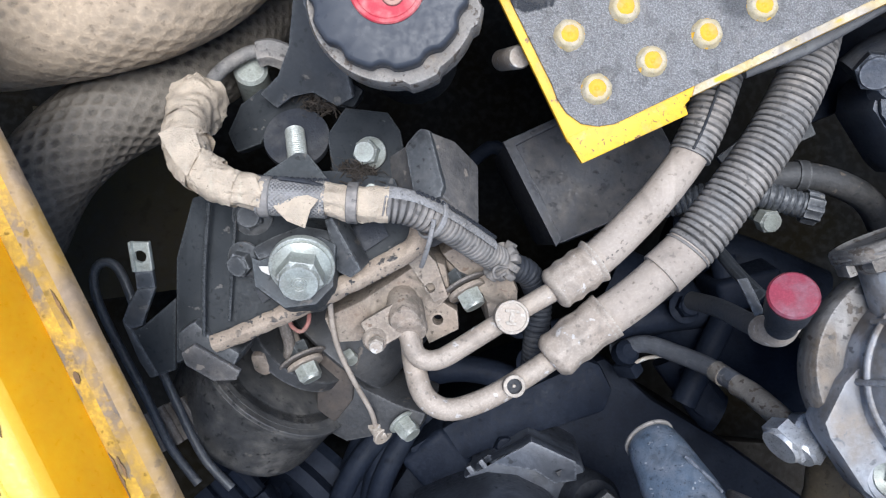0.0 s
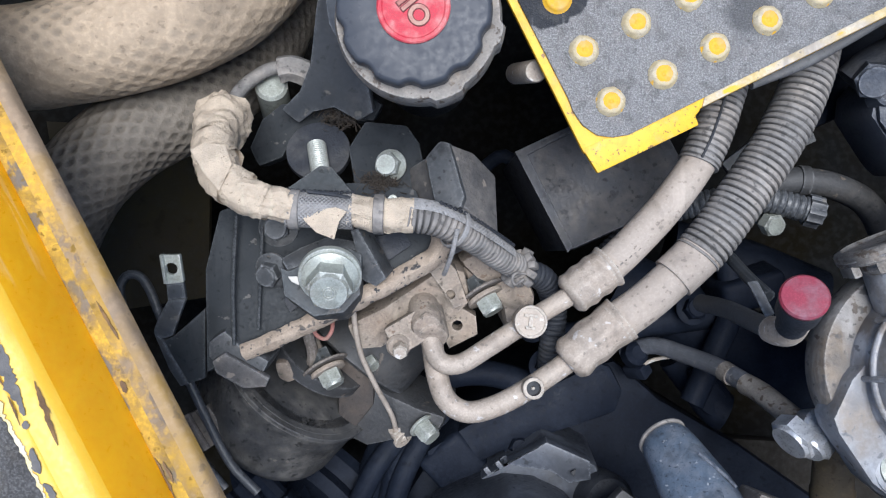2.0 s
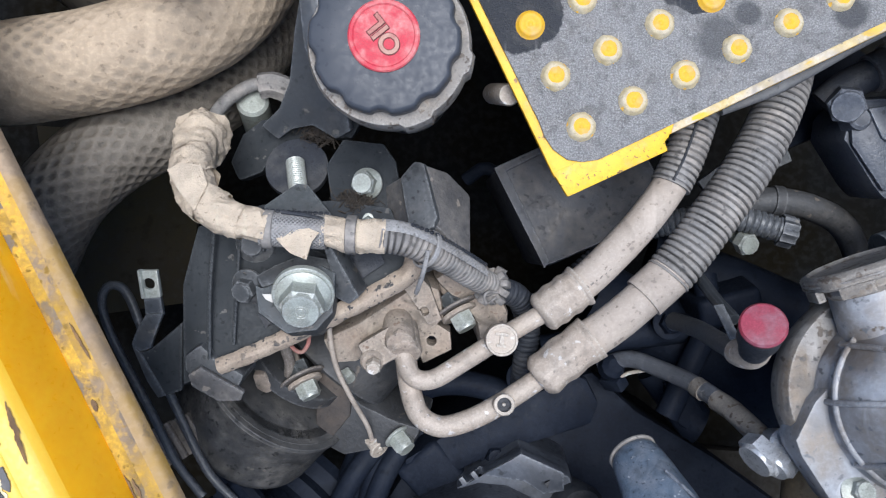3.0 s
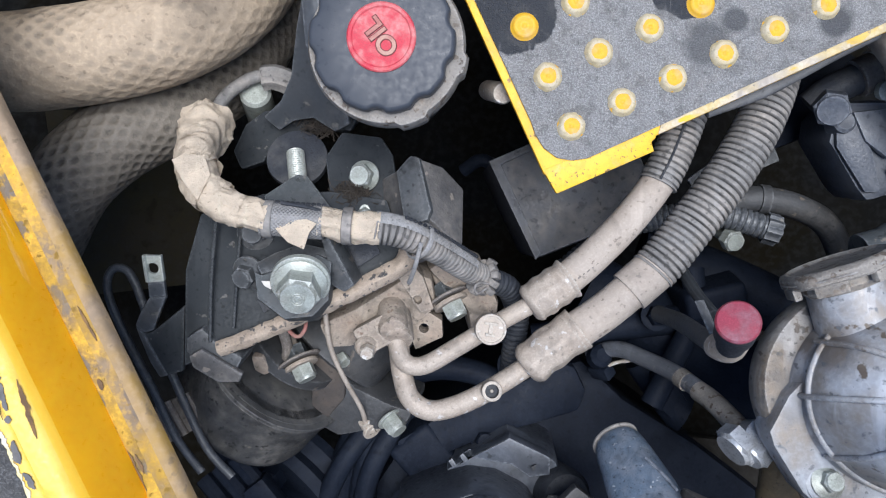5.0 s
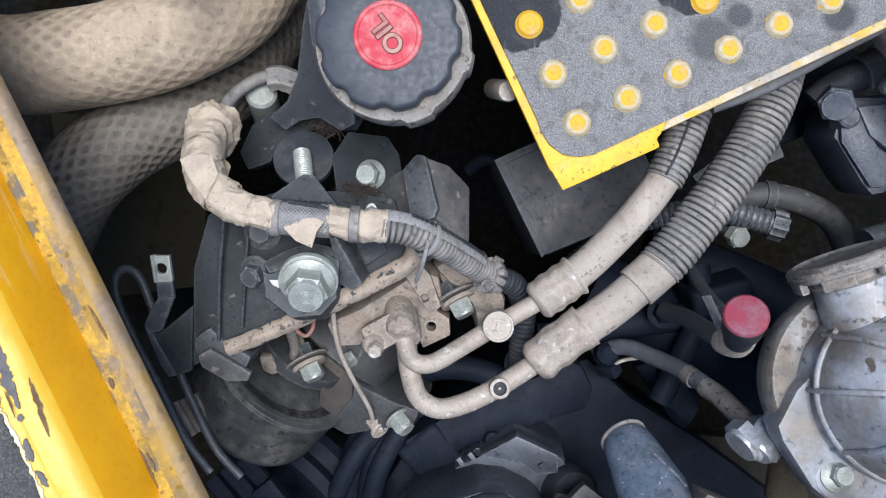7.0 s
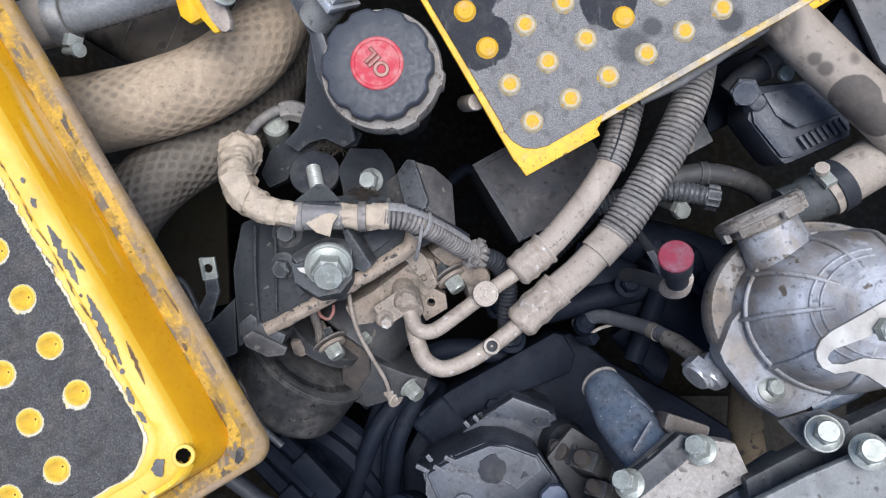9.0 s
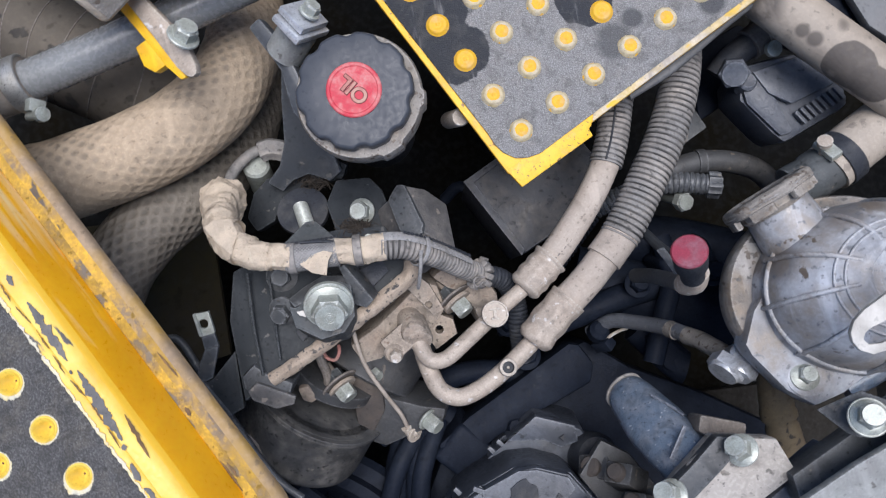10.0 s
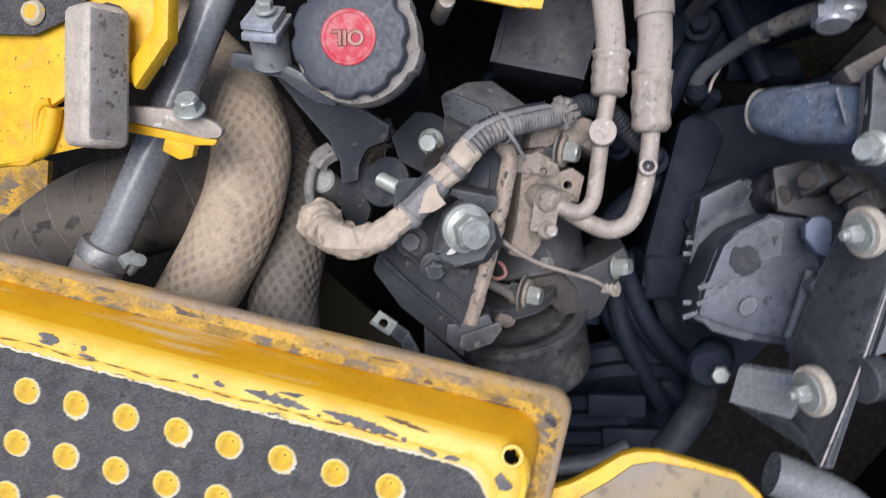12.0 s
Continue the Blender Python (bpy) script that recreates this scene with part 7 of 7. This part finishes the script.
bolt((0.2715, -0.1572, 0.1120), (-0.25, 0.30, 0.92), 0.0155, 0.012, "large zinc flange bolt on the rail", "rail bolts", flange=0.0118)
single("cross_rail", slab([(0.2063, -0.1810, 0.0720), (0.2804, -0.1496, 0.0720), (0.3628, -0.1185, 0.0720), (0.3601, -0.1459, 0.0720), (0.2455, -0.1841, 0.0720), (0.2085, -0.2007, 0.0720)], 0.02, 0.002), BLACK_DUSTY, "dark dusty steel cross rail", "rail")
single("cross_plate", slab([(0.1965, -0.1870, 0.1040), (0.2350, -0.1717, 0.1040), (0.2848, -0.1557, 0.1040), (0.3385, -0.1403, 0.1040), (0.3305, -0.2222, 0.1040), (0.1943, -0.2117, 0.1040)], 0.008, 0.002), RAIL, "pale dusty steel plate with bolts", "plate")

# ---- plastic covers ----


def cover(name, base, top, z0, drop, mat, lab):
    c = thing(name, base[0], lab, "cover", "plastic covers")
    part("skirt", slab(base, drop, 0.006), mat, c)
    part("crown", slab(top, 0.014, 0.004), mat, c)
    return c


cv = cover("plastic_cover", [(0.0330, -0.1690, -0.0560), (0.0550, -0.1710, -0.0560), (0.0800, -0.1830, -0.0560), (0.0960, -0.2090, -0.0560), (0.0730, -0.2400, -0.0560), (0.0110, -0.2690, -0.0560), (-0.0100, -0.2350, -0.0560), (-0.0240, -0.1920, -0.0560), (0.0010, -0.1800, -0.0560)],
           [(0.0350, -0.1700, -0.0460), (0.0520, -0.1710, -0.0460), (0.0770, -0.1820, -0.0460), (0.0890, -0.2020, -0.0460), (0.0680, -0.2310, -0.0460), (0.0110, -0.2550, -0.0460), (-0.0060, -0.2270, -0.0460), (-0.0190, -0.1910, -0.0460), (0.0030, -0.1810, -0.0460)], -40, 0.10, VALVE, "dusty dark plastic cover with moulded crown")
part("raised_panel", slab([(0.0360, -0.1700, -0.0410), (0.0510, -0.1720, -0.0410), (0.0750, -0.1830, -0.0410), (0.0790, -0.1930, -0.0410), (0.0570, -0.2080, -0.0410), (0.0450, -0.2000, -0.0410), (0.0270, -0.1950, -0.0410), (0.0040, -0.1850, -0.0410), (0.0040, -0.1800, -0.0410)], 0.004, 0.0012), VALVE_DUSTY, cv, "raised dusty panel")
spot = V((0.0370, -0.1890, -0.0390))
rs_ = random.Random(4)
part("worn_spot", slab([tuple(spot + Vector((math.cos(radians(a)), math.sin(radians(a)), 0)) * (0.0115 + 0.003 * noise.noise((math.cos(radians(a)) * 2, math.sin(radians(a)) * 2, 3.0)) + rs_.uniform(-0.0006, 0.0006))) for a in range(0, 360, 12)], 0.0012, 0.0002), RUBBER, cv, "dark oily worn spot")
part("arrow_mark", slab([(0.0640, -0.1930, -0.0390), (0.0670, -0.1960, -0.0390), (0.0600, -0.1990, -0.0390)], 0.0015, 0.0002), RUBBER, cv)
part("lug", lathe([(0.0088, -0.006), (0.0088, 0.0), (0.0075, 0.0015), (0.001, 0.0015)], axis((0.0110, -0.2150, -0.0440), (0, 0, 1)) @ Matrix.Diagonal((1, 0.75, 1, 1)), 28), VALVE_DUSTY, cv, "round worn lug")
part("edge_bar", tube([(0.0610, -0.2310, -0.0400), (0.0380, -0.2410, -0.0400), (0.0100, -0.2520, -0.0400)], 0.0032, 12, 0.004), VALVE_DUSTY, cv)
# Black rod lies between the bars and stands for the shade there.
part("gap_shade", tube([(0.0640, -0.2340, -0.0410), (0.0390, -0.2450, -0.0410), (0.0120, -0.2560, -0.0410)], 0.0030, 12, 0.004), RUBBER, cv, "black rod for the shade in the gap beside the bar")
part("edge_bar", tube([(0.0680, -0.2380, -0.0420), (0.0430, -0.2500, -0.0420), (0.0150, -0.2640, -0.0420), (0.0080, -0.2690, -0.0420)], 0.0044, 12, 0.004), VALVE, cv)
for at in ((0.0530, -0.2400, -0.0340), (0.0090, -0.2590, -0.0340)):
    part("edge_clip", lathe([(0.0072, -0.006), (0.0072, 0.003), (0.005, 0.006), (0.001, 0.0065)], axis(at, (0, 0, 1)), 20), VALVE_DUSTY, cv)
for at in ((0.0020, -0.1790, -0.0440), (-0.0080, -0.1870, -0.0480), (-0.0230, -0.1870, -0.0550)):
    part("clip", box((0.004, 0.010, 0.006), axis(at, (0, 0, 1), (0.5, 0.85, 0)), 0.001), VALVE_DUSTY, cv)
part("side_flap", slab([(-0.0190, -0.1880, -0.0520), (-0.0140, -0.1890, -0.0520), (-0.0030, -0.2260, -0.0520), (-0.0030, -0.2370, -0.0520), (-0.0100, -0.2340, -0.0520), (-0.0210, -0.2090, -0.0520)], 0.010, 0.002), VALVE_DUSTY, cv)
cv2 = cover("plastic_cover", [(0.0138, -0.1739, -0.1250), (0.0306, -0.1639, -0.1220), (0.0643, -0.1417, -0.1180), (0.1054, -0.1635, -0.1180), (0.1136, -0.1990, -0.1200), (0.1037, -0.2253, -0.1220), (0.0300, -0.2101, -0.1260)],
            [(0.0286, -0.1634, -0.1120), (0.0648, -0.1423, -0.1080), (0.0974, -0.1574, -0.1080), (0.0982, -0.1719, -0.1100), (0.0822, -0.1746, -0.1110), (0.0671, -0.1645, -0.1110), (0.0331, -0.1595, -0.1120)], -110, 0.12, VALVE, "dark plastic cover lower in the bay")
part("arrow_mark", slab([(0.0823, -0.1647, -0.1060), (0.0867, -0.1624, -0.1060), (0.0847, -0.1686, -0.1060)], 0.0015, 0.0002), RUBBER, cv2)
part("side_lobe", lathe([(0.022, -0.05), (0.022, 0.0), (0.018, 0.006), (0.004, 0.008)], axis((0.1103, -0.1891, -0.1120), (0.2, 0.1, 1)), 28), RUBBER, cv2)
for at in ((0.0289, -0.1592, -0.1120), (0.0201, -0.1642, -0.1140), (-0.0155, -0.1801, -0.0600), (0.0040, -0.1801, -0.0500)):
    part("clip", box((0.004, 0.007, 0.008), axis(at, (0, 0, 1), (0.8, 0.6, 0)), 0.001), PLASTIC, cv2)
# brown connectors behind the covers
for at, r_, h_, way_ in (((0.1120, -0.1840, -0.0300), 0.012, 0.030, (-0.5, 0.5, 0.7)), ((0.1180, -0.2050, -0.0200), 0.010, 0.034, (-0.55, 0.5, 0.65)), ((0.1140, -0.2190, -0.0100), 0.011, 0.030, (-0.5, 0.55, 0.65)), ((0.0980, -0.1830, -0.0600), 0.014, 0.030, (-0.6, 0.4, 0.7))):
    c = thing("connector", at, "dusty brown moulded connector", "connector", "connectors")
    m = axis(at, way_)
    part("body", box((r_ * 2.3, r_ * 1.7, h_), m @ pose(0, 0, -h_ * 0.5, 0, 0, 25), 0.0035, 0.86), DARKCAST, c)
    part("cap", lathe([(r_ * 0.62, -0.004), (r_ * 0.62, 0.004), (r_ * 0.5, 0.006), (0.001, 0.0065)], m, 20), RUST, c, "rust-brown cap")
single("cover_bracket", slab([(0.1090, -0.1620, -0.0550), (0.1300, -0.1780, -0.0550), (0.1520, -0.2190, -0.0550), (0.1550, -0.2490, -0.0550), (0.1180, -0.2490, -0.0550), (0.1040, -0.2250, -0.0550), (0.0940, -0.2040, -0.0550), (0.0850, -0.1870, -0.0550)], 0.012, 0.003), DARKCAST, "grimy dark plate behind the plastic covers", "bracket")
single("round_lid", slab([(0.0740, -0.2060, -0.0160), (0.0810, -0.2000, -0.0160), (0.0890, -0.2000, -0.0160), (0.0940, -0.2050, -0.0160), (0.0960, -0.2130, -0.0160), (0.0870, -0.2210, -0.0160), (0.0730, -0.2290, -0.0160), (0.0700, -0.2200, -0.0160)], 0.012, 0.003), BLUELID, "smooth blue-grey plastic lid", "lid")

# ---- mount plate with bushings ----
mpz = thing("mount_plate", (0.0082, -0.2618, 0.0400), "black steel mount plate with two bolted rubber bushings", "plate")
part("plate", slab([(0.1057, -0.2261, 0.0640), (0.0542, -0.2481, 0.0640), (0.0045, -0.2675, 0.0640), (-0.0493, -0.2867, 0.0640), (-0.0528, -0.2856, 0.0580), (-0.0378, -0.2708, 0.0220), (-0.0002, -0.2462, 0.0040), (0.0564, -0.2215, 0.0100), (0.1024, -0.2027, 0.0200)], 0.006, 0.001), MOUNT, mpz)
part("edge", tube([(0.1036, -0.2264, 0.0650), (0.0540, -0.2477, 0.0650), (0.0044, -0.2670, 0.0650), (-0.0497, -0.2857, 0.0650)], 0.0008, 8, 0.006), DUSTPLATE, mpz, "worn bright edge")
BA = Vector((-0.66, 0.60, 0.34))
for bs in ((0.0803, -0.2067, 0.0760), (-0.0157, -0.2466, 0.0760)):
    m = axis(bs, BA) @ Matrix.Scale(0.82, 4)
    part("bushing", lathe([(0.006, -0.004), (0.0190, -0.004), (0.0200, -0.002), (0.0198, 0.003), (0.0185, 0.0045), (0.006, 0.0045)], m, 40), BUMPER, mpz, "pale rubber bushing")
    part("washer", ring(0.006, 0.0150, 0.0022, m @ pose(0, 0, 0.0048), 36), ZINC, mpz)
    part("bolt_head", hexagon(0.0125, 0.010, m @ pose(0, 0, 0.0070)), ZINC, mpz)
    part("stud_end", lathe([(0.0038, 0.014), (0.0038, 0.021), (0.003, 0.022)], m, 16), ZINC, mpz)
    part("back_bushing", lathe([(0.006, -0.060), (0.017, -0.060), (0.0185, -0.056), (0.0185, -0.044), (0.006, -0.042)], m, 40), BLACK_DUSTY, mpz)
part("arm", slab([(-0.0326, -0.2193, 0.0200), (-0.0102, -0.2489, 0.0400), (-0.0166, -0.2549, 0.0440), (-0.0385, -0.2646, 0.0360), (-0.0557, -0.2341, 0.0100)], 0.012, 0.002), GREYTUBE, mpz, "grey steel arm")
part("arm_side", slab([(-0.0557, -0.2341, 0.0100), (-0.0385, -0.2646, 0.0360), (-0.0430, -0.2875, 0.0460), (-0.0488, -0.2877, 0.0460), (-0.0484, -0.2705, 0.0300)], 0.008, 0.001), BLACK, mpz)
part("collar", lathe([(0.017, -0.05), (0.017, -0.012), (0.015, -0.010), (0.015, -0.004), (0.017, -0.002), (0.017, 0.002), (0.013, 0.006), (0.004, 0.006)], axis((-0.0449, -0.2231, -0.0450), (-0.2, 0.2, 0.95)), 36), ENGINE, mpz, "round dark hub")
part("small_bolt", hexagon(0.012, 0.008, axis((-0.0430, -0.2286, -0.0280), (-0.2, 0.2, 0.95))), ZINC, mpz)

# yellow arm
ya = thing("boom_link", (-0.1235, -0.2026, 0.0900), "bent yellow steel arm with a dusty face", "link")
part("edge", slab([(-0.1826, -0.1507, 0.0900), (-0.1575, -0.1671, 0.0900), (-0.1386, -0.1744, 0.0900), (-0.1227, -0.1795, 0.0900), (-0.1139, -0.1858, 0.0900), (-0.1054, -0.1966, 0.0900), (-0.0965, -0.2160, 0.0900), (-0.0852, -0.2418, 0.0900), (-0.0856, -0.2574, 0.0900), (-0.0973, -0.2909, 0.0900), (-0.2059, -0.1696, 0.0900)], 0.012, 0.003), YELLOW, ya, "yellow painted edge")
part("face", slab([(-0.1927, -0.1589, 0.0915), (-0.1632, -0.1762, 0.0915), (-0.1398, -0.1843, 0.0915), (-0.1229, -0.1884, 0.0915), (-0.1122, -0.1974, 0.0915), (-0.0985, -0.2216, 0.0915), (-0.0889, -0.2422, 0.0915), (-0.0899, -0.2560, 0.0915), (-0.1004, -0.2864, 0.0915), (-0.2054, -0.1692, 0.0915)], 0.003, 0.001), ARMFACE, ya, "dusty yellow-grey face")
single("grey_duct", tube([(-0.0746, -0.2762, 0.0400), (-0.0673, -0.2963, 0.0400), (-0.0605, -0.3284, 0.0400), (-0.0668, -0.3616, 0.0400)], 0.015, 28, 0.005), GREYTUBE, "grey plastic duct beside the yellow arm", "duct")

# ---- thin tubes beside the step ----
ft = thing("brake_tubes", (-0.2082, -0.1055, -0.0600), "pair of thin dark steel tubes bent round in a loop", "tubes")
part("tube", tube([(-0.1620, -0.1560, -0.0520), (-0.1790, -0.1340, -0.0520), (-0.1880, -0.1170, -0.0520), (-0.1970, -0.0980, -0.0520), (-0.2070, -0.0790, -0.0520), (-0.2150, -0.0640, -0.0520), (-0.2240, -0.0460, -0.0520), (-0.2300, -0.0300, -0.0520), (-0.2310, -0.0170, -0.0520), (-0.2260, -0.0100, -0.0520), (-0.2180, -0.0110, -0.0520), (-0.2120, -0.0190, -0.0520), (-0.2060, -0.0340, -0.0520)], 0.0031, 12, 0.003), ARM, ft)
part("tube", tube([(-0.2060, -0.0340, -0.0520), (-0.1950, -0.0630, -0.0520), (-0.1840, -0.0860, -0.0520), (-0.1750, -0.1060, -0.0520), (-0.1660, -0.1250, -0.0520), (-0.1560, -0.1420, -0.0520), (-0.1400, -0.1590, -0.0520)], 0.0031, 12, 0.003), ARM, ft)
part("tube", tube([(-0.2250, -0.0640, -0.0560), (-0.2180, -0.0910, -0.0560), (-0.2080, -0.1110, -0.0560), (-0.1990, -0.1300, -0.0560), (-0.1910, -0.1460, -0.0560), (-0.1790, -0.1600, -0.0560)], 0.0031, 12, 0.003), ARM, ft)
part("holder", slab([(-0.2050, -0.1140, -0.0600), (-0.1760, -0.1000, -0.0600), (-0.1610, -0.1230, -0.0600), (-0.1920, -0.1390, -0.0600)], 0.010, 0.002), TAN_DARK, ft, "dusty plastic tube holder")
for k in range(3):
    part("holder_rib", tube([V((-0.2050, -0.1140, -0.0600)).lerp(V((-0.1760, -0.1000, -0.0600)), 0.2 + 0.3 * k), V((-0.1920, -0.1390, -0.0600)).lerp(V((-0.1610, -0.1230, -0.0600)), 0.2 + 0.3 * k)], 0.003, 10, 0.004), TAN_DARK, ft)

# ---- engine below, coloured near black for the deep shade ----
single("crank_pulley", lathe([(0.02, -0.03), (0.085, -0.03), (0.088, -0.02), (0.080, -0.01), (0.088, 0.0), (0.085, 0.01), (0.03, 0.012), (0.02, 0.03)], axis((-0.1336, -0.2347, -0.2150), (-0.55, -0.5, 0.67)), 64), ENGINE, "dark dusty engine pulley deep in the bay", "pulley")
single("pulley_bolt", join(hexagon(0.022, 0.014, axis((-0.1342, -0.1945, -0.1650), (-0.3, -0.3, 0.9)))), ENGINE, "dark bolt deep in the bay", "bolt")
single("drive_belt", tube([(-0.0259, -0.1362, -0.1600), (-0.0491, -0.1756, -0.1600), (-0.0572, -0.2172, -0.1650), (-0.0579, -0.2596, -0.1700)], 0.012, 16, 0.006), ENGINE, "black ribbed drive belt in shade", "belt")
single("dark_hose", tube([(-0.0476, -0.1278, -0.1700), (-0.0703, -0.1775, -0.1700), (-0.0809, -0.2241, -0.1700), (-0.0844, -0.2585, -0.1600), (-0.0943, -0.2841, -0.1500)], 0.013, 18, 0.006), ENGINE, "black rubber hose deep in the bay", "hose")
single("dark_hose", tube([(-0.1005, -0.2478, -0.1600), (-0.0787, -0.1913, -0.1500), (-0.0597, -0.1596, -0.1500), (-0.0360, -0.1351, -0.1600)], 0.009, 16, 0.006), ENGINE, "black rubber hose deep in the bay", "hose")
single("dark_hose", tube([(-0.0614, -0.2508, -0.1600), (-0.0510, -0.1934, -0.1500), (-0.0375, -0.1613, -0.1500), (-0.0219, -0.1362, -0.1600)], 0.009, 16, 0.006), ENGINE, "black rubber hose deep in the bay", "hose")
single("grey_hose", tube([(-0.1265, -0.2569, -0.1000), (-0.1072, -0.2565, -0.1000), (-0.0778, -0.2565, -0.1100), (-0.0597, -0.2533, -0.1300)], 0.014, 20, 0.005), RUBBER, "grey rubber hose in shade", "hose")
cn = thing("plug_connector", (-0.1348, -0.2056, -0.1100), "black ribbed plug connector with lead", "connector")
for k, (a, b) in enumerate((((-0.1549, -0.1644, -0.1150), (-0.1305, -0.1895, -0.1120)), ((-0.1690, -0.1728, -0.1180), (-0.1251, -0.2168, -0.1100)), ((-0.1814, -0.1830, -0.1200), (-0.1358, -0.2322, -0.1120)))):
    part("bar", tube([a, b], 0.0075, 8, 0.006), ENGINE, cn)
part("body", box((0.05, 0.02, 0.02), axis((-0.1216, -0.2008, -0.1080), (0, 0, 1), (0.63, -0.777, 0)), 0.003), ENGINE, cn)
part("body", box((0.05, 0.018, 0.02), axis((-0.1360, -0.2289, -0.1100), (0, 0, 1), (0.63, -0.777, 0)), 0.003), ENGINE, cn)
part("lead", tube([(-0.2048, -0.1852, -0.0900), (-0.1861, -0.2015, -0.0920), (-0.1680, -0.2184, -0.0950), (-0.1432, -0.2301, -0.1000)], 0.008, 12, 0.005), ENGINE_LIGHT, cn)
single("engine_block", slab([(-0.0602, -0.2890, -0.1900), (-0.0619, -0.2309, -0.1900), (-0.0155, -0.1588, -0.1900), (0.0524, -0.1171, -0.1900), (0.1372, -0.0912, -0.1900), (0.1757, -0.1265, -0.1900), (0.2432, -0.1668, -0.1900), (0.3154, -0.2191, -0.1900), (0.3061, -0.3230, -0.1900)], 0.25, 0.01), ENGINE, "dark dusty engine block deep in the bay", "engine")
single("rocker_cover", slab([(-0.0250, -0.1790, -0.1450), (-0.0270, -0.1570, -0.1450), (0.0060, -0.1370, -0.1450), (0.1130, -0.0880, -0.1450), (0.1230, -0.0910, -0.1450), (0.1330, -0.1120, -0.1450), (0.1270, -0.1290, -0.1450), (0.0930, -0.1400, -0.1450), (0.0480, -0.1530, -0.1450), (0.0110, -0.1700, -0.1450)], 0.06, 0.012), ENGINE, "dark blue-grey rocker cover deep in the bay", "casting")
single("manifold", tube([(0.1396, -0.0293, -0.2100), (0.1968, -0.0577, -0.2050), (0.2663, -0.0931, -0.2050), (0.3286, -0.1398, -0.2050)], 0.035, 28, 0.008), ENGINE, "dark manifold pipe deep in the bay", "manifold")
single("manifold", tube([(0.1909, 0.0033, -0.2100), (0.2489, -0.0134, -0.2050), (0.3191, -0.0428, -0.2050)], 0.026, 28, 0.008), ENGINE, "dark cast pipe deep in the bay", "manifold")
single("chassis_plate", slab([(0.2132, -0.1756, -0.2600), (0.4561, -0.1941, -0.2600), (0.4443, -0.3202, -0.2600), (0.2863, -0.2954, -0.2600)], 0.02, 0.004), SHADED_PLATE, "plate far down in the bay, coloured dark for shade", "plate")
single("stub_bolt", join(lathe([(0.0068, -0.05), (0.0068, 0.004), (0.006, 0.006), (0.001, 0.006)], axis((0.0424, 0.1083, 0.0180), (0.1, -0.2, 0.95)), 24)), PIPE, "dusty round stud end beneath the step plate", "stud")
single("edge_strip", tube([(0.1670, 0.0987, 0.0260), (0.1985, 0.1104, 0.0260), (0.2221, 0.1228, 0.0240), (0.2497, 0.1384, 0.0240), (0.2866, 0.1578, 0.0240), (0.3286, 0.1836, 0.0240)], 0.0044, 16, 0.004, lambda s, a: 0.0044 * (0.75 + 0.3 * abs(math.cos(a)))), EDGING, "grey rubber edging beneath the step plate", "edging")
single("yellow_tab", slab([(0.2857, 0.1611, 0.0360), (0.3078, 0.1673, 0.0360), (0.3215, 0.1750, 0.0360), (0.3160, 0.1623, 0.0360), (0.2890, 0.1494, 0.0340), (0.2850, 0.1523, 0.0340), (0.2897, 0.1571, 0.0340)], 0.006, 0.001), YELLOW, "small yellow steel tab below the step plate", "tab")

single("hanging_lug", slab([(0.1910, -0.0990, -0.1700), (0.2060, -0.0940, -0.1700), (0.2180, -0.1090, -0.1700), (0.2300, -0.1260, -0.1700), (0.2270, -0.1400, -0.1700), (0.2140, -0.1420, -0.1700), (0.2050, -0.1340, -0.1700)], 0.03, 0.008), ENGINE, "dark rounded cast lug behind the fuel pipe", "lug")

# ---- clutter in the bay, its shade put into the dark colour ----
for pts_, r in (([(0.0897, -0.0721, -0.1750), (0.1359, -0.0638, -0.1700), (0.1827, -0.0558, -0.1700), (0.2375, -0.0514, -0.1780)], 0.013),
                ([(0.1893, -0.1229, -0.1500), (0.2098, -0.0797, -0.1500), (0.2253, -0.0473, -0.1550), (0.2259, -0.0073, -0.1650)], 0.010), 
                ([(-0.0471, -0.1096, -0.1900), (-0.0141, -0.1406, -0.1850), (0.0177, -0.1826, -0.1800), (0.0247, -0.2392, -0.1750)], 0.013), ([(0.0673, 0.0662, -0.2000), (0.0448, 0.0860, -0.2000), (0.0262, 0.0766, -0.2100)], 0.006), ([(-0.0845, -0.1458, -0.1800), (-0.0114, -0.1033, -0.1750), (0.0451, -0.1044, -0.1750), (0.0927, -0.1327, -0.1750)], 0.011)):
    single("dark_pipe", tube(pts_, r, 18, 0.006), ENGINE, "pipe deep in the bay, coloured near black for shade", "pipe", "dark pipes")
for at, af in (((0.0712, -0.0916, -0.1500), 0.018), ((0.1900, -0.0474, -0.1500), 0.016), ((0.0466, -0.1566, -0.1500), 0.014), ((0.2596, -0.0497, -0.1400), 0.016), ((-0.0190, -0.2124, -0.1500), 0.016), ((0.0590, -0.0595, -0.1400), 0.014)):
    bolt(at, (0.1, 0.2, 0.95), af, 0.010, "engine bolt coloured near black for shade", "engine bolts", flange=af * 0.8, mat=ENGINE, shank=0.04)
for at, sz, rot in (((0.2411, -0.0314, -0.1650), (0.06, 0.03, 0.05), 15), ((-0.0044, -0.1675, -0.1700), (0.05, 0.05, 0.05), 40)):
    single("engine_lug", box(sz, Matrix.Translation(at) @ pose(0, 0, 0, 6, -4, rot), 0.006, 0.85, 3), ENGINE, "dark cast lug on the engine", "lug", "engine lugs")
